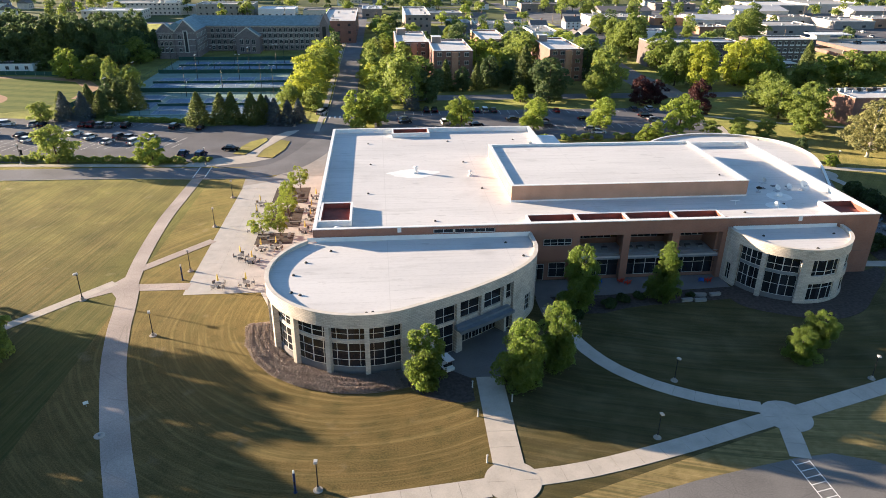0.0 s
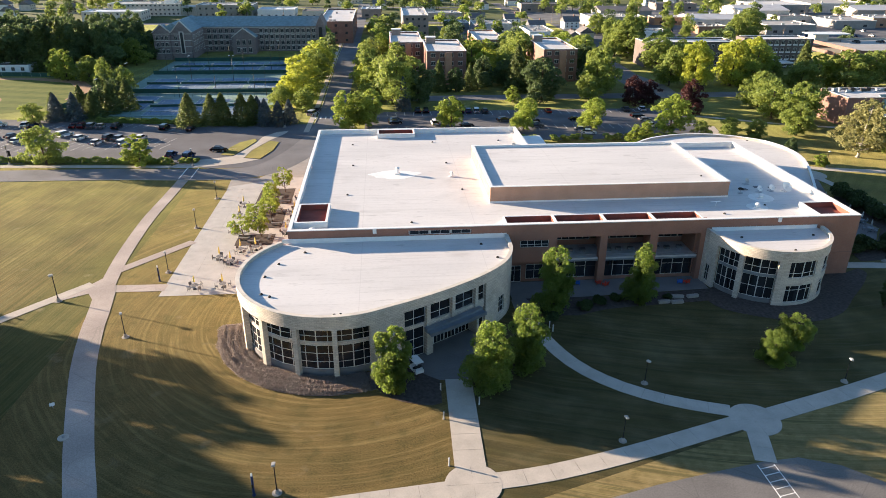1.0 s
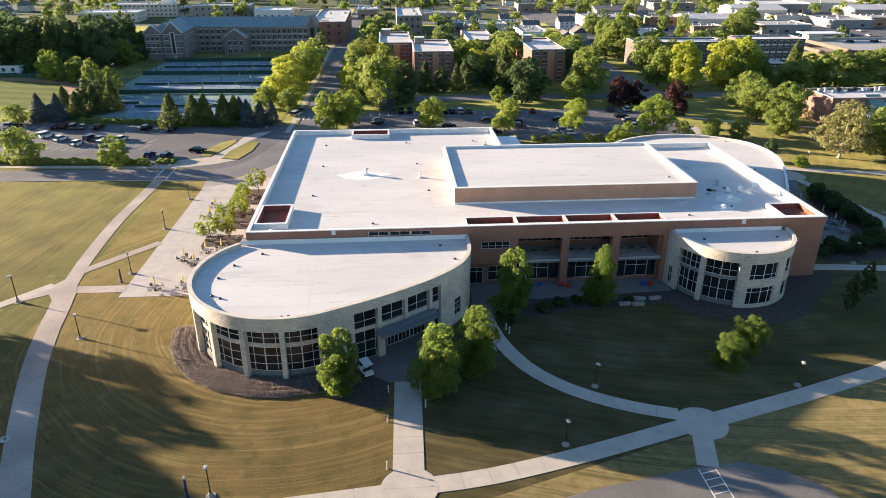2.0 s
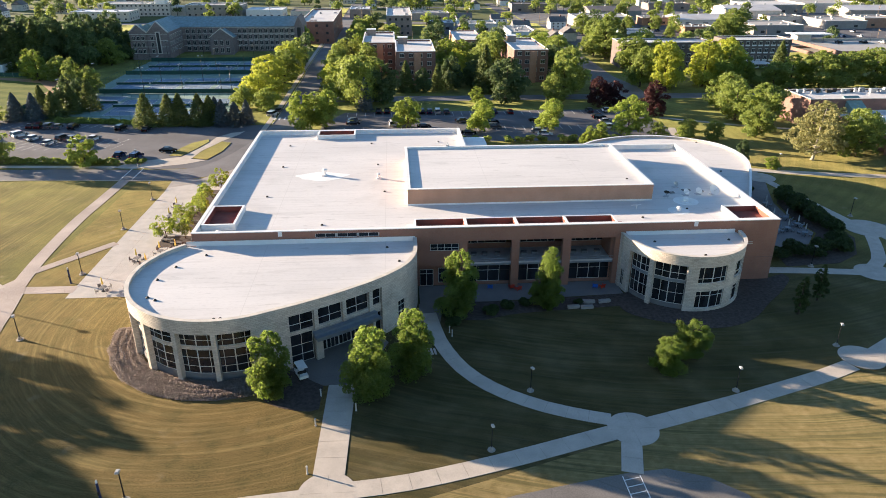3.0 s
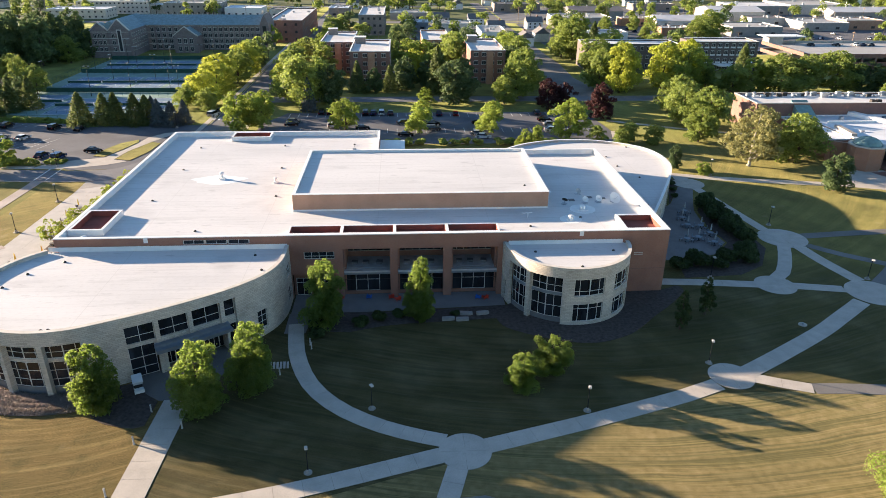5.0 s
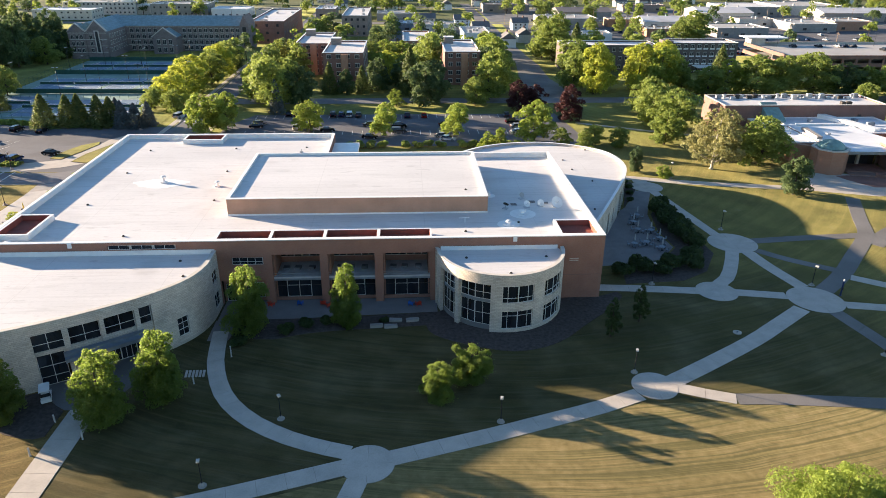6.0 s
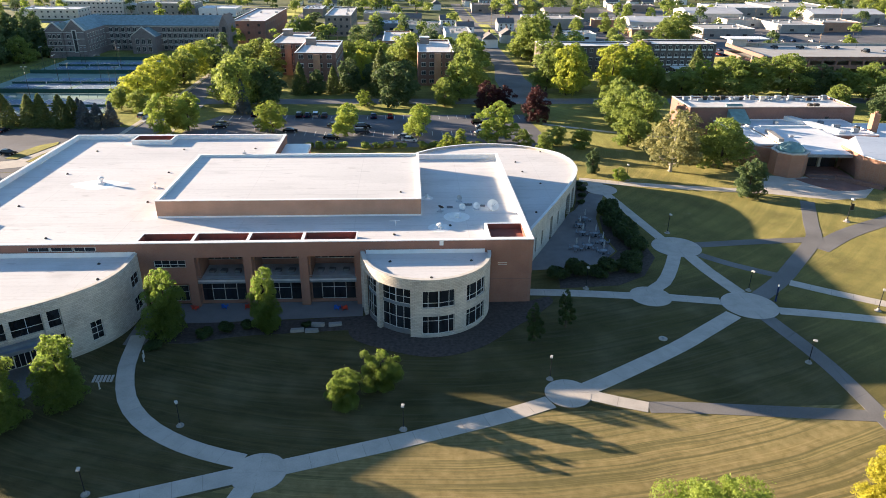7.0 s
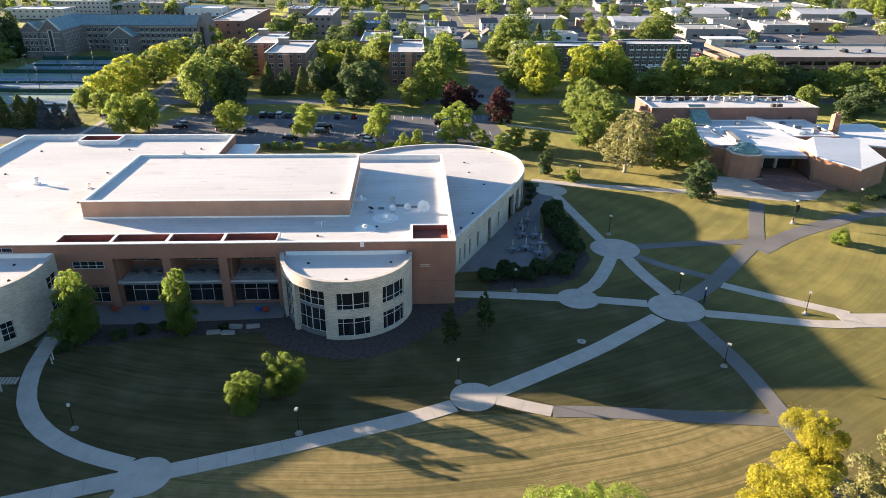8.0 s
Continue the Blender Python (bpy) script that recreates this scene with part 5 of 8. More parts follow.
        g.tube(m, (x, y, z), r0 * 0.2, r0 * 0.05, 5, False)
    part("trunk", g, bark, t, "", True)
    return t


def conifer(name, label, leaves, h=10.0, w=6.0, count=2600, size=0.34):
    t = thing(name, label, "tree")
    n, size = int(count * 1.9), size * 0.8
    z = h * (0.06 + 0.94 * rng.uniform(0, 1, n) ** 1.35)
    tier = np.abs((z / h * 13) % 1.0 - 0.5)
    a = rng.uniform(0, 2 * math.pi, n)
    lobe = 1 + 0.16 * np.sin(a * 5 + np.floor(z / h * 13) * 2.1) + 0.10 * np.sin(a * 9 + np.floor(z / h * 13) * 4.4)
    r = (w / 2) * (1 - z / h) ** 0.7 * lobe * (0.72 + 0.5 * tier) * rng.uniform(0.45, 1.05, n) ** 0.5
    c = np.stack([r * np.cos(a), r * np.sin(a), z - 0.12 * r], 1)
    d = np.stack([np.cos(a) * 0.7, np.sin(a) * 0.7, np.full(n, 0.6)], 1)
    part("crown", leaf_mesh("crown", c, d, size, leaves, 0.45), leaves, t)
    part("trunk", G().tube((0, 0, 0), (0, 0, h * 0.95), 0.018 * h + 0.04, 0.02, 8), BARK, t, "", True)
    return t


def shrub(name, label, leaves, w=2.2, h=1.6, count=900, size=0.14):
    t = thing(name, label, "shrub")
    balls = [(rng.uniform(-.3, .3) * w, rng.uniform(-.3, .3) * w, h * rng.uniform(0.25, 0.62), w * rng.uniform(0.2, 0.34)) for _ in range(9)]
    c, d = on_balls(balls, int(count * 1.8))
    c[:, 2] = np.clip(c[:, 2], 0.04, None)
    part("foliage", leaf_mesh("foliage", c, d, size, leaves), leaves, t)
    g = G()
    for x, y, z, r in balls[:5]:
        g.tube((0, 0, 0), (x, y, z), 0.03, 0.012, 5, False)
    part("stems", g, BARK, t)
    return t


KINDS = {
    "maple": lambda: broadleaf("maple_tree", "young green maple by the entrance, upper leaves sunlit", LEAF_NEAR, 10, 6.4, 52, 10500, 0.165, 0.02, 0.22),
    "maple_b": lambda: broadleaf("maple_tree", "young green maple with an uneven crown, upper leaves sunlit", LEAF_NEAR, 10, 7.0, 48, 10500, 0.17, 0.02, 0.02),
    "bright": lambda: broadleaf("maple_tree", "bright green young maple in evening sun", LEAF_BRIGHT, 10, 6.4, 44, 4200, 0.26, 0.02, 0.45),
    "bright_b": lambda: broadleaf("maple_tree", "bright green young maple with an uneven crown", LEAF_BRIGHT, 10, 7.0, 40, 4200, 0.26, 0.02, 0.28),
    "gappy": lambda: broadleaf("maple_tree", "low green maple with gaps in its crown", LEAF_NEAR, 10, 9.0, 30, 15000, 0.17, 0.0, 0.05),
    "bushy": lambda: broadleaf("maple_tree", "dense round green maple on dry grass", LEAF_BRIGHT, 10, 11.0, 70, 24000, 0.155, 0.02, 0.0),
    "mid": lambda: broadleaf("shade_tree", "full green shade tree on grass", LEAF_MID, 10, 9.0, 48, 4000, 0.30, 0.06, 0.2),
    "mid_b": lambda: broadleaf("shade_tree", "broad green shade tree with gaps in its crown", LEAF_MID, 10, 10.0, 40, 4000, 0.31, 0.06, 0.1),
    "mid_c": lambda: broadleaf("shade_tree", "tall green shade tree beside the street", LEAF_MID, 10, 7.2, 48, 4000, 0.28, 0.05, 0.4),
    "dark": lambda: broadleaf("oak_tree", "dark green oak standing in shade", LEAF_DARK, 10, 8.6, 44, 3800, 0.33, 0.04, 0.35),
    "dark_b": lambda: broadleaf("oak_tree", "dark green oak with a ragged crown", LEAF_DARK, 10, 9.6, 34, 3800, 0.33, 0.04, 0.15),
    "yellow": lambda: broadleaf("locust_tree", "yellow green street tree in full sun", LEAF_YELLOW, 10, 9.2, 48, 4200, 0.28, 0.04, 0.2),
    "gold": lambda: broadleaf("locust_tree", "golden yellow tree in full sun", LEAF_GOLD, 10, 9.0, 34, 14000, 0.15, 0.04, 0.25),
    "lotgreen": lambda: broadleaf("locust_tree", "light green car park tree with layered branches", LEAF_BRIGHT, 10, 9.8, 40, 4400, 0.28, 0.08, 0.6),
    "purple": lambda: broadleaf("plum_tree", "dark purple leaved tree beside the lane", LEAF_PURPLE, 10, 8.6, 40, 3600, 0.30, 0.04, 0.5),
    "pale": lambda: broadleaf("sycamore_tree", "pale sparse sycamore with whitish limbs", LEAF_PALE, 10, 8.4, 60, 3600, 0.23, 0.12, 0.35, BARK_PALE, 1.0),
    "young": lambda: broadleaf("honey_locust", "small sparse honey locust in a plaza bed", LEAF_BRIGHT, 10, 10.5, 26, 1500, 0.34, 0.32, 0.1, BARK, 1.0),
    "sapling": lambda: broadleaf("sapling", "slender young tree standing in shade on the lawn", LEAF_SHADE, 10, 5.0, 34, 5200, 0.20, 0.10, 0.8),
    "pine": lambda: conifer("pine_tree", "dense green pine tree", LEAF_PINE, 10, 7.0, 3600, 0.30),
    "pine_b": lambda: conifer("pine_tree", "slender green pine tree", LEAF_PINE, 10, 5.4),
    "spruce": lambda: conifer("spruce_tree", "blue grey spruce tree", LEAF_SPRUCE, 10, 6.6),
    "shrub": lambda: shrub("shrub", "rounded green shrub in a bed", LEAF_MID),
    "shrub_dark": lambda: shrub("shrub", "shrub in a mulch bed, leaves darkened for shade", LEAF_SHADE, 2.2, 1.6, 1300, 0.13),
}
FIRST = {}
GROUPS = {"young": "honey locusts on the plaza", "lotgreen": "trees in the car park", "pine": "pines by the courts", "spruce": "pines by the courts"}


def plant(kind, x, y, h, w=None, z=0.0):
    """One tree of a kind, h high and w wide, turned by chance."""
    m = Matrix.LocRotScale((x, y, z), Euler((0, 0, random.uniform(0, 6.28))), None)
    wide = {"maple": 6.4, "maple_b": 7, "bright": 6.4, "bright_b": 7, "gappy": 9, "bushy": 11.0, "mid": 9, "mid_b": 10, "mid_c": 7.2, "dark": 8.6, "dark_b": 9.6, "yellow": 9.2, "gold": 9.0, "lotgreen": 9.8, "purple": 8.6, "pale": 8.4, "young": 10.5, "sapling": 5.0, "pine": 7, "pine_b": 5.4, "spruce": 6.6, "shrub": 2.2, "shrub_dark": 2.2}[kind]
    tall = 1.6 if kind.startswith("shrub") else 10.0
    sx = (w / wide) if w else h / tall
    m = m @ Matrix.Diagonal((sx, sx, h / tall, 1))
    if kind not in FIRST:
        FIRST[kind] = KINDS[kind]()
        if kind in GROUPS:
            FIRST[kind]["group"] = GROUPS[kind]
        FIRST[kind].matrix_basis = m
        return FIRST[kind]
    keep = FIRST[kind].matrix_basis.copy()
    FIRST[kind].matrix_basis = Matrix()
    t = copy_thing(FIRST[kind], m)
    FIRST[kind].matrix_basis = keep
    t.matrix_basis = m
    return t


# near the building
for kind, x, y, h, w in (
        ("maple", 4.3, 71.3, 9.6, 5.4), ("maple_b", 16.2, 70.6, 10.2, 6.2), ("maple_b", 21.6, 74.6, 10.2, 5.8),
        ("maple_b", 29.0, 90.2, 10.9, 6.1), ("maple", 42.9, 91.0, 10.5, 5.0),
        ("mid_c", -52.5, 82.5, 9.0, 6.0), ("mid_b", -66, 79, 12, 11), ("mid", -60, 66, 13, 11), ("mid_b", -74, 92, 13, 12), ("mid", -54, 57, 14, 12), ("mid_c", -79, 71, 14, 10), ("mid_c", -75, 81.5, 14, 9), ("mid", -77, 99, 13, 11), ("mid_b", -72, 71, 13, 12), ("mid_b", -66, 60, 14, 12), ("mid", -86, 88, 15, 13), ("mid_b", -60, 46, 13, 12),
        ("gold", 117.6, 59.6, 8.4, 6.4), ("gold", 110.8, 52.0, 9.4, 9.6)):
    plant(kind, x, y, h, w)
for dx, dy, h, w in ((-2.3, -1.5, 5.2, 5.0), (2.3, 1.6, 5.8, 5.2)):
    plant("gappy", 57.4 + dx, 75.4 + dy, h, w)
plant("bushy", 90.2, 49.5, 9.0, 10.2)
plant("pale", 121.6, 53.6, 11.0, 8.0)
plant("sapling", 80.8, 87.1, 6.5, 3.2)
plant("sapling", 86.2, 91.1, 6.4, 3.0)
# plaza
for x, y, h in ((-23.2, 121.6, 4.8), (-20.0, 122.4, 4.7), (-22.0, 128.4, 4.6), (-19.4, 131.6, 4.8), (-20.2, 135.6, 4.4), (-20.6, 141.6, 4.8), (-18.6, 147.6, 5.6)):
    plant("young", x, y, h, 4.6)
# car parks and road
for kind, x, y, h, w in (
        ("mid", -80.7, 172.9, 9.8, 9.8), ("bright_b", -56.9, 170.4, 7.8, 8.4),
        ("lotgreen", -7.5, 203, 11.2, 10.4), ("lotgreen", -0.8, 205, 11.4, 11.0), ("mid", -3.5, 208, 10, 9),
        ("lotgreen", 24.0, 202.5, 9.6, 10.4), ("lotgreen", 45.4, 198.4, 9.6, 10.4), ("lotgreen", 66.0, 198.4, 9.4, 10.4), ("lotgreen", 88.2, 192.2, 11.2, 12.2),
        ("bright", 73.5, 181.0, 5.6, 5.0), ("bright", 77.6, 182.6, 6.2, 5.2), ("mid", 95, 186, 5.2, 5.2), ("mid_c", 99.9, 179.2, 6.0, 6.0), ("mid", 104.5, 188.5, 5.2, 6.4), ("mid", 110.3, 184.6, 5.4, 6.8),
        ("purple", 89.2, 228.5, 10.0, 9.6), ("purple", 103.4, 213.0, 11.6, 10.0), ("purple", 95.5, 229.5, 8.5, 8.5),
        ("dark", 108.1, 162.5, 6.3, 4.0), ("bright", 113.6, 157.3, 3.4, 4.0), ("pale", 128.1, 164.3, 15.3, 14.0), ("pale", 133.5, 171, 13.5, 11),
        ("mid", 131.3, 223.3, 12.0, 12.5), ("mid", 129.8, 195.7, 13.5, 14.0), ("mid_c", 124.0, 186.5, 9.5, 9), ("mid", 127.6, 207, 12, 13),
        ("mid_b", 141.4, 166.3, 12.4, 13.0), ("mid_c", 145.4, 172.5, 11.0, 8.6), ("dark", 139.1, 145.2, 8.8, 8.0), ("bright", 156.5, 120.1, 3.2, 4.4), ("bright_b", 174, 110, 7.5, 8),
        ("mid_c", 169, 136.5, 2.2, 3.6)):
    plant(kind, x, y, h, w)
# streets and dormitories behind
for kind, x, y, h, w in (
        ("yellow", -25.2, 236.4, 11.5, 14), ("yellow", -24.5, 250, 12.4, 15), ("yellow", -26.9, 264.3, 12.6, 15), ("mid", -22.6, 276, 13.0, 14), ("yellow", -22.6, 288, 13.4, 14), ("mid", -21.6, 300, 13, 13), ("mid_b", -30, 232, 7.5, 9), ("dark", -22, 312, 12, 11), ("mid", -21.8, 226, 8.0, 8),
        ("mid_b", 8.4, 232.5, 17.0, 17), ("mid", 3.5, 244, 15, 14), ("dark", 16, 238, 14, 13), ("mid_c", 8.4, 286, 14, 13), ("mid", -3.0, 268, 13, 10), ("mid", -2.6, 290, 12.5, 10), ("spruce", 10.5, 226.5, 11.0, 6.0), ("mid", -2.5, 312, 12, 10), ("yellow", -3, 258, 10, 8),
        ("pine", 24.7, 257, 11.5, 8), ("dark", 31, 255.5, 9, 8), ("pine", 36.5, 258, 10, 7), ("dark", 42, 262, 12, 11), ("yellow", 46, 280, 12.0, 11), ("mid", 53, 284, 11, 10), ("dark", 51, 266, 10, 11),
        ("dark", 59.1, 236.6, 14.6, 14.5), ("pine", 54.0, 255, 17, 11), ("dark_b", 62, 252, 13, 13), ("mid_c", 81.7, 246, 15.0, 12), ("mid", 86, 254, 16.5, 13), ("mid", 76, 236.8, 9.5, 10), ("mid_b", 62.8, 300, 16, 18), ("dark_b", 84, 276, 14, 12), ("mid_c", 90, 290, 16, 12), ("yellow", 86.5, 262, 12, 10), ("bright_b", 49, 236, 6, 6),
        ("yellow", 121.5, 254, 18.0, 14), ("mid", 115.5, 262, 15.0, 12), ("yellow", 139.5, 260, 17.4, 16), ("yellow", 126, 262, 14.6, 12), ("yellow", 151.0, 267, 17.6, 16), ("bright_b", 146, 257, 16.5, 15), ("pine", 178, 276, 15, 10), ("mid_c", 158, 262, 11, 10),
        ("mid_c", 121.5, 330, 19.5, 15), ("mid_c", 126, 346, 19.5, 17), ("mid", 118, 338, 16, 13), ("pine_b", 142.5, 372, 13, 9), ("mid", 94, 318, 12, 12), ("mid", 216, 397, 16.5, 21), ("mid_b", 207, 390, 13, 15),
        ("mid", 163.7, 253, 10.5, 15), ("bright_b", 172, 255, 12.5, 13), ("mid", 182, 252, 14.3, 19), ("mid", 193, 256, 13.6, 16), ("mid", 205, 254, 15, 19), ("mid_b", 124, 298, 14, 15), ("mid", 133, 296, 13, 13), ("dark", 214, 250, 12, 14), ("mid_c", 221, 248, 11, 12), ("mid_b", 231, 246, 13, 17), ("mid", 242, 240, 13.5, 17), ("mid", 253, 246, 13, 16), ("dark_b", 262, 232, 13, 16), ("mid_b", 208, 228, 9.0, 8), ("mid", 236, 190, 9, 10), ("dark", 214, 214, 8, 9), ("dark", 226, 226, 10, 12), ("dark_b", 248, 214, 12, 14), ("mid", 250, 178, 11, 12), ("dark_b", 240, 202, 12, 14)):
    plant(kind, x, y, h, w)
# by the tennis courts and the ball field
for kind, x, y, h, w in (
        ("pine", -54.7, 210, 10.0, 9.0), ("pine", -48.4, 211.5, 9.4, 8.4), ("pine_b", -45.0, 211.5, 9.6, 7.6), ("pine", -39.0, 210.5, 9.6, 8.4), ("pine", -36.0, 211.5, 8.8, 8.0), ("spruce", -32.0, 209.5, 8.0, 6.6), ("spruce", -28.0, 209.0, 7.4, 6.6), ("spruce", -25.0, 211.5, 7.4, 5.6), ("spruce", -34.8, 213.5, 8, 6),
        ("mid", -89.0, 255.9, 10.4, 8.5), ("mid_c", -96.4, 259.3, 12.0, 6.0), ("dark", -93.5, 250, 9.0, 6), ("dark", -87.5, 243, 8.5, 7), ("mid_c", -99, 267, 12, 6),
        ("mid", -102.4, 215.8, 6.4, 7.4), ("spruce", -97.0, 219, 8.6, 7), ("spruce", -91.6, 219.5, 8.6, 7), ("pine", -87.2, 223, 8.4, 8), ("pine", -92, 226, 9.6, 8), ("pine_b", -84.0, 228.5, 9.6, 7.6), ("pine", -80.0, 233, 10.4, 8), ("pine", -99.4, 223.5, 8, 7), ("dark", -88, 231.5, 8.6, 8),
        ("bright", -121, 287, 12, 10), ("mid", -111, 283, 10, 11), ("bright_b", -126, 292, 11.5, 8)):
    plant(kind, x, y, h, w)
for k in range(34):
    x, y = -112 - 7.2 * (k % 12) + random.uniform(-3, 3), 318 + 16 * (k // 12) + random.uniform(-4, 4)
    plant(random.choice(("dark", "dark_b", "pine", "dark", "dark_b")), x, y, random.uniform(17, 22), random.uniform(14, 19))
for k in range(6):
    plant(random.choice(("dark", "mid")), -110 + random.uniform(-4, 8), 322 + 6 * k, random.uniform(11, 15), random.uniform(10, 13))


def belt(name, label, line, width, height, leaves, count, size, kind="stuff", category="hedge", flat=False):
    """A continuous run of foliage along a line."""
    line, count = along(line, 0.5), int(count * 1.7)
    idx = rng.integers(0, len(line), count)
    base = np.array(line)[idx]
    a = rng.uniform(0, math.pi, count)
    r = rng.uniform(0.75, 1.05, count) * (1 + 0.18 * np.sin(idx * 0.9) + 0.12 * np.sin(idx * 0.37 + 1))
    side = np.cos(a) * r * width / 2
    z = np.sin(a) * r * height
    if flat:
        side = rng.uniform(-0.52, 0.52, count) * width * (1 + 0.06 * np.sin(idx * 0.8))
        z = height * (0.35 + 0.65 * rng.uniform(0, 1, count)) * (0.8 + 0.2 * np.sin(side * 6.5 + 0.4 * np.sin(idx * 0.5)))
        a = rng.uniform(1.0, 2.14, count)
    nx = np.gradient(np.array(line)[:, 1])[idx]
    ny = -np.gradient(np.array(line)[:, 0])[idx]
    nn = np.hypot(nx, ny) + 1e-9
    c = np.stack([base[:, 0] + nx / nn * side + rng.normal(0, 0.15, count), base[:, 1] + ny / nn * side + rng.normal(0, 0.15, count), z], 1)
    d = np.stack([nx / nn * np.cos(a), ny / nn * np.cos(a), np.sin(a)], 1)
    return tagged(new(name, leaf_mesh(name, c, d, size, leaves)), label, category, "", kind)


belt("hedge", "clipped green hedge along the car park", [(-230, 182), (-97, 176.2), (-50, 171.6)], 1.8, 1.25, LEAF_MID, 16000, 0.22)
belt("hedge", "rough green hedge along the courts", [(-84, 216.4), (-60, 213.0), (-56, 212.5)], 1.8, 1.3, LEAF_MID, 3500, 0.22)
belt("ground_cover", "dry violet ground cover round the wing", arc(-3.5, 88.3, 15.3, 178, 286, 40), 3.5, 0.48, LEAF_SEDUM, 34000, 0.085, "stuff", "ground cover", True)
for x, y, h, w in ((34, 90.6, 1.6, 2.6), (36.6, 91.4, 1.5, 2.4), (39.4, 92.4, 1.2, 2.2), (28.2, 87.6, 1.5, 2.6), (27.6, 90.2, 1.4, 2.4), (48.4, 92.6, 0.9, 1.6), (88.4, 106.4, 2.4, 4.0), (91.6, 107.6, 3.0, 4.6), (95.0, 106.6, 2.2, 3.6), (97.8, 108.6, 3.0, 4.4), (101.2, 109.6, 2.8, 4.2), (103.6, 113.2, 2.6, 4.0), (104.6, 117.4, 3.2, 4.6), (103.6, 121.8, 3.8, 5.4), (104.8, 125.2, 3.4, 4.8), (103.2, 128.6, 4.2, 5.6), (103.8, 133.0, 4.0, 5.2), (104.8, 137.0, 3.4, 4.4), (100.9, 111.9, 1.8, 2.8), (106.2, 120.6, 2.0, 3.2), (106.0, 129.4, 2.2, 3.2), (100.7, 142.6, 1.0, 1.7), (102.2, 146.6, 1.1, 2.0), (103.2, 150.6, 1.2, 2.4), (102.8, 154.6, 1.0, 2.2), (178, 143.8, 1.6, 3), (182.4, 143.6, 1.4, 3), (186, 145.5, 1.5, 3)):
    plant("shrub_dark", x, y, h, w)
for k in range(17):
    if k not in (4, 9):
        plant("shrub", 36.5 + 3.1 * k, 186.0, random.uniform(1.8, 2.4), random.uniform(2.8, 3.4))
for k in range(9):
    plant("shrub", -47.5 + 1.7 * (k % 3), 171.4 + 1.0 * (k // 3), random.uniform(0.8, 1.2), 1.7)


# ---- street furniture ----
def place(key, build, m, store={}):
    """The first of a kind is built; the next ones copy it."""
    if key not in store:
        store[key] = build()
        store[key].matrix_basis = m
        return store[key]
    return copy_thing(store[key], m)


def street_lamp():
    t = thing("street_lamp", "black campus lamp post with a pale box head", "street lamp", group="lamps along the walks")
    part("base", G().lathe([(0.52, 0), (0.52, 0.07), (0.26, 0.08), (0.22, 0.42), (0.16, 0.5)], 18), CONCRETE_OLD, t, "round concrete footing")
    part("pole", G().lathe([(0.13, 0.4), (0.10, 0.6), (0.065, 0.8), (0.055, 3.75), (0.08, 3.8)], 10), BLACK, t, "", True)
    part("arm", G().tube((0, 0, 3.65), (0, -0.28, 3.9), 0.035, 0.03), BLACK, t)
    part("lamp_head", G().box(-0.19, 0.19, -0.46, 0.14, 3.84, 4.0).box(-0.15, 0.15, -0.38, 0.06, 4.0, 4.07), LAMP_WHITE, t, "pale box lamp head")
    return t


for x, y, turn, s in ((-33.7, 87.3, 20, 1.0), (-47.7, 99.0, -60, 1.16), (-33.4, 108.1, 10, 1), (-33.4, 127.8, 10, 1), (-33.0, 144.5, 10, 1), (-8.1, 55.0, 0, 1), (-44.0, 169.1, 0, 1.1), (30.0, 60.0, 10, .88), (36.4, 70.6, 30, .88), (62.4, 68.9, -10, .9), (81.4, 78.2, -20, .9), (117.4, 80.7, 60, .9), (136, 94.3, -30, .95), (118.8, 101.6, 40, .9), (113.8, 125.7, 20, 1.0), (-89.7, 173.1, 0, 1.2), (92.2, 103.1, 0, 1), (153.0, 130.6, 0, 1.25), (115.2, 157.5, 0, 1.0), (-26.0, 206.5, 0, 1.2), (172.5, 140.0, 0, 1)):
    place("lamp", street_lamp, pose(x, y, 0, 0, 0, turn) @ Matrix.Diagonal((s, s, s, 1)))


def lamp_footing():
    t = thing("lamp_footing", "round concrete footing of a removed lamp in the lawn", "footing", group="bare footings in the lawn")
    part("ring", G().lathe([(0.62, 0), (0.62, 0.09), (0.40, 0.10), (0.38, 0.05)], 20), CONCRETE, t, "pale concrete ring")
    part("stub", G().lathe([(0.14, 0.04), (0.14, 0.32), (0.05, 0.36)], 10), STEEL, t)
    return t


for x, y in ((99.6, 87.4), (-33.5, 65.6)):
    place("lamp_footing", lamp_footing, pose(x, y, 0))


def lawn_sign():
    t = thing("lawn_sign", "small white sign plate on a short post", "sign")
    part("post", G().box(-0.03, 0.03, -0.03, 0.03, 0, 0.7), STEEL, t)
    part("plate", G().box(-0.3, 0.3, -0.045, -0.033, 0.35, 0.8), WHITE, t)
    return t


place("lawn_sign", lawn_sign, pose(-37.0, 71.3, 0, 0, 0, 25))


def banner():
    t = thing("pole_banner", "dark banner hanging from a lamp post", "banner")
    part("cloth", G().box(0.08, 0.7, -0.02, 0.02, 1.9, 3.3), BLACK, t)
    part("rod", G().tube((0, 0, 3.33), (0.75, 0, 3.33), 0.02, 0.02, 6).tube((0, 0, 1.87), (0.75, 0, 1.87), 0.02, 0.02, 6), STEEL, t)
    return t


place("banner", banner, pose(153.06, 130.6, 0.6))
place("banner", banner, pose(-89.62, 173.1, 0.3))


CALL_BLUE = plain("dark blue enamel", (0.014, 0.028, 0.085), 0.5)


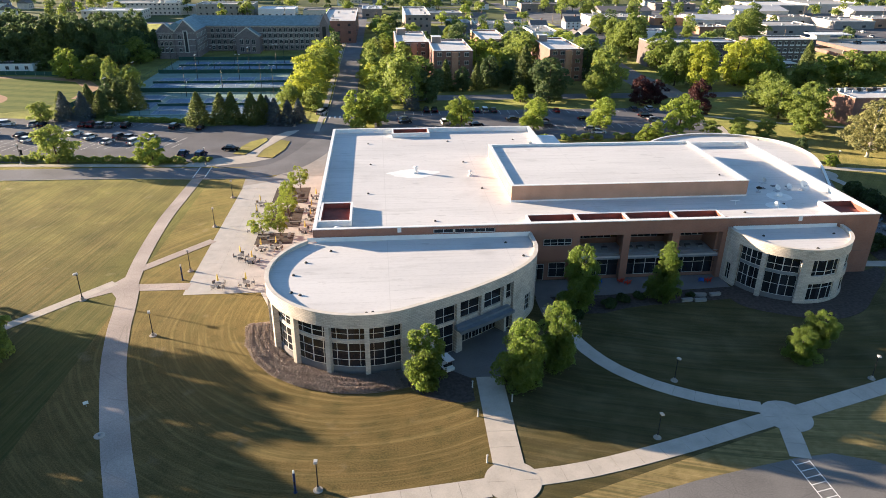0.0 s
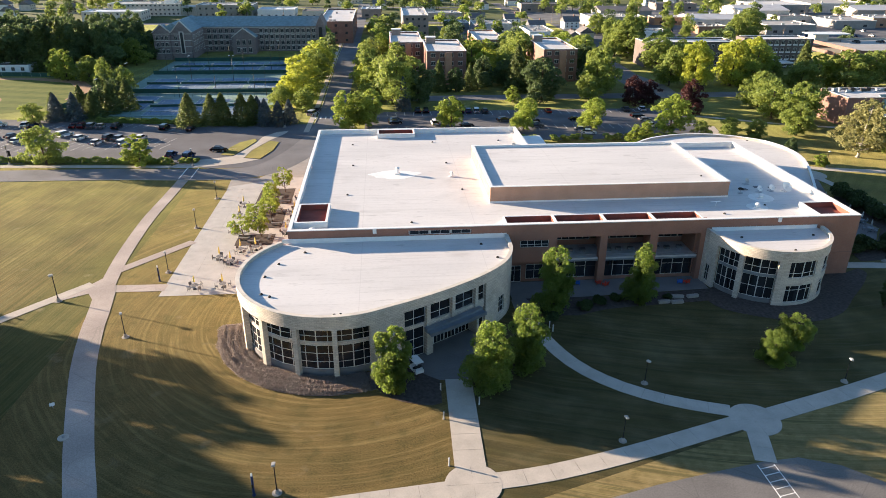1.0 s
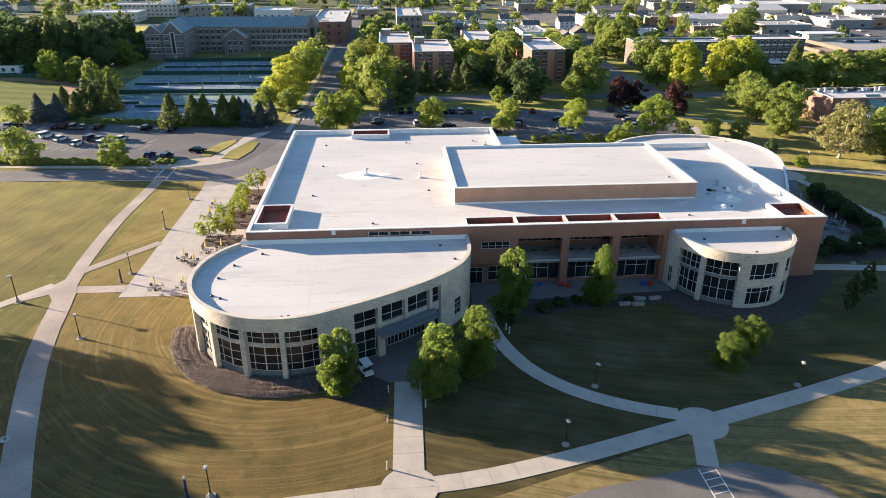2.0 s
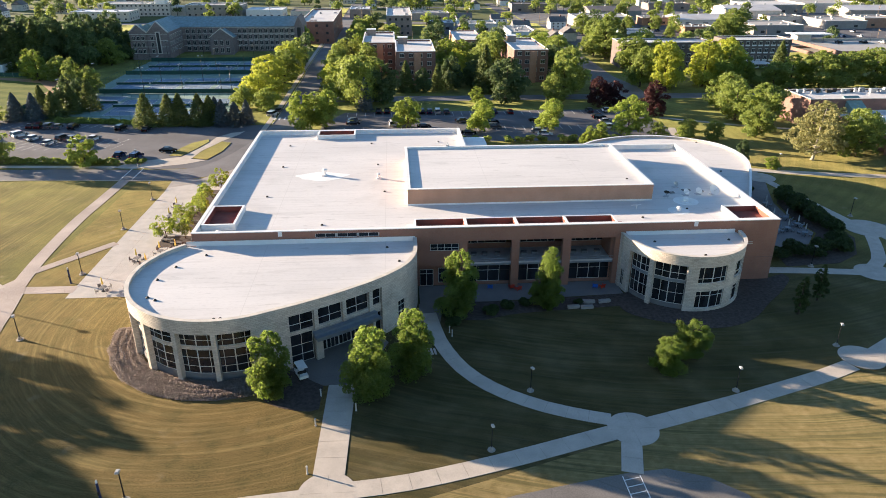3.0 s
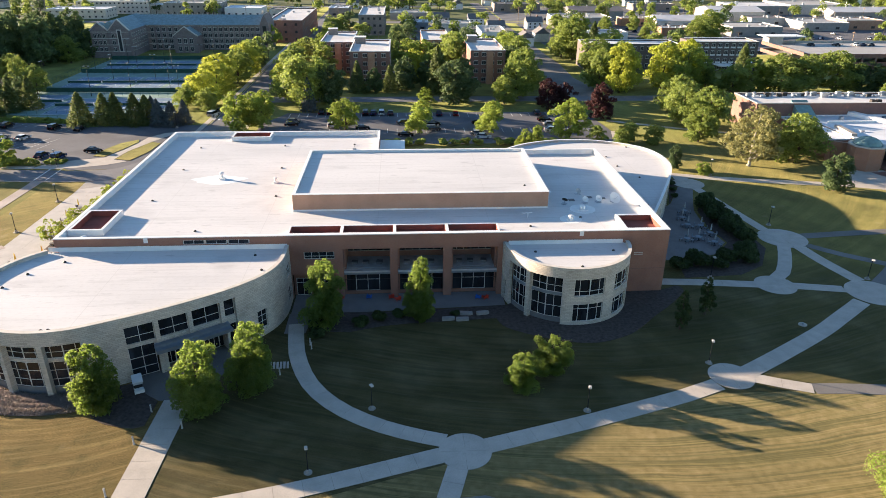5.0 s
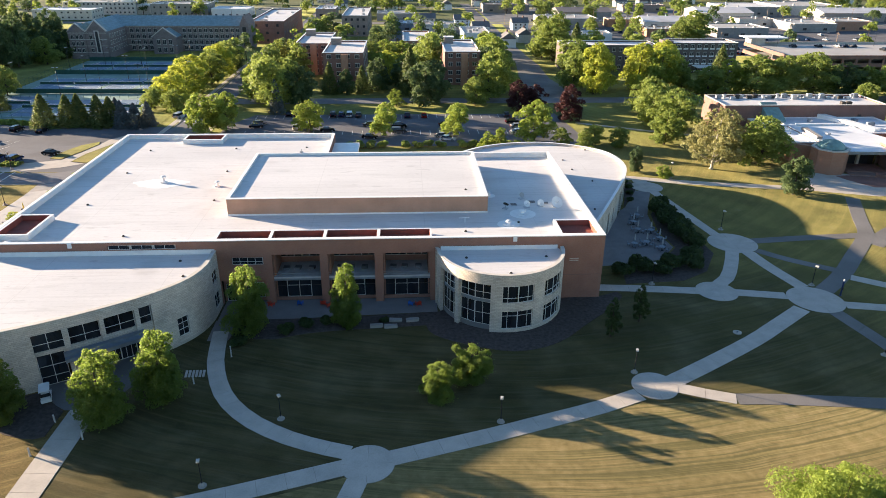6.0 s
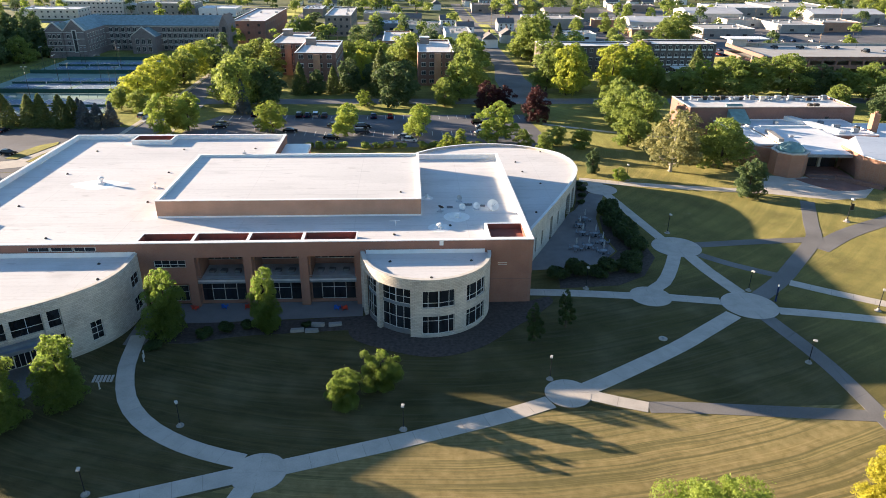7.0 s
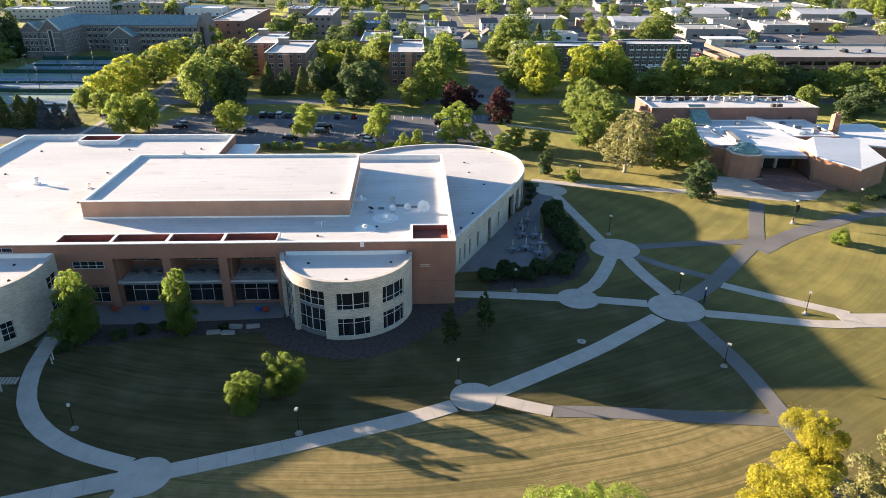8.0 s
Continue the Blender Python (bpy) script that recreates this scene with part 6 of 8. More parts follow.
def call_pole():
    t = thing("emergency_pole", "slim blue emergency call pole", "call pole", group="call poles on campus")
    part("shaft", G().lathe([(0.22, 0), (0.22, 0.05), (0.13, 0.06), (0.13, 2.5), (0.10, 2.55)], 12), CALL_BLUE, t)
    part("beacon", G().lathe([(0.09, 2.55), (0.1, 2.6), (0.1, 2.85), (0.04, 2.93)], 12), WHITE, t)
    part("call_box", G().box(-0.09, 0.09, -0.19, -0.12, 1.1, 1.5), BLACK, t)
    return t


for x, y in ((-10.4, 54.9), (-33.9, 104.8), (121.5, 97.9)):
    place("call", call_pole, pose(x, y, 0))


def bollard():
    t = thing("bollard_light", "low pale bollard light beside the walk", "bollard", group="bollards along the entrance walk")
    part("post", G().lathe([(0.13, 0), (0.13, 0.04), (0.09, 0.05), (0.09, 0.85)], 12), LAMP_WHITE, t)
    part("cap", G().lathe([(0.05, 0.85), (0.05, 0.95), (0.12, 0.97), (0.11, 1.05), (0.03, 1.08)], 12), LAMP_WHITE, t)
    return t


for x, y in ((10.1, 71.2), (10.0, 65.5), (9.9, 57.6), (27.3, 85.2), (27.6, 84.2), (14.6, 68.0), (15.6, 74.8), (24.2, 78.2)):
    place("bollard", bollard, pose(x, y, 0))


def umbrella_table(canvas, seats, label, seat_m):
    t = thing("cafe_table", label, "table", group="tables on the terraces")
    part("tabletop", G().lathe([(0.56, 0.70), (0.60, 0.72), (0.60, 0.75), (0.56, 0.77)], 20), seat_m, t)
    part("pedestal", G().lathe([(0.36, 0), (0.36, 0.04), (0.06, 0.08), (0.06, 0.70)], 12), BLACK, t)
    part("umbrella_pole", G().tube((0, 0, 0.76), (0, 0, 2.5), 0.025, 0.025, 8), STEEL, t)
    part("folded_canopy", G().lathe([(0.10, 1.25), (0.17, 1.35), (0.14, 1.8), (0.08, 2.35), (0.02, 2.55)], 10), canvas, t, "folded canvas umbrella")
    for k in range(seats):
        a = 2 * math.pi * k / seats + 0.4
        c, s = math.cos(a), math.sin(a)
        g = G()
        m = Matrix.Translation((c * 1.05, s * 1.05, 0)) @ Matrix.Rotation(a, 4, "Z")
        for x0, x1, y0, y1, z0, z1 in ((-0.26, 0.24, -0.26, 0.26, 0.42, 0.47), (0.20, 0.26, -0.26, 0.26, 0.47, 0.92)):
            g.add([tuple(m @ Vector((x, y, z))) for z in (z0, z1) for x, y in ((x0, y0), (x1, y0), (x1, y1), (x0, y1))], [(3, 2, 1, 0), (4, 5, 6, 7), (0, 1, 5, 4), (1, 2, 6, 5), (2, 3, 7, 6), (3, 0, 4, 7)])
        seat = part("seat", g, seat_m, t)
        for lx, ly in ((-0.2, -0.2), (0.2, -0.2), (0.2, 0.2), (-0.2, 0.2)):
            p = m @ Vector((lx, ly, 0))
            part("leg", G().tube(p, (p.x, p.y, 0.42), 0.02, 0.02, 6), BLACK, seat)
    return t


for x, y in ((-27.4, 101.5), (-23.0, 101.8), (-23.4, 110.4), (-25.7, 112.5), (-22.6, 115.5), (-20.0, 116.2), (-26.1, 138.8), (-25.9, 132.8), (-25.3, 124.6), (-14.9, 130.0), (-15.4, 123.3), (-14.7, 142.1), (-15.1, 135.1)):
    place("cafe", lambda: umbrella_table(YELLOW, 4, "dark cafe table with a folded yellow umbrella", STONE_DARK), pose(x, y, 0.03, 0, 0, random.uniform(0, 90)))
for x, y in ((96.8, 125.0), (99.2, 124.4), (97.2, 128.9), (99.0, 132.4), (96.5, 118.8), (99.6, 120.7), (94.0, 118.2), (98.6, 116.4)):
    place("cafe_blue", lambda: umbrella_table(LAMP_WHITE, 4, "blue grey cafe table with a folded pale umbrella", CANOPY), pose(x, y, 0.02, 0, 0, random.uniform(0, 90)))


def bench():
    t = thing("bench", "backless dark grey stone plaza bench", "bench", group="benches on the plaza")
    part("seat", G().box(-1.1, 1.1, -0.28, 0.28, 0.40, 0.50), STONE_DARK, t)
    for x in (-0.8, 0.8):
        part("leg", G().box(x - 0.14, x + 0.14, -0.24, 0.24, 0, 0.40), STONE_DARK, t)
    return t


for x, y, turn in ((-19.0, 142.6, 90), (-17.8, 140.6, 0), (-18.8, 136.3, 0), (-17.9, 134.6, 0), (-19.8, 130.2, 0), (-17.9, 128.2, 0), (-23.0, 121.2, 0), (-21.0, 119.6, 0), (-18.3, 121.6, 90), (-20.1, 145.6, 90), (-21.5, 134.6, 90)):
    place("bench", bench, pose(x, y, 0.03, 0, 0, turn))


def stone_bench():
    t = thing("stone_bench", "low rough limestone seat block", "bench", group="stone seats by the patio")
    g = G().prism([(-0.95, -0.3), (-0.6, -0.36), (0.7, -0.33), (1.0, -0.2), (0.95, 0.28), (-0.9, 0.33)], 0, 0.42)
    part("block", g, CONCRETE_OLD, t)
    return t


for x, y, turn in ((47.0, 91.2, 5), (49.8, 92.7, -4), (52.3, 92.7, 8), (49.1, 91.0, 2)):
    place("stone_bench", stone_bench, pose(x, y, 0.04, 0, 0, turn))


def lounge_chair(m):
    t = thing("lounge_chair", "bright plastic lounge chair on the patio", "chair", group="plastic chairs on the patio")
    g = G().add([(-.32, -.35, .36), (.32, -.35, .36), (.32, .30, .26), (-.32, .30, .26), (-.32, -.35, .31), (.32, -.35, .31), (.32, .30, .21), (-.32, .30, .21)], [(0, 1, 2, 3), (7, 6, 5, 4), (0, 4, 5, 1), (1, 5, 6, 2), (2, 6, 7, 3), (3, 7, 4, 0)])
    part("seat", g, m, t)
    part("backrest", G().add([(-.32, .28, .24), (.32, .28, .24), (.26, .62, 1.0), (-.26, .62, 1.0), (-.32, .33, .22), (.32, .33, .22), (.26, .67, .98), (-.26, .67, .98)], [(0, 1, 2, 3), (7, 6, 5, 4), (0, 4, 5, 1), (1, 5, 6, 2), (2, 6, 7, 3), (3, 7, 4, 0)]), m, t)
    for x in (-.36, .36):
        part("armrest", G().box(x - .06, x + .06, -.38, .34, .52, .56), m, t)
        for y in (-.3, .3):
            part("leg", G().box(x - .03, x + .03, y - .04, y + .04, 0, .53), m, t)
    return t


for x, y, m, key, turn in ((35.0, 98.4, PLASTIC_BLUE, "b", 170), (38.5, 98.3, PLASTIC_RED, "r", 190), (52.2, 97.6, PLASTIC_BLUE, "b", 160), (53.3, 97.5, PLASTIC_RED, "r", 200), (30.6, 98.2, PLASTIC_RED, "r", 150), (39.5, 97.6, PLASTIC_RED, "r", 210)):
    place("lounge" + key, lambda: tagged(lounge_chair(m), "bright blue plastic lounge chair on the patio" if key == "b" else "bright red plastic lounge chair on the patio"), pose(x, y, 0.02, 0, 0, turn))

for k in range(6):
    tagged(part("stepping_stone", G().prism([(22.6 + 0.45 * k, 79.6), (22.9 + 0.45 * k, 79.6), (22.7 + 0.45 * k, 81.1), (22.4 + 0.45 * k, 81.1)], -0.03, 0.09), CONCRETE), "pale stepping stone in the mulch", "stepping stone", "stepping stones by the wing")


def golf_cart():
    t = thing("golf_cart", "white golf cart with a pale roof", "golf cart", pose(7.2, 75.6, 0.02, 0, 0, 115))
    prof = [(-1.15, 0.30), (-1.2, 0.75), (-0.55, 0.82), (-0.5, 0.42), (0.55, 0.40), (0.75, 0.85), (1.1, 0.80), (1.25, 0.35)]
    g = G()
    n = len(prof)
    g.add([(x, s * 0.58, z) for s in (-1, 1) for x, z in prof], [tuple(range(n)), tuple(range(2 * n - 1, n - 1, -1))] + [(i, i + n, (i + 1) % n + n, (i + 1) % n) for i in range(n)])
    part("body", g, WHITE, t)
    part("roof", G().prism([(-1.1, -0.6), (0.85, -0.6), (0.95, -0.45), (0.95, 0.45), (0.85, 0.6), (-1.1, 0.6)], 1.82, 1.90), WHITE, t)
    for y in (-0.55, 0.55):
        for x0, x1 in ((-1.0, -0.95), (0.75, 0.55)):
            part("roof_post", G().tube((x0, y, 0.75), (x1, y, 1.84), 0.022, 0.022, 6), BLACK, t)
    part("seat", G().box(-0.55, -0.05, -0.52, 0.52, 0.66, 0.80).box(-0.62, -0.5, -0.52, 0.52, 0.80, 1.2), RUBBER, t, "dark padded seat")
    part("windscreen", G().add([(0.72, -0.5, 0.86), (0.72, 0.5, 0.86), (0.58, 0.5, 1.78), (0.58, -0.5, 1.78)], [(0, 1, 2, 3)]), GLASS, t)
    for x in (-0.8, 0.82):
        for y in (-0.5, 0.5):
            w = part("wheel", G().tube((x, y - 0.09, 0.23), (x, y + 0.09, 0.23), 0.23, 0.23, 14), RUBBER, t)
            part("rim", G().tube((x, y - 0.095, 0.23), (x, y + 0.095, 0.23), 0.11, 0.11, 10), STEEL, w)


golf_cart()

# ---- cars ----
CAR_PAINT = {
    "white": plain("white car paint", (0.85, 0.85, 0.84), 0.25, 0, 0.03, spec=0.5), "black": plain("black car paint", (0.015, 0.015, 0.018), 0.22, 0, 0.03, spec=0.5),
    "silver": plain("silver car paint", (0.42, 0.43, 0.45), 0.3, 0.6, 0.03, spec=0.5), "grey": plain("grey car paint", (0.10, 0.105, 0.115), 0.28, 0.4, 0.03, spec=0.5),
    "maroon": plain("maroon car paint", (0.14, 0.018, 0.02), 0.25, 0.1, 0.03, spec=0.5), "blue": plain("blue car paint", (0.03, 0.055, 0.14), 0.25, 0.2, 0.03, spec=0.5),
    "red": plain("red car paint", (0.42, 0.03, 0.02), 0.25, 0, 0.03, spec=0.5)}
TAIL = plain("tail lamp red", (0.35, 0.01, 0.01), 0.3)
HEAD = plain("head lamp clear", (0.6, 0.6, 0.6), 0.15, 0.2)


def car(colour, tall, far=False):
    """A car headed along +x: shaped body, glasshouse, bumpers, wheels and lamps."""
    kind_ = "sport utility car" if tall else "saloon car"
    t = thing("parked_car", f"{colour} {kind_} parked on asphalt", "car", group="parked cars")
    hb, ht, L, W = (0.98, 1.70, 2.3, 0.93) if tall else (0.86, 1.42, 2.3, 0.88)
    side = [(-L, 0.38), (-L + 0.02, hb * 0.86), (-L + 0.14, hb), (0.55, hb), (1.2, hb * 0.96), (L - 0.25, hb * 0.80), (L - 0.04, hb * 0.62), (L, 0.36), (L - 0.3, 0.22), (-L + 0.25, 0.24)]
    n = len(side)
    g = G()
    rows = [(-W * 0.93, 0.985), (-W, 0.97), (W, 0.97), (W * 0.93, 0.985)]
    pts = []
    for y, s in rows:
        pts += [(x * s, y, z if abs(y) < W else 0.05 + z * 0.95) for x, z in side]
    faces = [tuple(range(n - 1, -1, -1)), tuple(range(3 * n, 4 * n))]
    for k in range(3):
        faces += [(k * n + i, k * n + (i + 1) % n, (k + 1) * n + (i + 1) % n, (k + 1) * n + i) for i in range(n)]
    g.add(pts, faces)
    part("body", g, CAR_PAINT[colour], t, "", True)
    back, front = (-L + 0.12, 1.15) if tall else (-L + 0.55, 1.12)
    rb, rf = (-L + 0.42, 0.30) if tall else (-0.95, 0.25)
    a, b = W * 0.94, W * 0.76
    low = [(back, -a, hb), (front, -a, hb), (front, a, hb), (back, a, hb)]
    top = [(rb, -b, ht - 0.06), (rf, -b, ht - 0.06), (rf, b, ht - 0.06), (rb, b, ht - 0.06)]
    part("cabin_glass", G().add(low + top, [(0, 1, 5, 4), (1, 2, 6, 5), (2, 3, 7, 6), (3, 0, 4, 7), (4, 5, 6, 7)]), GLASS, t, "dark car windows")
    part("roof", G().prism([(rb - 0.16, -b - 0.05), (rf + 0.12, -b - 0.05), (rf + 0.18, 0), (rf + 0.12, b + 0.05), (rb - 0.16, b + 0.05)], ht - 0.06, ht), CAR_PAINT[colour], t)
    for x in (-1.38, 1.36):
        for y in (-W + 0.08, W - 0.08):
            w = part("wheel", G().tube((x, y - 0.11, 0.34), (x, y + 0.11, 0.34), 0.34, 0.34, 16), RUBBER, t)
            if not far:
                part("rim", G().tube((x, y - 0.118, 0.34), (x, y + 0.118, 0.34), 0.21, 0.21, 10), STEEL, w)
    for y in () if far else (-W + 0.22, W - 0.22):
        part("headlight", G().box(L - 0.22, L - 0.02, y - 0.16, y + 0.16, hb * 0.62, hb * 0.76), HEAD, t)
        part("taillight", G().box(-L - 0.0, -L + 0.12, y - 0.14, y + 0.14, hb * 0.72, hb * 0.92), TAIL, t)
    return t


def park(colour, tall, x, y, turn):
    s = random.uniform(0.97, 1.05)
    place(("car", colour, tall), lambda: car(colour, tall), pose(x, y, 0.02, 0, 0, turn) @ Matrix.Diagonal((s, s, s, 1)))


for c, tall, x, y, turn in (
        ("white", 1, -111.6, 213, 20), ("white", 0, -103.5, 212.5, 92), ("black", 0, -100.7, 211.5, 88), ("maroon", 0, -88.6, 210, 92), ("maroon", 1, -86.0, 209.8, 88), ("silver", 1, -83.3, 209.4, 90), ("silver", 0, -80.5, 209.2, 92), ("black", 1, -75.6, 208.4, 85), ("black", 1, -61.1, 206.4, 80), ("black", 0, -53.2, 204.6, 85),
        ("grey", 0, -101.3, 199.5, 65), ("white", 0, -97.6, 194.2, 70), ("maroon", 0, -95.8, 198.0, 75), ("white", 1, -87.2, 200, 60), ("white", 0, -81.6, 196, 68), ("white", 0, -75.2, 191, 72), ("grey", 1, -73.4, 195.8, 70), ("silver", 0, -70.4, 195.0, 72), ("white", 1, -67.6, 190.2, 66), ("white", 0, -64.6, 195.0, 75), ("blue", 0, -51.6, 177.8, 85), ("blue", 1, -46.8, 176.4, 80), ("black", 0, -40.2, 181.6, -8),
        ("white", 1, -18.9, 221.5, 70), ("grey", 0, -17.9, 226.8, 82), ("white", 0, -120, 214.5, 90), ("silver", 0, -117.2, 214.5, 90), ("blue", 0, -110, 200.5, 70), ("black", 1, -126, 215.5, 90), ("grey", 0, -132, 216, 90), ("white", 0, -124, 203, 72), ("silver", 1, -130, 196, 72),
        ("silver", 0, 7.6, 211.6, 12), ("black", 0, 7.4, 208.2, 8), ("black", 1, 29.0, 222, 92), ("blue", 0, 31.6, 222, 88), ("white", 1, 34.2, 222, 90), ("grey", 0, 37.0, 221.6, 92), ("white", 1, 19.4, 206.6, 95), ("black", 0, 29.0, 203.4, 5), ("grey", 0, 41.4, 209.4, 8), ("black", 0, 41.8, 195.2, -10), ("black", 1, 50.0, 207.4, 6), ("grey", 1, 50.0, 201.6, 4), ("blue", 0, 52.6, 220.6, 90), ("red", 0, 57.9, 220.4, 90), ("black", 0, 64.2, 209.0, 5), ("silver", 0, 62.6, 196.0, -15), ("white", 0, 63.8, 192.8, -10), ("black", 1, 85.2, 211.6, 6), ("silver", 0, 85.8, 206.4, 4), ("white", 0, 85.0, 199.4, 5), ("black", 1, 17.7, 223, 90), ("black", 1, 15.0, 223, 90), ("grey", 0, 84.5, 221.2, 90), ("white", 0, 90.0, 221.2, 90)):
    park(c, bool(tall), x, y, turn)


# ---- tennis courts and ball field ----
sheet("court_surround", [(-92, 227), (-60, 217.5), (-34, 214.5), (-34, 332), (-92, 332)], 0.022, COURT_GREEN, "green hard court surround", "tennis court")
for y0 in (224.5, 264.5, 303.5):
    for k in range(4):
        xa = -86.5 + 12.9 * k
        if xa < -80 and y0 < 230:
            y0_ = y0 + 6
        else:
            y0_ = y0
        c = structure("tennis_court", G().box(xa, xa + 10.97, y0_, y0_ + 23.8, 0, 0.03), COURT_BLUE, "blue tennis court with white lines", "tennis court")
        g = G()
        for x0, x1, ya, yb in ((0, 10.97, 0, 0.09), (0, 10.97, 23.7, 23.8), (0, 0.09, 0, 23.8), (10.88, 10.97, 0, 23.8), (1.37, 1.45, 0, 23.8), (9.5, 9.58, 0, 23.8), (1.37, 9.58, 5.5, 5.58), (1.37, 9.58, 18.2, 18.28), (5.45, 5.53, 5.5, 18.28)):
            g.box(xa + x0, xa + x1, y0_ + ya, y0_ + yb, 0.03, 0.036)
        part("court_lines", g, PAINT_WHITE, c)
        net = thing("tennis_net", "dark tennis net between two posts", "tennis net", pose(xa, y0_ + 11.9, 0.02), "nets on the courts")
        part("mesh_panel", G().box(-0.6, 11.6, -0.02, 0.02, 0.08, 0.92), SCREEN, net)
        part("tape", G().box(-0.6, 11.6, -0.03, 0.03, 0.92, 1.0), PAINT_WHITE, net)
        for x in (-0.7, 11.6):
            part("post", G().box(x, x + 0.1, -0.05, 0.05, 0, 1.06), BLACK, net)


def court_fence(p, q, h=2.05, screen=True):
    t = thing("court_fence", "tall court fence hung with green windscreen" if screen else "tall green chain link court fence", "fence", group="fences round the courts")
    line = along([p, q], 3.2)
    for a, b in zip(line, line[1:]):
        if screen:
            part("windscreen", G().bar(a, b, 0.04, 0.1, h - 0.35), SCREEN, t)
        else:
            part("mid_rail", G().bar(a, b, 0.04, 1.1, 1.15), SCREEN, t)
    for x, y in line:
        part("post", G().tube((x, y, 0), (x, y, h), 0.04, 0.04, 6), SCREEN, t)
    part("top_rail", G().bar(p, q, 0.05, h - 0.05, h), SCREEN, t)


for p, q in (((-89, 259.4), (-36, 258.0)), ((-91, 298.0), (-36, 297.0)), ((-91, 331.5), (-34.5, 331.5)), ((-35.5, 258.5), (-35.5, 331))):
    court_fence(p, q)
for p, q in (((-89, 252.6), (-36, 251.0)), ((-35.5, 216), (-35.5, 250.5)), ((-91, 260), (-91, 331)), ((-84, 219.4), (-56, 217.4)), ((-56, 217.4), (-35.5, 215.6))):
    court_fence(p, q, 2.7, False)


def court_light():
    t = thing("court_light", "tall court floodlight with twin heads", "floodlight", group="floodlights over the courts")
    part("pole", G().lathe([(0.11, 0), (0.08, 4), (0.05, 10.4)], 8), FRAME_DARK, t, "", True)
    part("crossbar", G().box(-1.0, 1.0, -0.05, 0.05, 10.3, 10.4), FRAME_DARK, t)
    for x in (-0.75, 0.75):
        part("lamp_head", G().box(x - 0.32, x + 0.32, -0.25, 0.25, 10.4, 10.55), STEEL, t)
    return t


for x, y in ((-88.7, 262.0), (-68.6, 251.8), (-85.6, 299.3), (-70.5, 278), (-68.1, 298.2), (-57.2, 258.7), (-54.5, 278), (-53.8, 297.6), (-43.2, 258.6), (-43.8, 305.6), (-42.1, 320), (-38, 252), (-88, 231), (-64, 320), (-80, 321)):
    place("court_light", court_light, pose(x, y, 0, 0, 0, random.choice((0, 90))))

sheet("ball_field", [(-300, 225), (-128, 226), (-110, 235), (-103, 250), (-104, 268), (-114, 284), (-135, 292), (-170, 295), (-300, 296)], 0.02, FIELD, "striped green ball field outfield", "sports field")
sheet("warning_track", [(-103, 249), (-103, 268), (-114, 285), (-135, 293.5), (-170, 297), (-300, 298), (-300, 294), (-170, 292.5), (-136, 289), (-118, 281.5), (-108, 266), (-107.5, 250)], 0.028, CLAY, "pale clay warning track", "sports field")
sheet("infield", [(-150 + 22 * math.cos(a), 246 + 17 * math.sin(a)) for a in (2 * math.pi * k / 30 for k in range(30))], 0.026, CLAY, "tan clay infield", "sports field")
out_line = along(curve([(-103.0, 226), (-101.2, 247), (-102.0, 268), (-113, 287), (-134, 295.5), (-170, 298.5), (-300, 300)], 8), 4.0)
of = thing("outfield_fence", "low green outfield fence", "fence")
for a, b in zip(out_line, out_line[1:]):
    part("panel", G().bar(a, b, 0.06, 0.05, 1.7), SCREEN, of)
    part("post", G().tube((*a, 0), (*a, 1.8), 0.05, 0.05, 6), STEEL, of)
sb = thing("scoreboard", "brown wooden scoreboard on white posts", "scoreboard")
part("board", G().box(-127.5, -119.5, 297.4, 297.8, 1.4, 4.0), WOOD, sb)
for x in (-127.8, -119.3):
    part("post", G().box(x, x + 0.5, 297.2, 298.0, 0, 4.6), WHITE, sb)


# ---- buildings round about ----
def far_windows(parent, axis, fixed, lo, hi, z_list, count, w, h, out, glass=GLASS_FAR, sill=None, bare=False):
    """Rows of window parts on one wall; axis is the way the wall runs."""
    pane = frame_ = None
    for z in z_list:
        for k in range(count):
            c = lo + (hi - lo) * (k + 0.5) / count
            if frame_ is None:
                f = G().box(-w / 2 - 0.12, w / 2 + 0.12, -0.06, 0.06, 0, 0.16).box(-w / 2 - 0.08, w / 2 + 0.08, -0.05, 0.05, h - 0.06, h + 0.16)
                f.box(-w / 2 - 0.08, -w / 2, -0.04, 0.04, 0.16, h - 0.06).box(w / 2, w / 2 + 0.08, -0.04, 0.04, 0.16, h - 0.06).box(-0.04, 0.04, -0.035, 0.035, 0.16, h - 0.06)
                frame_ = f.mesh("window", sill or CAP)
                pane = G().box(-w / 2, w / 2, -0.025, 0.025, 0.16, h - 0.06).mesh("pane", glass)
            ob = part("window", pane if bare else frame_, None, parent)
            ob.matrix_basis = pose(c, fixed + out * 0.05, z) if axis == "x" else pose(fixed + out * 0.05, c, z, 0, 0, 90)
            if not bare:
                part("pane", pane, None, ob)


FOOTPRINTS = []


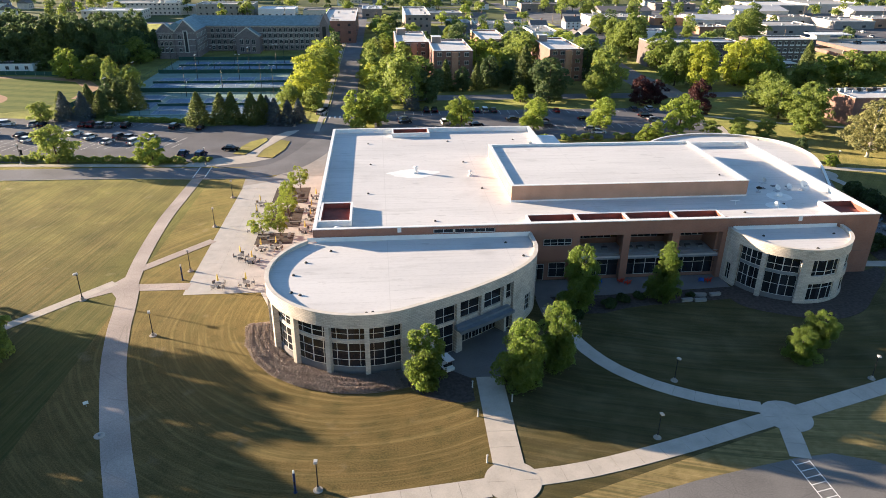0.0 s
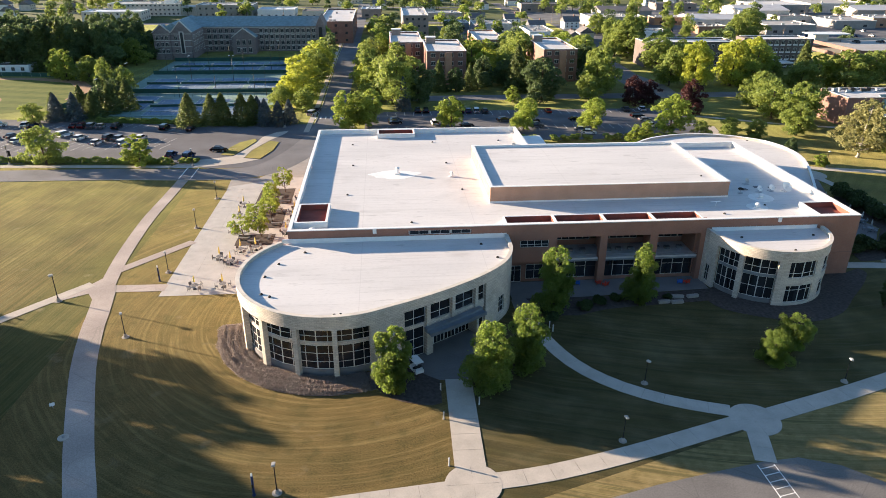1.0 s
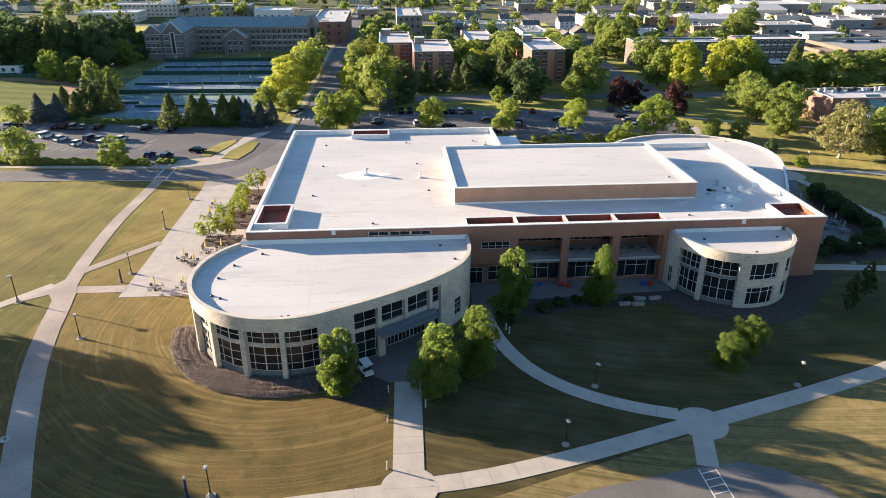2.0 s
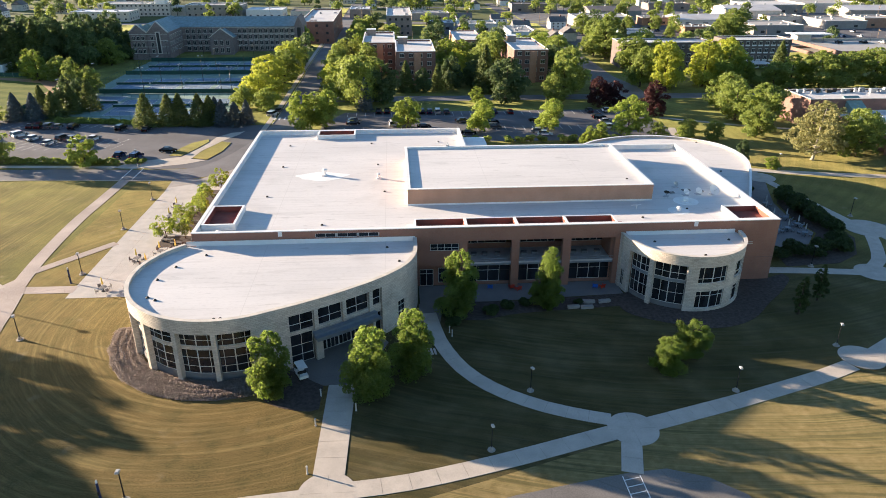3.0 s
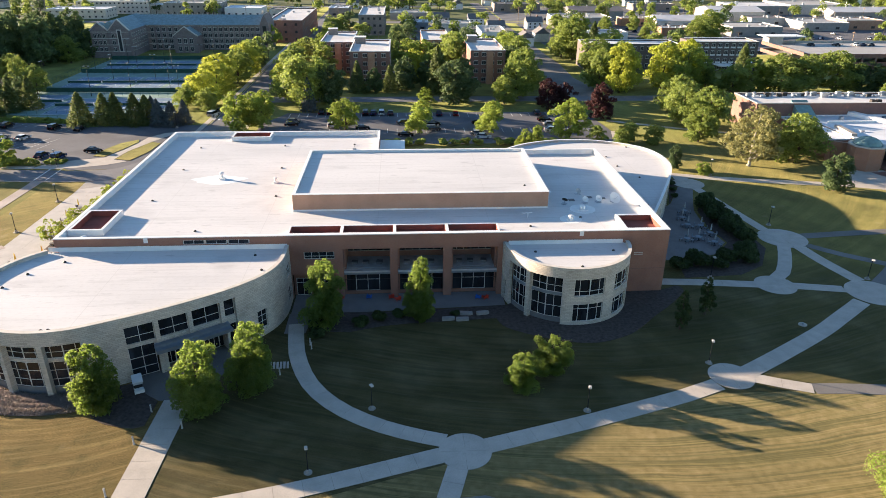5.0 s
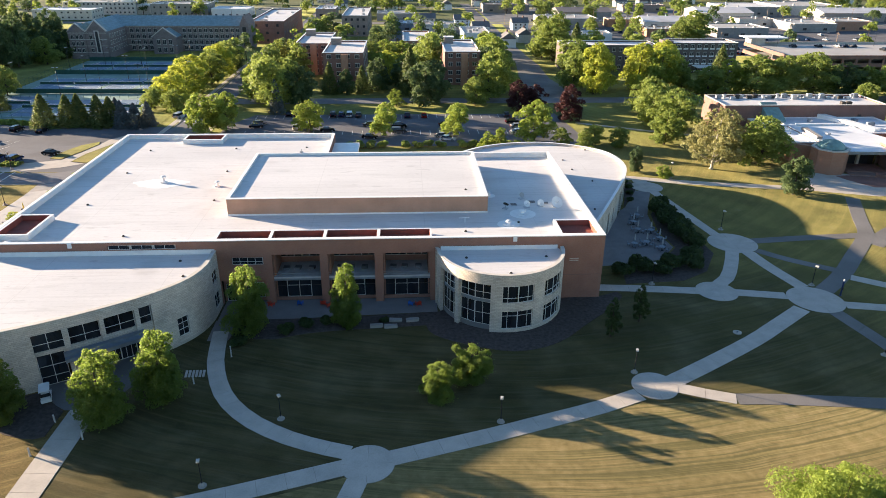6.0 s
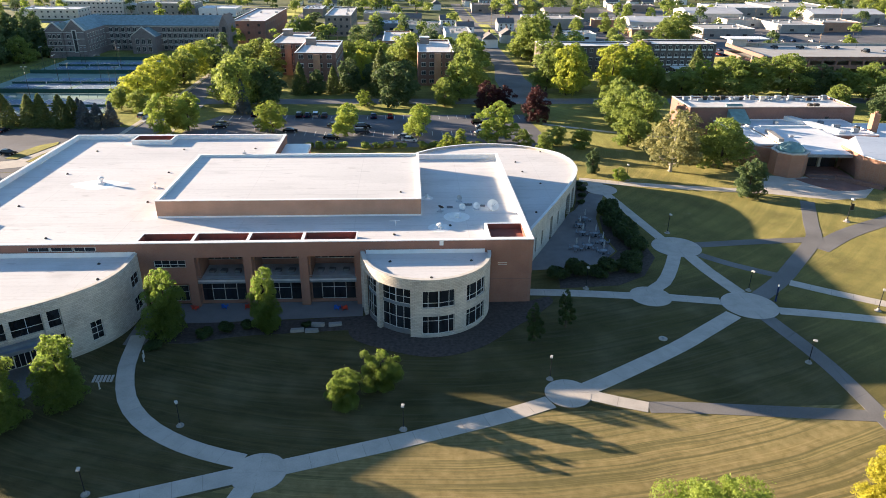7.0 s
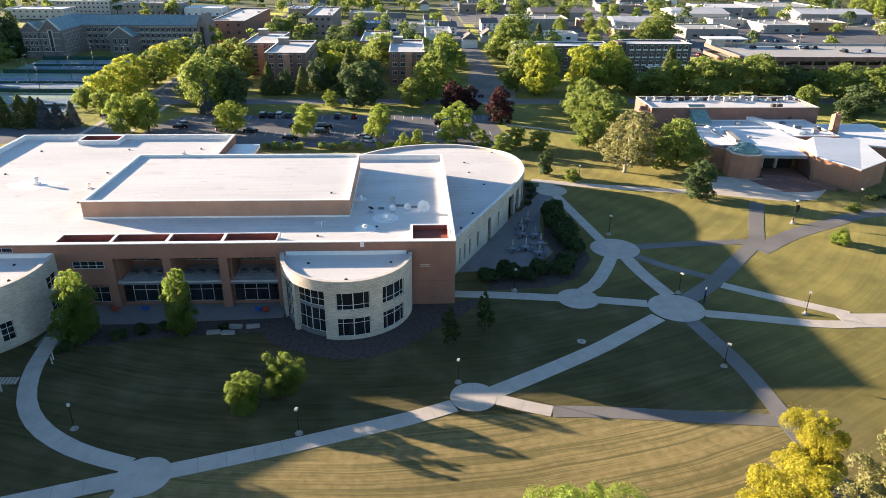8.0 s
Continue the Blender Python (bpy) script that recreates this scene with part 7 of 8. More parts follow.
def block(name, label, x0, x1, y0, y1, h, wall, roof, floors=0, n_front=0, n_side=0, parapet=0.5, win=(1.3, 1.5), west=False, band=None, units=0):
    """A flat roofed building: walls, roof slab, parapet cap, windows, roof units."""
    b = thing(name, label, "building")
    FOOTPRINTS.append((x0, x1, y0, y1))
    ring = rect(x0, x1, y0, y1)
    part("wall", G().strip(ring, 0.35, 0, h, True), wall, b)
    part("coping", G().strip(offset(ring, 0.06, True), 0.5, h, h + 0.12, True), CAP_WHITE if roof is not SHINGLE else SHINGLE, b)
    part("roof", G().prism(rect(x0 + 0.3, x1 - 0.3, y0 + 0.3, y1 - 0.3), h - parapet - 0.3, h - parapet), roof, b)
    step = h / max(1, floors)
    zs = [0.9 + step * k for k in range(floors)]
    if n_front:
        far_windows(b, "x", y0, x0 + 0.6, x1 - 0.6, zs, n_front, *win, -1, bare=y0 > 380)
    if n_side:
        far_windows(b, "y", x0 if west else x1, y0 + 0.6, y1 - 0.6, zs, n_side, *win, -1 if west else 1, bare=y0 > 380)
    if band:
        for k in range(1, floors):
            z = step * k
            part("band", G().box(x0 - 0.06, x1 + 0.06, y0 - 0.06, y1 + 0.06, z - 0.12, z + 0.12), band, b)
    for k in range(units):
        x, y = random.uniform(x0 + 2, x1 - 3), random.uniform(y0 + 2, y1 - 2)
        part("roof_unit", G().box(x, x + random.uniform(0.9, 2), y, y + random.uniform(0.9, 1.6), h - parapet, h - parapet + random.uniform(0.7, 1.4)), STEEL, b)
    return b


def gable(g, x0, x1, y0, y1, z0, z1, along_x=True, over=0.4):
    """A pitched roof as a closed wedge."""
    if along_x:
        ym = (y0 + y1) / 2
        p = [(x0 - over, y0 - over, z0), (x1 + over, y0 - over, z0), (x1 + over, y1 + over, z0), (x0 - over, y1 + over, z0), (x0 - over, ym, z1), (x1 + over, ym, z1)]
        return g.add(p, [(0, 1, 5, 4), (2, 3, 4, 5), (3, 0, 4), (1, 2, 5), (3, 2, 1, 0)])
    xm = (x0 + x1) / 2
    p = [(x0 - over, y0 - over, z0), (x1 + over, y0 - over, z0), (x1 + over, y1 + over, z0), (x0 - over, y1 + over, z0), (xm, y0 - over, z1), (xm, y1 + over, z1)]
    return g.add(p, [(0, 4, 5, 3), (1, 2, 5, 4), (0, 1, 4), (2, 3, 5), (3, 2, 1, 0)])


# the large stone dormitory with a slate roof
dorm = thing("stone_dormitory", "long grey brown stone dormitory with green slate roofs", "building")
EAVE, RIDGE = 12.0, 16.2
part("wall", G().box(-86, -26, 362, 376, 0, EAVE), BRICK_DORM, dorm)
part("wall", G().box(-101, -84, 338, 376, 0, EAVE), BRICK_DORM, dorm)
part("roof", gable(G(), -92, -27, 361.6, 376.4, EAVE, RIDGE, True), SLATE_GREEN, dorm)
part("roof", gable(G(), -100.6, -84.4, 339, 376, EAVE, RIDGE, False, 0.3), SLATE_GREEN, dorm)
for x0, x1, peak in ((-101.2, -93.6, 15.4), (-93.0, -84.0, 16.8)):
    xm = (x0 + x1) / 2
    part("gable_wall", G().add([(x0, 337.4, 0), (x1, 337.4, 0), (x1, 337.4, EAVE), (xm, 337.4, peak), (x0, 337.4, EAVE), (x0, 338.4, 0), (x1, 338.4, 0), (x1, 338.4, EAVE), (xm, 338.4, peak), (x0, 338.4, EAVE)], [(0, 1, 2, 3, 4), (9, 8, 7, 6, 5), (1, 6, 7, 2), (2, 7, 8, 3), (3, 8, 9, 4), (4, 9, 5, 0)]), BRICK_DORM, dorm, "stone gable front")
    part("gable_coping", G().add([(x0 - .3, 337.2, EAVE - .1), (xm, 337.2, peak + .1), (x1 + .3, 337.2, EAVE - .1), (x1 + .3, 337.2, EAVE + .35), (xm, 337.2, peak + .55), (x0 - .3, 337.2, EAVE + .35), (x0 - .3, 338.6, EAVE - .1), (xm, 338.6, peak + .1), (x1 + .3, 338.6, EAVE - .1), (x1 + .3, 338.6, EAVE + .35), (xm, 338.6, peak + .55), (x0 - .3, 338.6, EAVE + .35)], [(0, 1, 4, 5), (1, 2, 3, 4), (11, 10, 7, 6), (10, 9, 8, 7), (5, 4, 10, 11), (4, 3, 9, 10)]), CAP, dorm, "pale stone coping")
    gr = G()
    gable(gr, x0, x1, 338.6, 344, EAVE, peak, False, 0.0)
    part("roof", gr, SLATE_GREEN, dorm)
part("stair_window", G().box(-89.4, -87.2, 337.28, 337.38, 2.6, 12.6), CAP, dorm, "tall stone framed stair window")
part("stair_glass", G().box(-88.9, -87.7, 337.2, 337.3, 3.0, 12.2), GLASS_FAR, dorm)
far_windows(dorm, "x", 362, -83, -68.6, [0.6, 3.3, 6.1, 8.9], 5, 1.5, 1.9, -1)
far_windows(dorm, "x", 362, -57.4, -28.8, [0.6, 3.3, 6.1, 8.9], 11, 1.5, 1.9, -1)
far_windows(dorm, "x", 337.4, -100.4, -94.2, [2.8, 5.8, 8.8], 3, 1.2, 1.8, -1)
far_windows(dorm, "x", 337.4, -92.4, -89.8, [2.8, 5.8, 8.8], 1, 1.2, 1.8, -1)
far_windows(dorm, "y", -84.0, 340, 361, [2.8, 5.8, 8.8], 7, 1.2, 1.8, 1)
part("porch_wall", G().box(-68.2, -57.8, 352, 362, 0, 7.6), BRICK_DORM, dorm)
part("porch_roof", gable(G(), -68.2, -57.8, 352.4, 366, 7.6, 11.4, False, 0.3), SLATE_GREEN, dorm)
x0, x1, xm = -68.6, -57.4, -63.0
part("porch_gable", G().add([(x0, 351.6, 0), (x1, 351.6, 0), (x1, 351.6, 7.9), (xm, 351.6, 12.1), (x0, 351.6, 7.9), (x0, 352.3, 0), (x1, 352.3, 0), (x1, 352.3, 7.9), (xm, 352.3, 12.1), (x0, 352.3, 7.9)], [(0, 1, 2, 3, 4), (9, 8, 7, 6, 5), (1, 6, 7, 2), (2, 7, 8, 3), (3, 8, 9, 4), (4, 9, 5, 0)]), BRICK_DORM, dorm, "stone gable front of the porch")
part("porch_coping", G().add([(x0 - .3, 351.4, 7.7), (xm, 351.4, 12.0), (x1 + .3, 351.4, 7.7), (x1 + .3, 351.4, 8.2), (xm, 351.4, 12.5), (x0 - .3, 351.4, 8.2), (x0 - .3, 352.5, 7.7), (xm, 352.5, 12.0), (x1 + .3, 352.5, 7.7), (x1 + .3, 352.5, 8.2), (xm, 352.5, 12.5), (x0 - .3, 352.5, 8.2)], [(0, 1, 4, 5), (1, 2, 3, 4), (11, 10, 7, 6), (10, 9, 8, 7), (5, 4, 10, 11), (4, 3, 9, 10)]), CAP, dorm, "pale stone coping")
far_windows(dorm, "x", 351.6, -67.2, -58.8, [0.8, 4.4], 3, 1.5, 2.4, -1)
for z in (2.9, 5.7, 8.5, 11.4):
    part("string_course", G().box(-84, -26, 361.9, 361.99, z, z + 0.22), CAP, dorm)
    part("string_course", G().box(-101.1, -84, 337.28, 337.37, z, z + 0.22), CAP, dorm)
part("end_gable", G().box(-28.6, -24.4, 360.6, 377, 0, EAVE + 0.6).add([(-28.6, 360.6, 12.6), (-24.4, 360.6, 12.6), (-26.5, 360.6, 16.9), (-28.6, 377, 12.6), (-24.4, 377, 12.6), (-26.5, 377, 16.9)], [(0, 1, 2), (5, 4, 3), (0, 2, 5, 3), (1, 4, 5, 2)]), BRICK_DORM, dorm, "stone end gable")
part("end_window", G().box(-27.4, -25.6, 360.5, 360.58, 2.5, 11.6), GLASS_FAR, dorm)
for k in range(26):
    part("ridge_vent", G().box(-90 + 2.45 * k, -89.8 + 2.45 * k, 368.8, 369.1, RIDGE - 0.1, RIDGE + 0.7), STEEL, dorm)

block("brick_hall", "square red brown brick hall with white roof", -29.5, -11.5, 388, 460, 11.5, BRICK_RED, MEMBRANE, 3, 3, 12, 0.6, units=5)
block("brick_hall", "dark brick hall with pale flat roof", 16.8, 31.5, 418, 472, 11.5, BRICK_DARK, MEMBRANE, 3, 4, 9, 0.6, units=4)
for args in ((7.5, 21.0, 296, 332), (21.2, 36.5, 270.5, 304), (67.6, 81.2, 273, 308)):
    x0, x1, y0, y1 = args
    ap = block("apartment_block", "red brick apartment block with pale concrete bands", x0, x1, y0, y1, 12.6, BRICK_RED, MEMBRANE, 4, 4, 8, 0.5, (1.6, 1.5), band=BRICK_RED)
    xm = (x0 + x1) / 2
    part("stair_tower", G().box(xm - 0.6, xm + 1.9, y0 - 1.6, y0 - 0.02, 0, 12.2), BRICK_ORANGE, ap, "projecting orange brick stair tower")
    part("lift_house", G().box(x0 + 1.2, x0 + 5.0, y1 - 9, y1 - 5, 12.1, 14.6), BRICK_DARK, ap, "dark roof housing")
    part("lift_cap", G().box(x0 + 1.0, x0 + 5.2, y1 - 9.2, y1 - 4.8, 14.6, 14.8), CAP_WHITE, ap)
    part("porch", G().box(x1 + 0.02, x1 + 4.0, y0 + 3, y0 + 10, 0, 3.2), BRICK_DARK, ap)
    part("porch_slab", G().box(x1 + 0.02, x1 + 4.4, y0 + 2.6, y0 + 10.4, 3.2, 3.5), CONCRETE, ap)
block("low_hall", "pale brick hall with flat white roof", 51.5, 65.6, 352, 392, 6.2, BRICK_ORANGE, MEMBRANE, 2, 4, 8)
block("long_hall", "long low dark brick hall with white roof edge", 120.5, 162, 304, 318, 10.8, BRICK_UMBER, MEMBRANE, 3, 14, 0)
fh = block("residence_hall", "dark brick residence hall with white balcony slabs", 167, 195, 299, 312, 12.4, BRICK_UMBER, MEMBRANE, 4, 9, 4)
far_windows(fh, "x", 299, 168, 194, [0.4 + 3.1 * k for k in range(4)], 9, 1.9, 0.5, -1, CAP_WHITE, CAP_WHITE)
part("end_tower", G().box(163.5, 166.98, 300, 308, 0, 12.9), BRICK_UMBER, fh, "dark brick end tower")
part("entrance_roof", G().box(176, 184, 292, 299, 3.0, 3.3), CAP_WHITE, fh)
# parking garage
gar = thing("parking_garage", "two level brown concrete parking garage", "building")
for x0, x1, y0, y1 in ((218, 420, 298, 340),):
    for z in (3.0, 6.4):
        part("deck", G().box(x0, x1, y0, y1, z - 0.35, z), ROOF_PALE, gar, "pale concrete deck")
        part("rail_wall", G().box(x0, x1, y0 - 0.25, y0, z - 0.6, z + 1.0), BRICK_RED, gar, "brown parapet panel")
        part("rail_wall", G().box(x0, x1, y1, y1 + 0.25, z - 0.6, z + 1.0), CONCRETE, gar)
        part("rail_wall", G().box(x0 - 0.25, x0, y0 - 0.25, y1 + 0.25, z - 0.6, z + 1.0), BRICK_RED, gar)
    part("back_wall", G().box(x0, x1, y0 + 14, y0 + 14.3, 0, 6.0), CAP, gar)
    for k in range(34):
        part("pier", G().box(x0 + 6.1 * k - 0.4, x0 + 6.1 * k + 0.4, y0 - 0.4, y0 + 0.4, 0, 7.4), BRICK_RED, gar)
    for k in range(8):
        place("court_light", court_light, pose(x0 + 12 + 24 * k, y1 - 8, 6.4) @ Matrix.Diagonal((0.7, 0.7, 0.6, 1)))
part("stair_roof", G().box(216, 236, 334, 343, 9.8, 10.2), CAP_WHITE, gar, "flat white stair canopy")
part("stair_house", G().box(219, 226, 336, 342, 6.4, 9.8), CAP, gar)

# the brick hall east of the lawn: long block, low white roofs, domed tower and wedge
hall = thing("arts_hall", "orange brick hall with white roofs and a domed tower", "building")
HX0, HX1, HY0, HY1, HT = 144.3, 193.3, 196.0, 211.0, 8.7
part("wall", G().strip(rect(HX0, HX1, HY0, HY1), 0.4, 0, HT, True), BRICK_RED, hall)
part("coping", G().strip(offset(rect(HX0, HX1, HY0, HY1), 0.06, True), 0.56, HT, HT + 0.15, True), CAP, hall)
part("roof", G().prism(rect(HX0 + .3, HX1 - .3, HY0 + .3, HY1 - .3), HT - 0.7, HT - 0.4), MEMBRANE, hall)
for k in range(24):
    x = HX0 + 3 + 1.9 * k + random.uniform(-0.4, 0.4)
    y = HY1 - 2.2 - random.uniform(0, 2.4)
    if k % 3 == 1:
        part("roof_unit", G().lathe([(0.4, HT - 0.4), (0.4, HT + 0.4), (0.65, HT + 0.45), (0.65, HT + 0.7), (0.2, HT + 0.9)], 10, x, y), STEEL, hall)
    else:
        part("roof_unit", G().box(x - 0.7, x + 0.75, y - 0.6, y + 0.6, HT - 0.4, HT + random.uniform(0.3, 1.0)), random.choice((STEEL, FRAME_DARK, CANOPY)), hall)
for x in (180.5, 182.4):
    part("roof_unit", G().box(x, x + 1.2, 198.2, 199.4, HT - 0.4, HT + 0.5), FRAME_DARK, hall)
part("vent_grille", G().box(184.6, 185.7, HY0 - 0.06, HY0 - 0.004, 4.6, 6.0), FRAME_DARK, hall)
part("skylight", G().add([(155.4, 190.6, 5.6), (160.2, 190.6, 5.6), (160.2, 198, 9.3), (155.4, 198, 9.3), (155.4, 198, 5.4), (160.2, 198, 5.4), (155.4, 190.6, 5.2), (160.2, 190.6, 5.2)], [(0, 1, 2, 3), (6, 0, 3, 4), (1, 7, 5, 2), (3, 2, 5, 4), (6, 7, 1, 0)]), COPPER, hall, "sloping green copper skylight")
for poly, z, m in (([(151.5, 170.5), (158, 170.5), (158, 195.9), (151.5, 195.9)], 4.7, MEMBRANE_BLUE),
                   ([(158.2, 186.3), (175.4, 186.3), (175.4, 195.9), (158.2, 195.9)], 5.0, MEMBRANE_BLUE),
                   ([(176.1, 178), (189.5, 178), (189.5, 195.9), (176.1, 195.9)], 5.0, MEMBRANE_BLUE),
                   ([(192.2, 172), (208, 166), (208, 194), (189.7, 194), (189.7, 178)], 4.2, MEMBRANE_BLUE)):
    part("low_wall", G().prism(poly, 0, z), BRICK_HALL, hall)
    cx, cy = sum(q[0] for q in poly) / len(poly), sum(q[1] for q in poly) / len(poly)
    part("low_roof", G().prism([(cx + (x - cx) * 0.96, cy + (y - cy) * 0.96) for x, y in poly], z, z + 0.05), m, hall)
    part("coping", G().strip(poly, 0.35, z + 0.003, z + 0.35, True), CAP_WHITE, hall)
# the broad roof over the entrance, open in front between tower and wedge
PORCH = [(159.6, 160.2), (170.6, 159.6), (171.7, 166.3), (178.2, 171.6), (176.0, 177.9), (175.9, 186.2), (158.3, 186.2), (158.3, 168.0)]
part("porch_roof", G().prism(PORCH, 5.1, 5.45), MEMBRANE_BLUE, hall, "broad white roof over the entrance")
part("porch_fascia", G().bar((159.7, 160.05), (170.7, 159.45), 0.2, 4.75, 5.47), CANOPY, hall, "blue grey metal fascia")
part("porch_side_wall", G().prism([(158.4, 166.5), (159.6, 166.5), (159.6, 186), (158.4, 186)], 0, 5.1), BRICK_HALL, hall)
part("porch_back", G().box(159.7, 171.4, 166.6, 166.9, 0, 5.1), FRAME_DARK, hall)
for x in (159.9, 163.4, 166.9):
    window(hall, (x + 0.35, 166.45), (x + 3.0, 166.45), 0.1, 3.9, [0.5], [0.66], "glazed_door", glass=GLASS_FAR, frame_m=FRAME_DARK, panes=False)
for x in (163.2, 166.7):
    part("porch_pier", G().box(x - 0.3, x + 0.3, 165.6, 166.35, 0, 5.1), CAP, hall, "pale square pier")
part("roof_beam", G().add([(172.2, 195.8, 5.1), (174.4, 195.8, 5.1), (181.6, 180.6, 5.1), (179.4, 180.0, 5.1), (172.2, 195.8, 6.3), (174.4, 195.8, 6.3), (181.6, 180.6, 5.9), (179.4, 180.0, 5.9)], [(4, 5, 6, 7), (0, 1, 5, 4), (1, 2, 6, 5), (2, 3, 7, 6), (3, 0, 4, 7)]), CAP_WHITE, hall, "slanting white roof monitor")
part("roof_monitor", G().prism([(158.3, 171.5), (159.6, 171.2), (160.8, 180.6), (159.4, 181.2)], 5.45, 6.2), CONCRETE_OLD, hall, "low slanted concrete parapet")
part("roof_monitor", G().box(160.4, 174.6, 185.6, 186.3, 5.45, 5.95), CAP_WHITE, hall)
for x, y, w, d, h in ((184, 181, 1.6, 1.2, 0.9), (186.6, 184, 1.2, 1.2, 0.7), (181.4, 186, 2.0, 1.0, 0.8), (179.8, 190, 1.2, 1.4, 0.7), (167, 190.6, 1.0, 1.0, 0.6), (163.5, 175.5, 0.9, 0.9, 0.6)):
    part("roof_unit", G().box(x, x + w, y, y + d, 5.0, 5.3 + h), random.choice((STEEL, FRAME_DARK, CANOPY)), hall, "small rooftop unit")
TX, TY = 156.7, 162.5
oct_ = [(TX + 4.3 * math.cos(radians(22.5 + 45 * k)), TY + 4.3 * math.sin(radians(22.5 + 45 * k))) for k in range(8)]
part("tower", G().prism(oct_, 0, 5.7), BRICK_HALL, hall, "eight sided orange brick tower")
part("tower_cap", G().strip([(TX + (x - TX) * 1.03, TY + (y - TY) * 1.03) for x, y in oct_], 0.6, 5.7, 6.0, True), CAP, hall, "pale stone tower rim")
part("tower_roof", G().prism([(TX + (x - TX) * 0.9, TY + (y - TY) * 0.9) for x, y in oct_], 5.7, 5.85), COPPER, hall)
dome = part("dome", G().lathe([(3.2, 5.85), (3.1, 6.2), (2.7, 6.8), (1.9, 7.4), (0.9, 7.75), (0.1, 7.85)], 24, TX, TY), COPPER, hall, "weathered green copper dome", True)
for k in range(12):
    a = 2 * math.pi * k / 12
    c, sn = math.cos(a), math.sin(a)
    g = G()
    for (r0, z0), (r1, z1) in zip([(3.16, 6.0), (2.74, 6.8), (1.93, 7.42)], [(2.74, 6.8), (1.93, 7.42), (0.5, 7.84)]):
        g.tube((TX + c * r0, TY + sn * r0, z0), (TX + c * r1, TY + sn * r1, z1), 0.05, 0.05, 4, False)
    part("rib", g, COPPER, dome)
part("screen_wall", G().prism([(150.8, 168.2), (154.4, 165.6), (155.0, 166.4), (151.4, 169.1)], 0, 5.2), BRICK_HALL, hall)
part("screen_wall", G().prism([(149.6, 167.4), (150.4, 166.8), (153.2, 170.4), (152.4, 171.0)], 0, 4.6), BRICK_HALL, hall)
part("step", G().prism([(160.5, 158.2), (170.4, 155.6), (171.0, 160), (160.5, 162.4)], 0, 0.32), BRICK_RED, hall, "brick entrance steps")
part("step", G().prism([(161.0, 160.2), (170.6, 158.4), (171.0, 165.5), (161.0, 166.4)], 0.32, 0.55), BRICK_RED, hall)
part("planter_wall", G().prism([(166.0, 157.0), (172.8, 149.0), (173.6, 149.8), (167.2, 157.6)], 0, 0.9), BRICK_RED, hall)
# the wedge: a sunlit flank with a quarter arch, raking walls and a pitched white roof
wedge = [(171.0, 156.0), (177.2, 148.6), (187.6, 155.4), (191.6, 172.8), (178.4, 171.6), (171.8, 166.3)]
zs = (6.1, 5.2, 5.3, 5.7, 6.6, 6.1)
n = len(wedge)
part("wedge_wall", G().add([(*q, 0) for q in wedge] + [(*q, z) for q, z in zip(wedge, zs)], [(i, (i + 1) % n, (i + 1) % n + n, i + n) for i in range(n - 1)]), BRICK_HALL, hall, "orange brick wedge with raking top")
prof = [(0, 0), (1.5, 0), (1.7, 1.8), (2.4, 3.2), (3.8, 4.3), (5.8, 4.95), (10.3, 5.1), (10.3, 6.1), (0, 6.1)]
a, b = Vector((171.0, 156.0)), Vector((171.8, 166.3))
d = (b - a).normalized()
pts = [(*(a + d * u + Vector((sx, 0))), z) for sx in (0.0, 0.6) for u, z in prof]
k = len(prof)
part("arched_flank", G().add(pts, [tuple(range(k)), tuple(range(2 * k - 1, k - 1, -1))] + [(i, i + k, (i + 1) % k + k, (i + 1) % k) for i in range(k)]), BRICK_HALL, hall, "sunlit brick flank with a quarter arch")
part("wedge_inner", G().prism([(172.0, 158.0), (172.4, 158.0), (173.2, 166.4), (172.8, 166.4)], 0, 5.0), BRICK_RED, hall)
part("wedge_roof", G().add([(*q, z + 0.02) for q, z in zip(wedge, zs)] + [(*q, z + 0.22) for q, z in zip(wedge, zs)], [(6, 7, 10), (7, 8, 9), (7, 9, 10), (6, 10, 11)] + [(i, (i + 1) % n, (i + 1) % n + n, i + n) for i in range(n)]), MEMBRANE_BLUE, hall, "raking white roof")
part("chimney", G().box(190.4, 192.2, 183.2, 185.0, 0, 9.6).box(190.3, 190.9, 183.1, 183.7, 9.6, 10.1).box(191.7, 192.3, 184.5, 185.1, 9.6, 10.1), BRICK_HALL, hall, "square brick chimney")

# field house, institutional block, town
block("field_shed", "pale field house with a grey roof", -160, -143.5, 305, 313, 3.4, WHITE, SHINGLE, 1, 4, 0)
inst = block("science_block", "pale institutional block with long window bands", -192, -141, 538, 562, 8.5, CAP, ROOF_PALE, 3, 16, 5, 0.5, (1.2, 1.3), units=7)
part("tower", G().box(-154, -146.5, 546, 556, 8.0, 15), CAP_WHITE, inst, "plain pale stair tower")
part("link_roof", G().box(-146, -128, 540, 556, 0, 6.2), CAP, inst)
block("lab_wing", "low pale laboratory wing with a flat roof", -197, -158, 502, 522, 6.4, CAP, MEMBRANE_BLUE, 2, 9, 4, 0.4, (1.2, 1.3), units=4)
block("grey_hall", "low grey hall with rooftop machinery", -128, -88, 530, 552, 8.2, CONCRETE_OLD, ROOF_PALE, 2, 9, 4, units=9)
block("shed", "low pale shed with a metal roof", -84, -58, 524, 546, 5.5, WHITE, MEMBRANE_BLUE, 1, 5, 3, 0.3, (1.4, 1.2))
block("shed", "low pale shed with a metal roof", -52, -30, 520, 536, 5.0, CAP, SHINGLE, 1, 4, 3, 0.3, (1.4, 1.2))
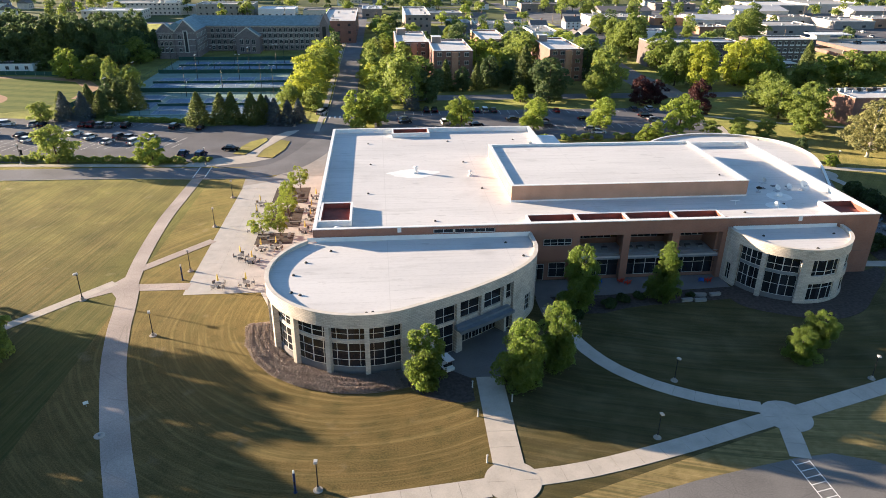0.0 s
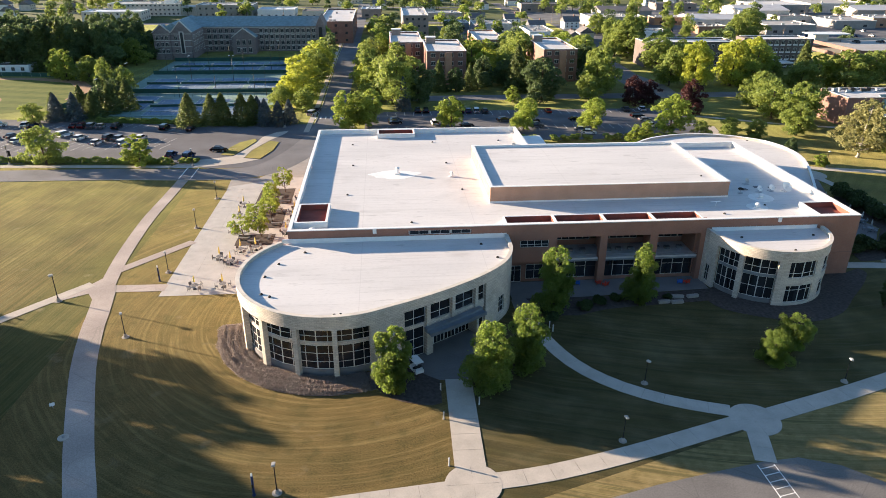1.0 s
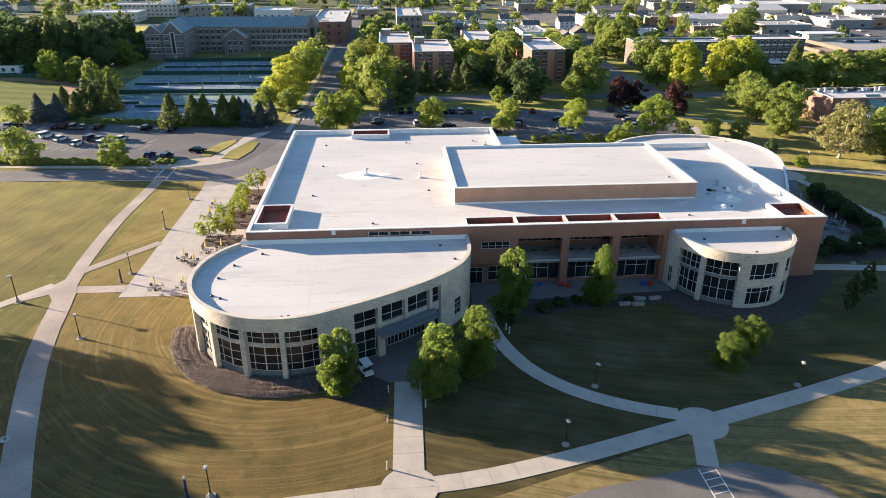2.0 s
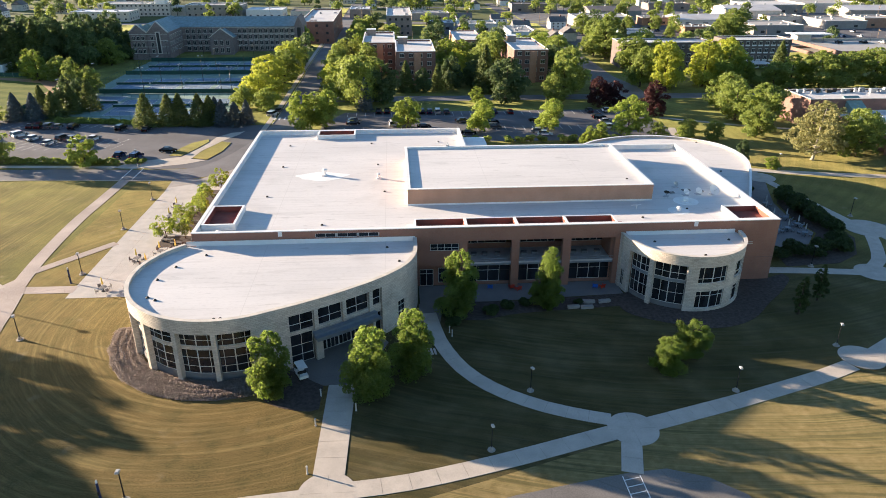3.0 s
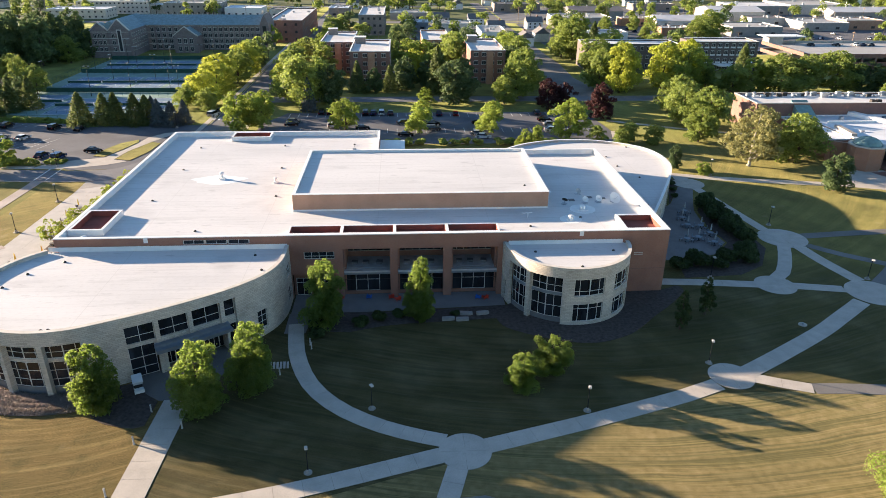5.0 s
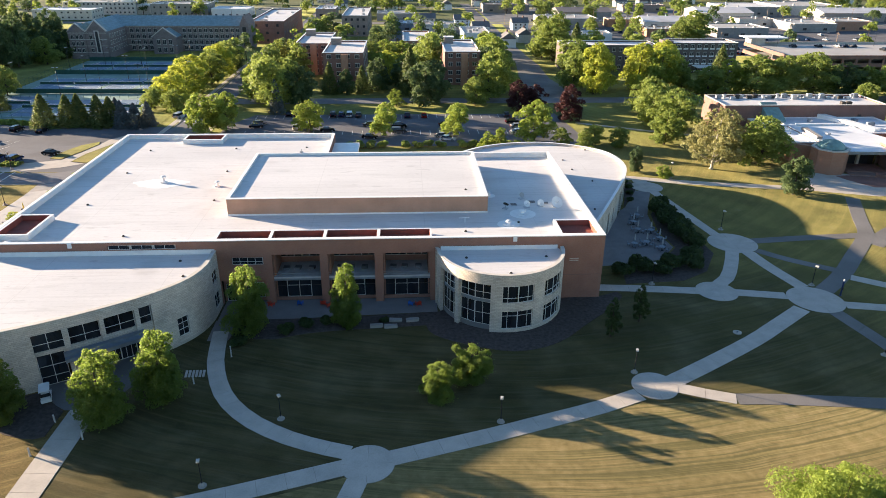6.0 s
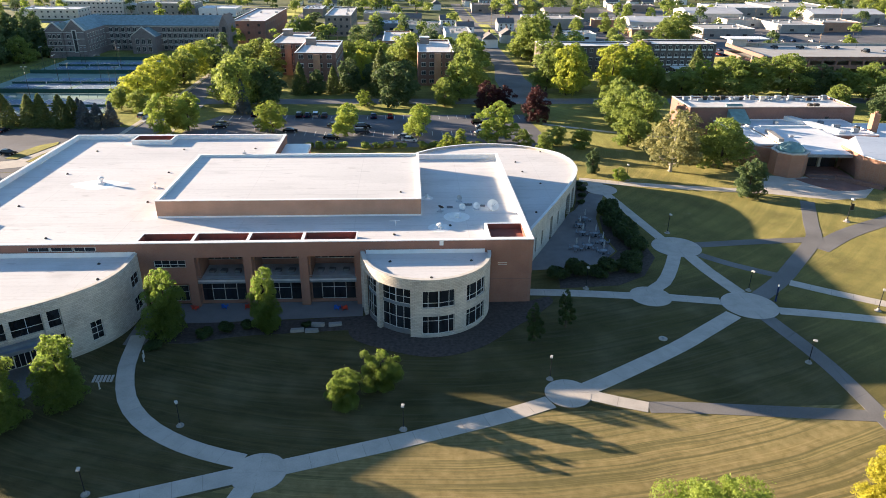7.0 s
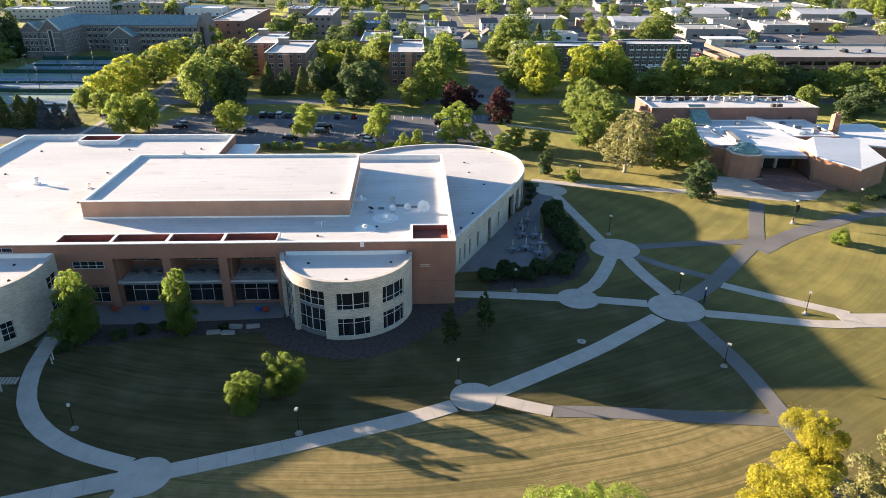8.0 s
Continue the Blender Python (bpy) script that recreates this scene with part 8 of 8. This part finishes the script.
sheet("town_lawn", rect(-420, 720, 608, 1300), 0.006, TURF_FAR, "rough grass between the houses", "lawn")
sheet("town_lawn", rect(-420, -30, 480, 594), 0.005, TURF_FAR, "rough grass between the halls", "lawn")
sheet("town_lawn", rect(-8, 98, 474, 594), 0.005, TURF_FAR, "rough grass between the houses", "lawn")
sheet("town_lot", rect(118, 420, 345, 480), 0.014, ASPHALT, "pale asphalt lots between shops", "car park")
sheet("town_lot", rect(40, 104, 396, 470), 0.014, ASPHALT_PALE, "pale asphalt yard between houses", "car park")
sheet("town_lot", rect(112, 430, 494, 594), 0.012, ROAD, "dark asphalt yards between sheds", "car park")
sheet("town_street", rect(-300, 700, 482, 492), 0.026, ROAD, "town street", "road")
sheet("town_street", rect(-300, 700, 596, 606), 0.026, ROAD, "town street", "road")
for a in ((139, 176, 455, 480, 6.5, CONCRETE_OLD, ROOF_PALE), (186, 206, 466, 478, 5, BRICK_ORANGE, ROOF_PALE), (237, 268, 414, 440, 5.5, CONCRETE_OLD, ROOF_PALE), (298, 326, 441, 468, 5, CONCRETE_OLD, ROOF_PALE), (327, 352, 446, 468, 6, BRICK_ORANGE, ROOF_PALE), (299, 340, 541, 580, 6.5, CONCRETE_OLD, MEMBRANE), (343, 392, 545, 590, 7, CAP, ROOF_PALE), (228, 262, 572, 590, 5, BRICK_DARK, SHINGLE), (196, 214, 418, 432, 4.5, BRICK_ORANGE, ROOF_PALE), (150, 170, 400, 415, 4, WHITE, ROOF_PALE), (380, 440, 430, 460, 6, CONCRETE_OLD, SHINGLE), (60, 84, 434, 452, 5, CAP, ROOF_PALE), (44, 58, 440, 456, 5, CANOPY, MEMBRANE_BLUE), (84, 98, 380, 410, 6.5, WHITE, ROOF_PALE), (276, 300, 470, 486, 5, CAP, SHINGLE), (440, 500, 500, 540, 6, CAP, ROOF_PALE), (-10, 4, 520, 545, 6, BRICK_DARK, MEMBRANE_BLUE), (34, 60, 500, 520, 5, CONCRETE_OLD, ROOF_PALE), (114, 150, 560, 578, 6, BRICK_DARK, SHINGLE)):
    block("shop_building", "low shop building with a flat roof", *a, 1, max(2, int((a[1] - a[0]) / 10)), 2, 0.4, (2.4, 1.6), units=random.randint(3, 7))


def warehouse(x0, x1, y0, y1, h, ridge, wall, roof, label):
    """A low shed with a shallow pitched metal roof, roller doors and a row of roof vents."""
    FOOTPRINTS.append((x0, x1, y0, y1))
    t = thing("warehouse", label, "warehouse")
    part("wall", G().box(x0, x1, y0, y1, 0, h), wall, t)
    part("roof", gable(G(), x0, x1, y0, y1, h, h + ridge, True), roof, t, "pale metal roof")
    n = max(2, int((x1 - x0) / 9))
    for k in range(n):
        x = x0 + (x1 - x0) * (k + 0.5) / n
        part("roller_door", G().box(x - 1.7, x + 1.7, y0 - 0.06, y0 + 0.02, 0.05, min(3.4, h - 0.6)), CONCRETE_OLD if k % 2 else SHINGLE, t)
        part("vent", G().lathe([(0.4, h + ridge - 0.3), (0.4, h + ridge + 0.5), (0.6, h + ridge + 0.6), (0.1, h + ridge + 0.9)], 8, x, (y0 + y1) / 2), STEEL, t)


warehouse(206, 241, 452, 478, 5.0, 2.4, CAP, MEMBRANE, "pale metal warehouse with a shallow pitched white roof")
warehouse(262, 300, 500, 532, 6.0, 2.8, CAP, MEMBRANE, "long pale warehouse with a white pitched roof")
warehouse(352, 404, 500, 528, 6.0, 2.6, CONCRETE_OLD, MEMBRANE, "long grey warehouse with a white pitched roof")
warehouse(162, 200, 508, 532, 5.5, 2.4, CONCRETE_OLD, SHINGLE, "grey shed with a shallow pitched roof")


def house(wall, roof):
    t = thing("house", "small pale house with a pitched grey roof", "house", group="houses beyond the campus")
    part("wall", G().box(-5, 5, -4, 4, 0, 4.4), wall, t)
    part("roof", gable(G(), -5, 5, -4, 4, 4.4, 7.4, True), roof, t)
    part("gable_wall", G().add([(-5, -4, 4.4), (-5, 4, 4.4), (-5, 0, 7.1), (-4.8, -4, 4.4), (-4.8, 4, 4.4), (-4.8, 0, 7.1)], [(0, 2, 1), (3, 4, 5), (0, 3, 5, 2), (1, 2, 5, 4)]), wall, t)
    for x in (-3, 0, 3):
        far_windows(t, "x", -4, x - 0.9, x + 0.9, [0.9, 2.7], 1, 1.0, 1.2, -1, bare=True)
    part("chimney", G().box(2, 2.7, -0.4, 0.4, 6, 8.4), BRICK_RED, t)
    return t


for k, (x, y) in enumerate(((107, 378), (119, 396), (98, 430), (60, 415), (125, 452), (68, 478), (90, 470))):
    place("house" + str(k % 2), (lambda: house(CAP, SHINGLE)) if k % 2 else (lambda: house(WHITE, SHINGLE)), pose(x, y, 0, 0, 0, random.choice((0, 90, 5))))
for k in range(110):
    x, y = random.uniform(-330, 560), random.choice((505, 530, 560, 585, 620, 645, 675, 710, 750)) + random.uniform(-4, 4)
    if -200 < x < -28 and y < 570 or 95 < x < 450 and y < 600 or -20 < x < 10 and y < 560:
        continue
    place("house" + str(k % 2), (lambda: house(CAP, SHINGLE)), pose(x, y, 0, 0, 0, random.choice((0, 90, 3, 87))))

def clear_of(x, y, d):
    """True where a crown of radius d stands off every building and street of the town."""
    if -17 < x < -4 or 480 - d < y < 494 or 595 < y < 607 or 98 - d < x < 112 + d and y < 640:
        return False
    return all(not (x0 - d < x < x1 + d and y0 - d < y < y1 + d) for x0, x1, y0, y1 in FOOTPRINTS)


def town_trees(label, leaves, count, seed_):
    """Street and garden trees of the town beyond, too many to count."""
    rr = random.Random(seed_)
    g, centres, ways = G(), [], []
    while count:
        y = 318 + 560 * rr.random() ** 1.5
        x = rr.uniform(-330, 600)
        w, h = rr.uniform(4, 7), rr.uniform(7.5, 14.5)
        if x < -30 and y < 478 or not clear_of(x, y, w * 0.7) or 116 < x < 420 and 345 < y < 480 and rr.random() < 0.72 or x > 215 and y < 345:
            continue
        count -= 1
        g.tube((x, y, 0), (x, y, h * 0.7), 0.28, 0.1, 6, False)
        balls = []
        for k in range(11):
            a, f = rr.uniform(0, 6.28), rr.uniform(0.22, 0.86)
            r = w * rr.uniform(0.28, 0.5)
            o = max(0.0, w * math.sqrt(max(0.05, 1 - (2 * f - 0.9) ** 2)) - r) * rr.uniform(0.5, 1.05)
            balls.append((x + o * math.cos(a), y + o * math.sin(a), max(r * 0.7, f * h), r))
        c, d = on_balls(balls, 720)
        centres.append(c)
        ways.append(d)
    ob = thing("town_trees", label, "trees", kind="stuff")
    part("crowns", leaf_mesh("crowns", np.concatenate(centres), np.concatenate(ways), 0.52, leaves), leaves, ob)
    part("trunks", g, BARK, ob)


town_trees("green street trees scattered through the town", LEAF_MID, 300, 11)
town_trees("dark green trees scattered through the town", LEAF_DARK, 170, 12)
town_trees("yellow green trees scattered through the town", LEAF_BRIGHT, 90, 13)
for k in range(40):
    plant(random.choice(("mid_b", "dark_b", "mid", "dark")), random.uniform(430, 700), random.uniform(420, 620), random.uniform(12, 18), random.uniform(12, 18))
for x, y, h, w in ((40, 388, 9, 9), (60, 398, 9, 10), (92, 350, 11, 11), (46, 420, 9, 9), (2, 400, 7, 5), (4, 340, 11, 10), (36, 330, 9, 9), (64, 330, 10, 11), (130, 384, 13, 12), (178, 396, 8, 8), (186, 440, 9, 8), (168, 440, 9, 9), (44, 312, 12, 12), (52, 318, 11, 11), (94, 312, 13, 12), (134, 420, 12, 12), (180, 492, 12, 12), (150, 500, 13, 12), (262, 452, 8, 7), (5, 360, 10, 9)):
    plant(random.choice(("mid", "mid_b", "bright_b", "mid_c")), x, y, h, w)
for k in range(70):
    x, y = random.choice(((random.uniform(122, 205), random.choice((352, 360, 372, 380, 434, 440))), (random.uniform(268, 380), random.choice((352, 360, 372, 380, 402))), (random.uniform(225, 400), random.choice((318, 330))), (random.uniform(44, 100), random.choice((400, 408, 462)))))
    z = 6.42 if 225 <= x <= 400 and y in (318, 330) else 0.02
    place(("far_car", ("white", "silver", "grey", "black", "blue")[k % 5], k % 2 == 0), lambda: car(("white", "silver", "grey", "black", "blue")[k % 5], k % 2 == 0, True), pose(x, y, z, 0, 0, 90 + random.uniform(-3, 3)))
# poles along the town streets
for k in range(16):
    u = place("utility_pole", lambda: (lambda t: (part("pole", G().lathe([(0.16, 0), (0.1, 11)], 8), WOOD, t), part("cross_arm", G().box(-1.3, 1.3, -0.06, 0.06, 10.0, 10.15), WOOD, t), t)[2])(thing("utility_pole", "tall wooden utility pole with a cross arm", "utility pole", group="poles along the town streets")), pose(-60 + 30 * k, 349.5 if k % 2 else 481, 0, 0, 0, 90 if k % 3 else 0))

# cars on the town's lots
lot = random.Random(31)
for y in (350, 366, 384, 402, 424, 446, 488, 500):
    x = 122 + lot.uniform(0, 8)
    while x < 400:
        x += lot.choice((2.9, 2.9, 2.9, 2.9, 14, 26))
        if lot.random() < 0.22 and all(not (x0 - 3 < x < x1 + 3 and y0 - 4 < y < y1 + 4) for x0, x1, y0, y1 in FOOTPRINTS):
            colour = lot.choice(("white", "black", "grey", "silver", "white", "blue", "red"))
            place(("far car", colour), lambda: car(colour, False, True), pose(x, y, 0.03, 0, 0, 90))
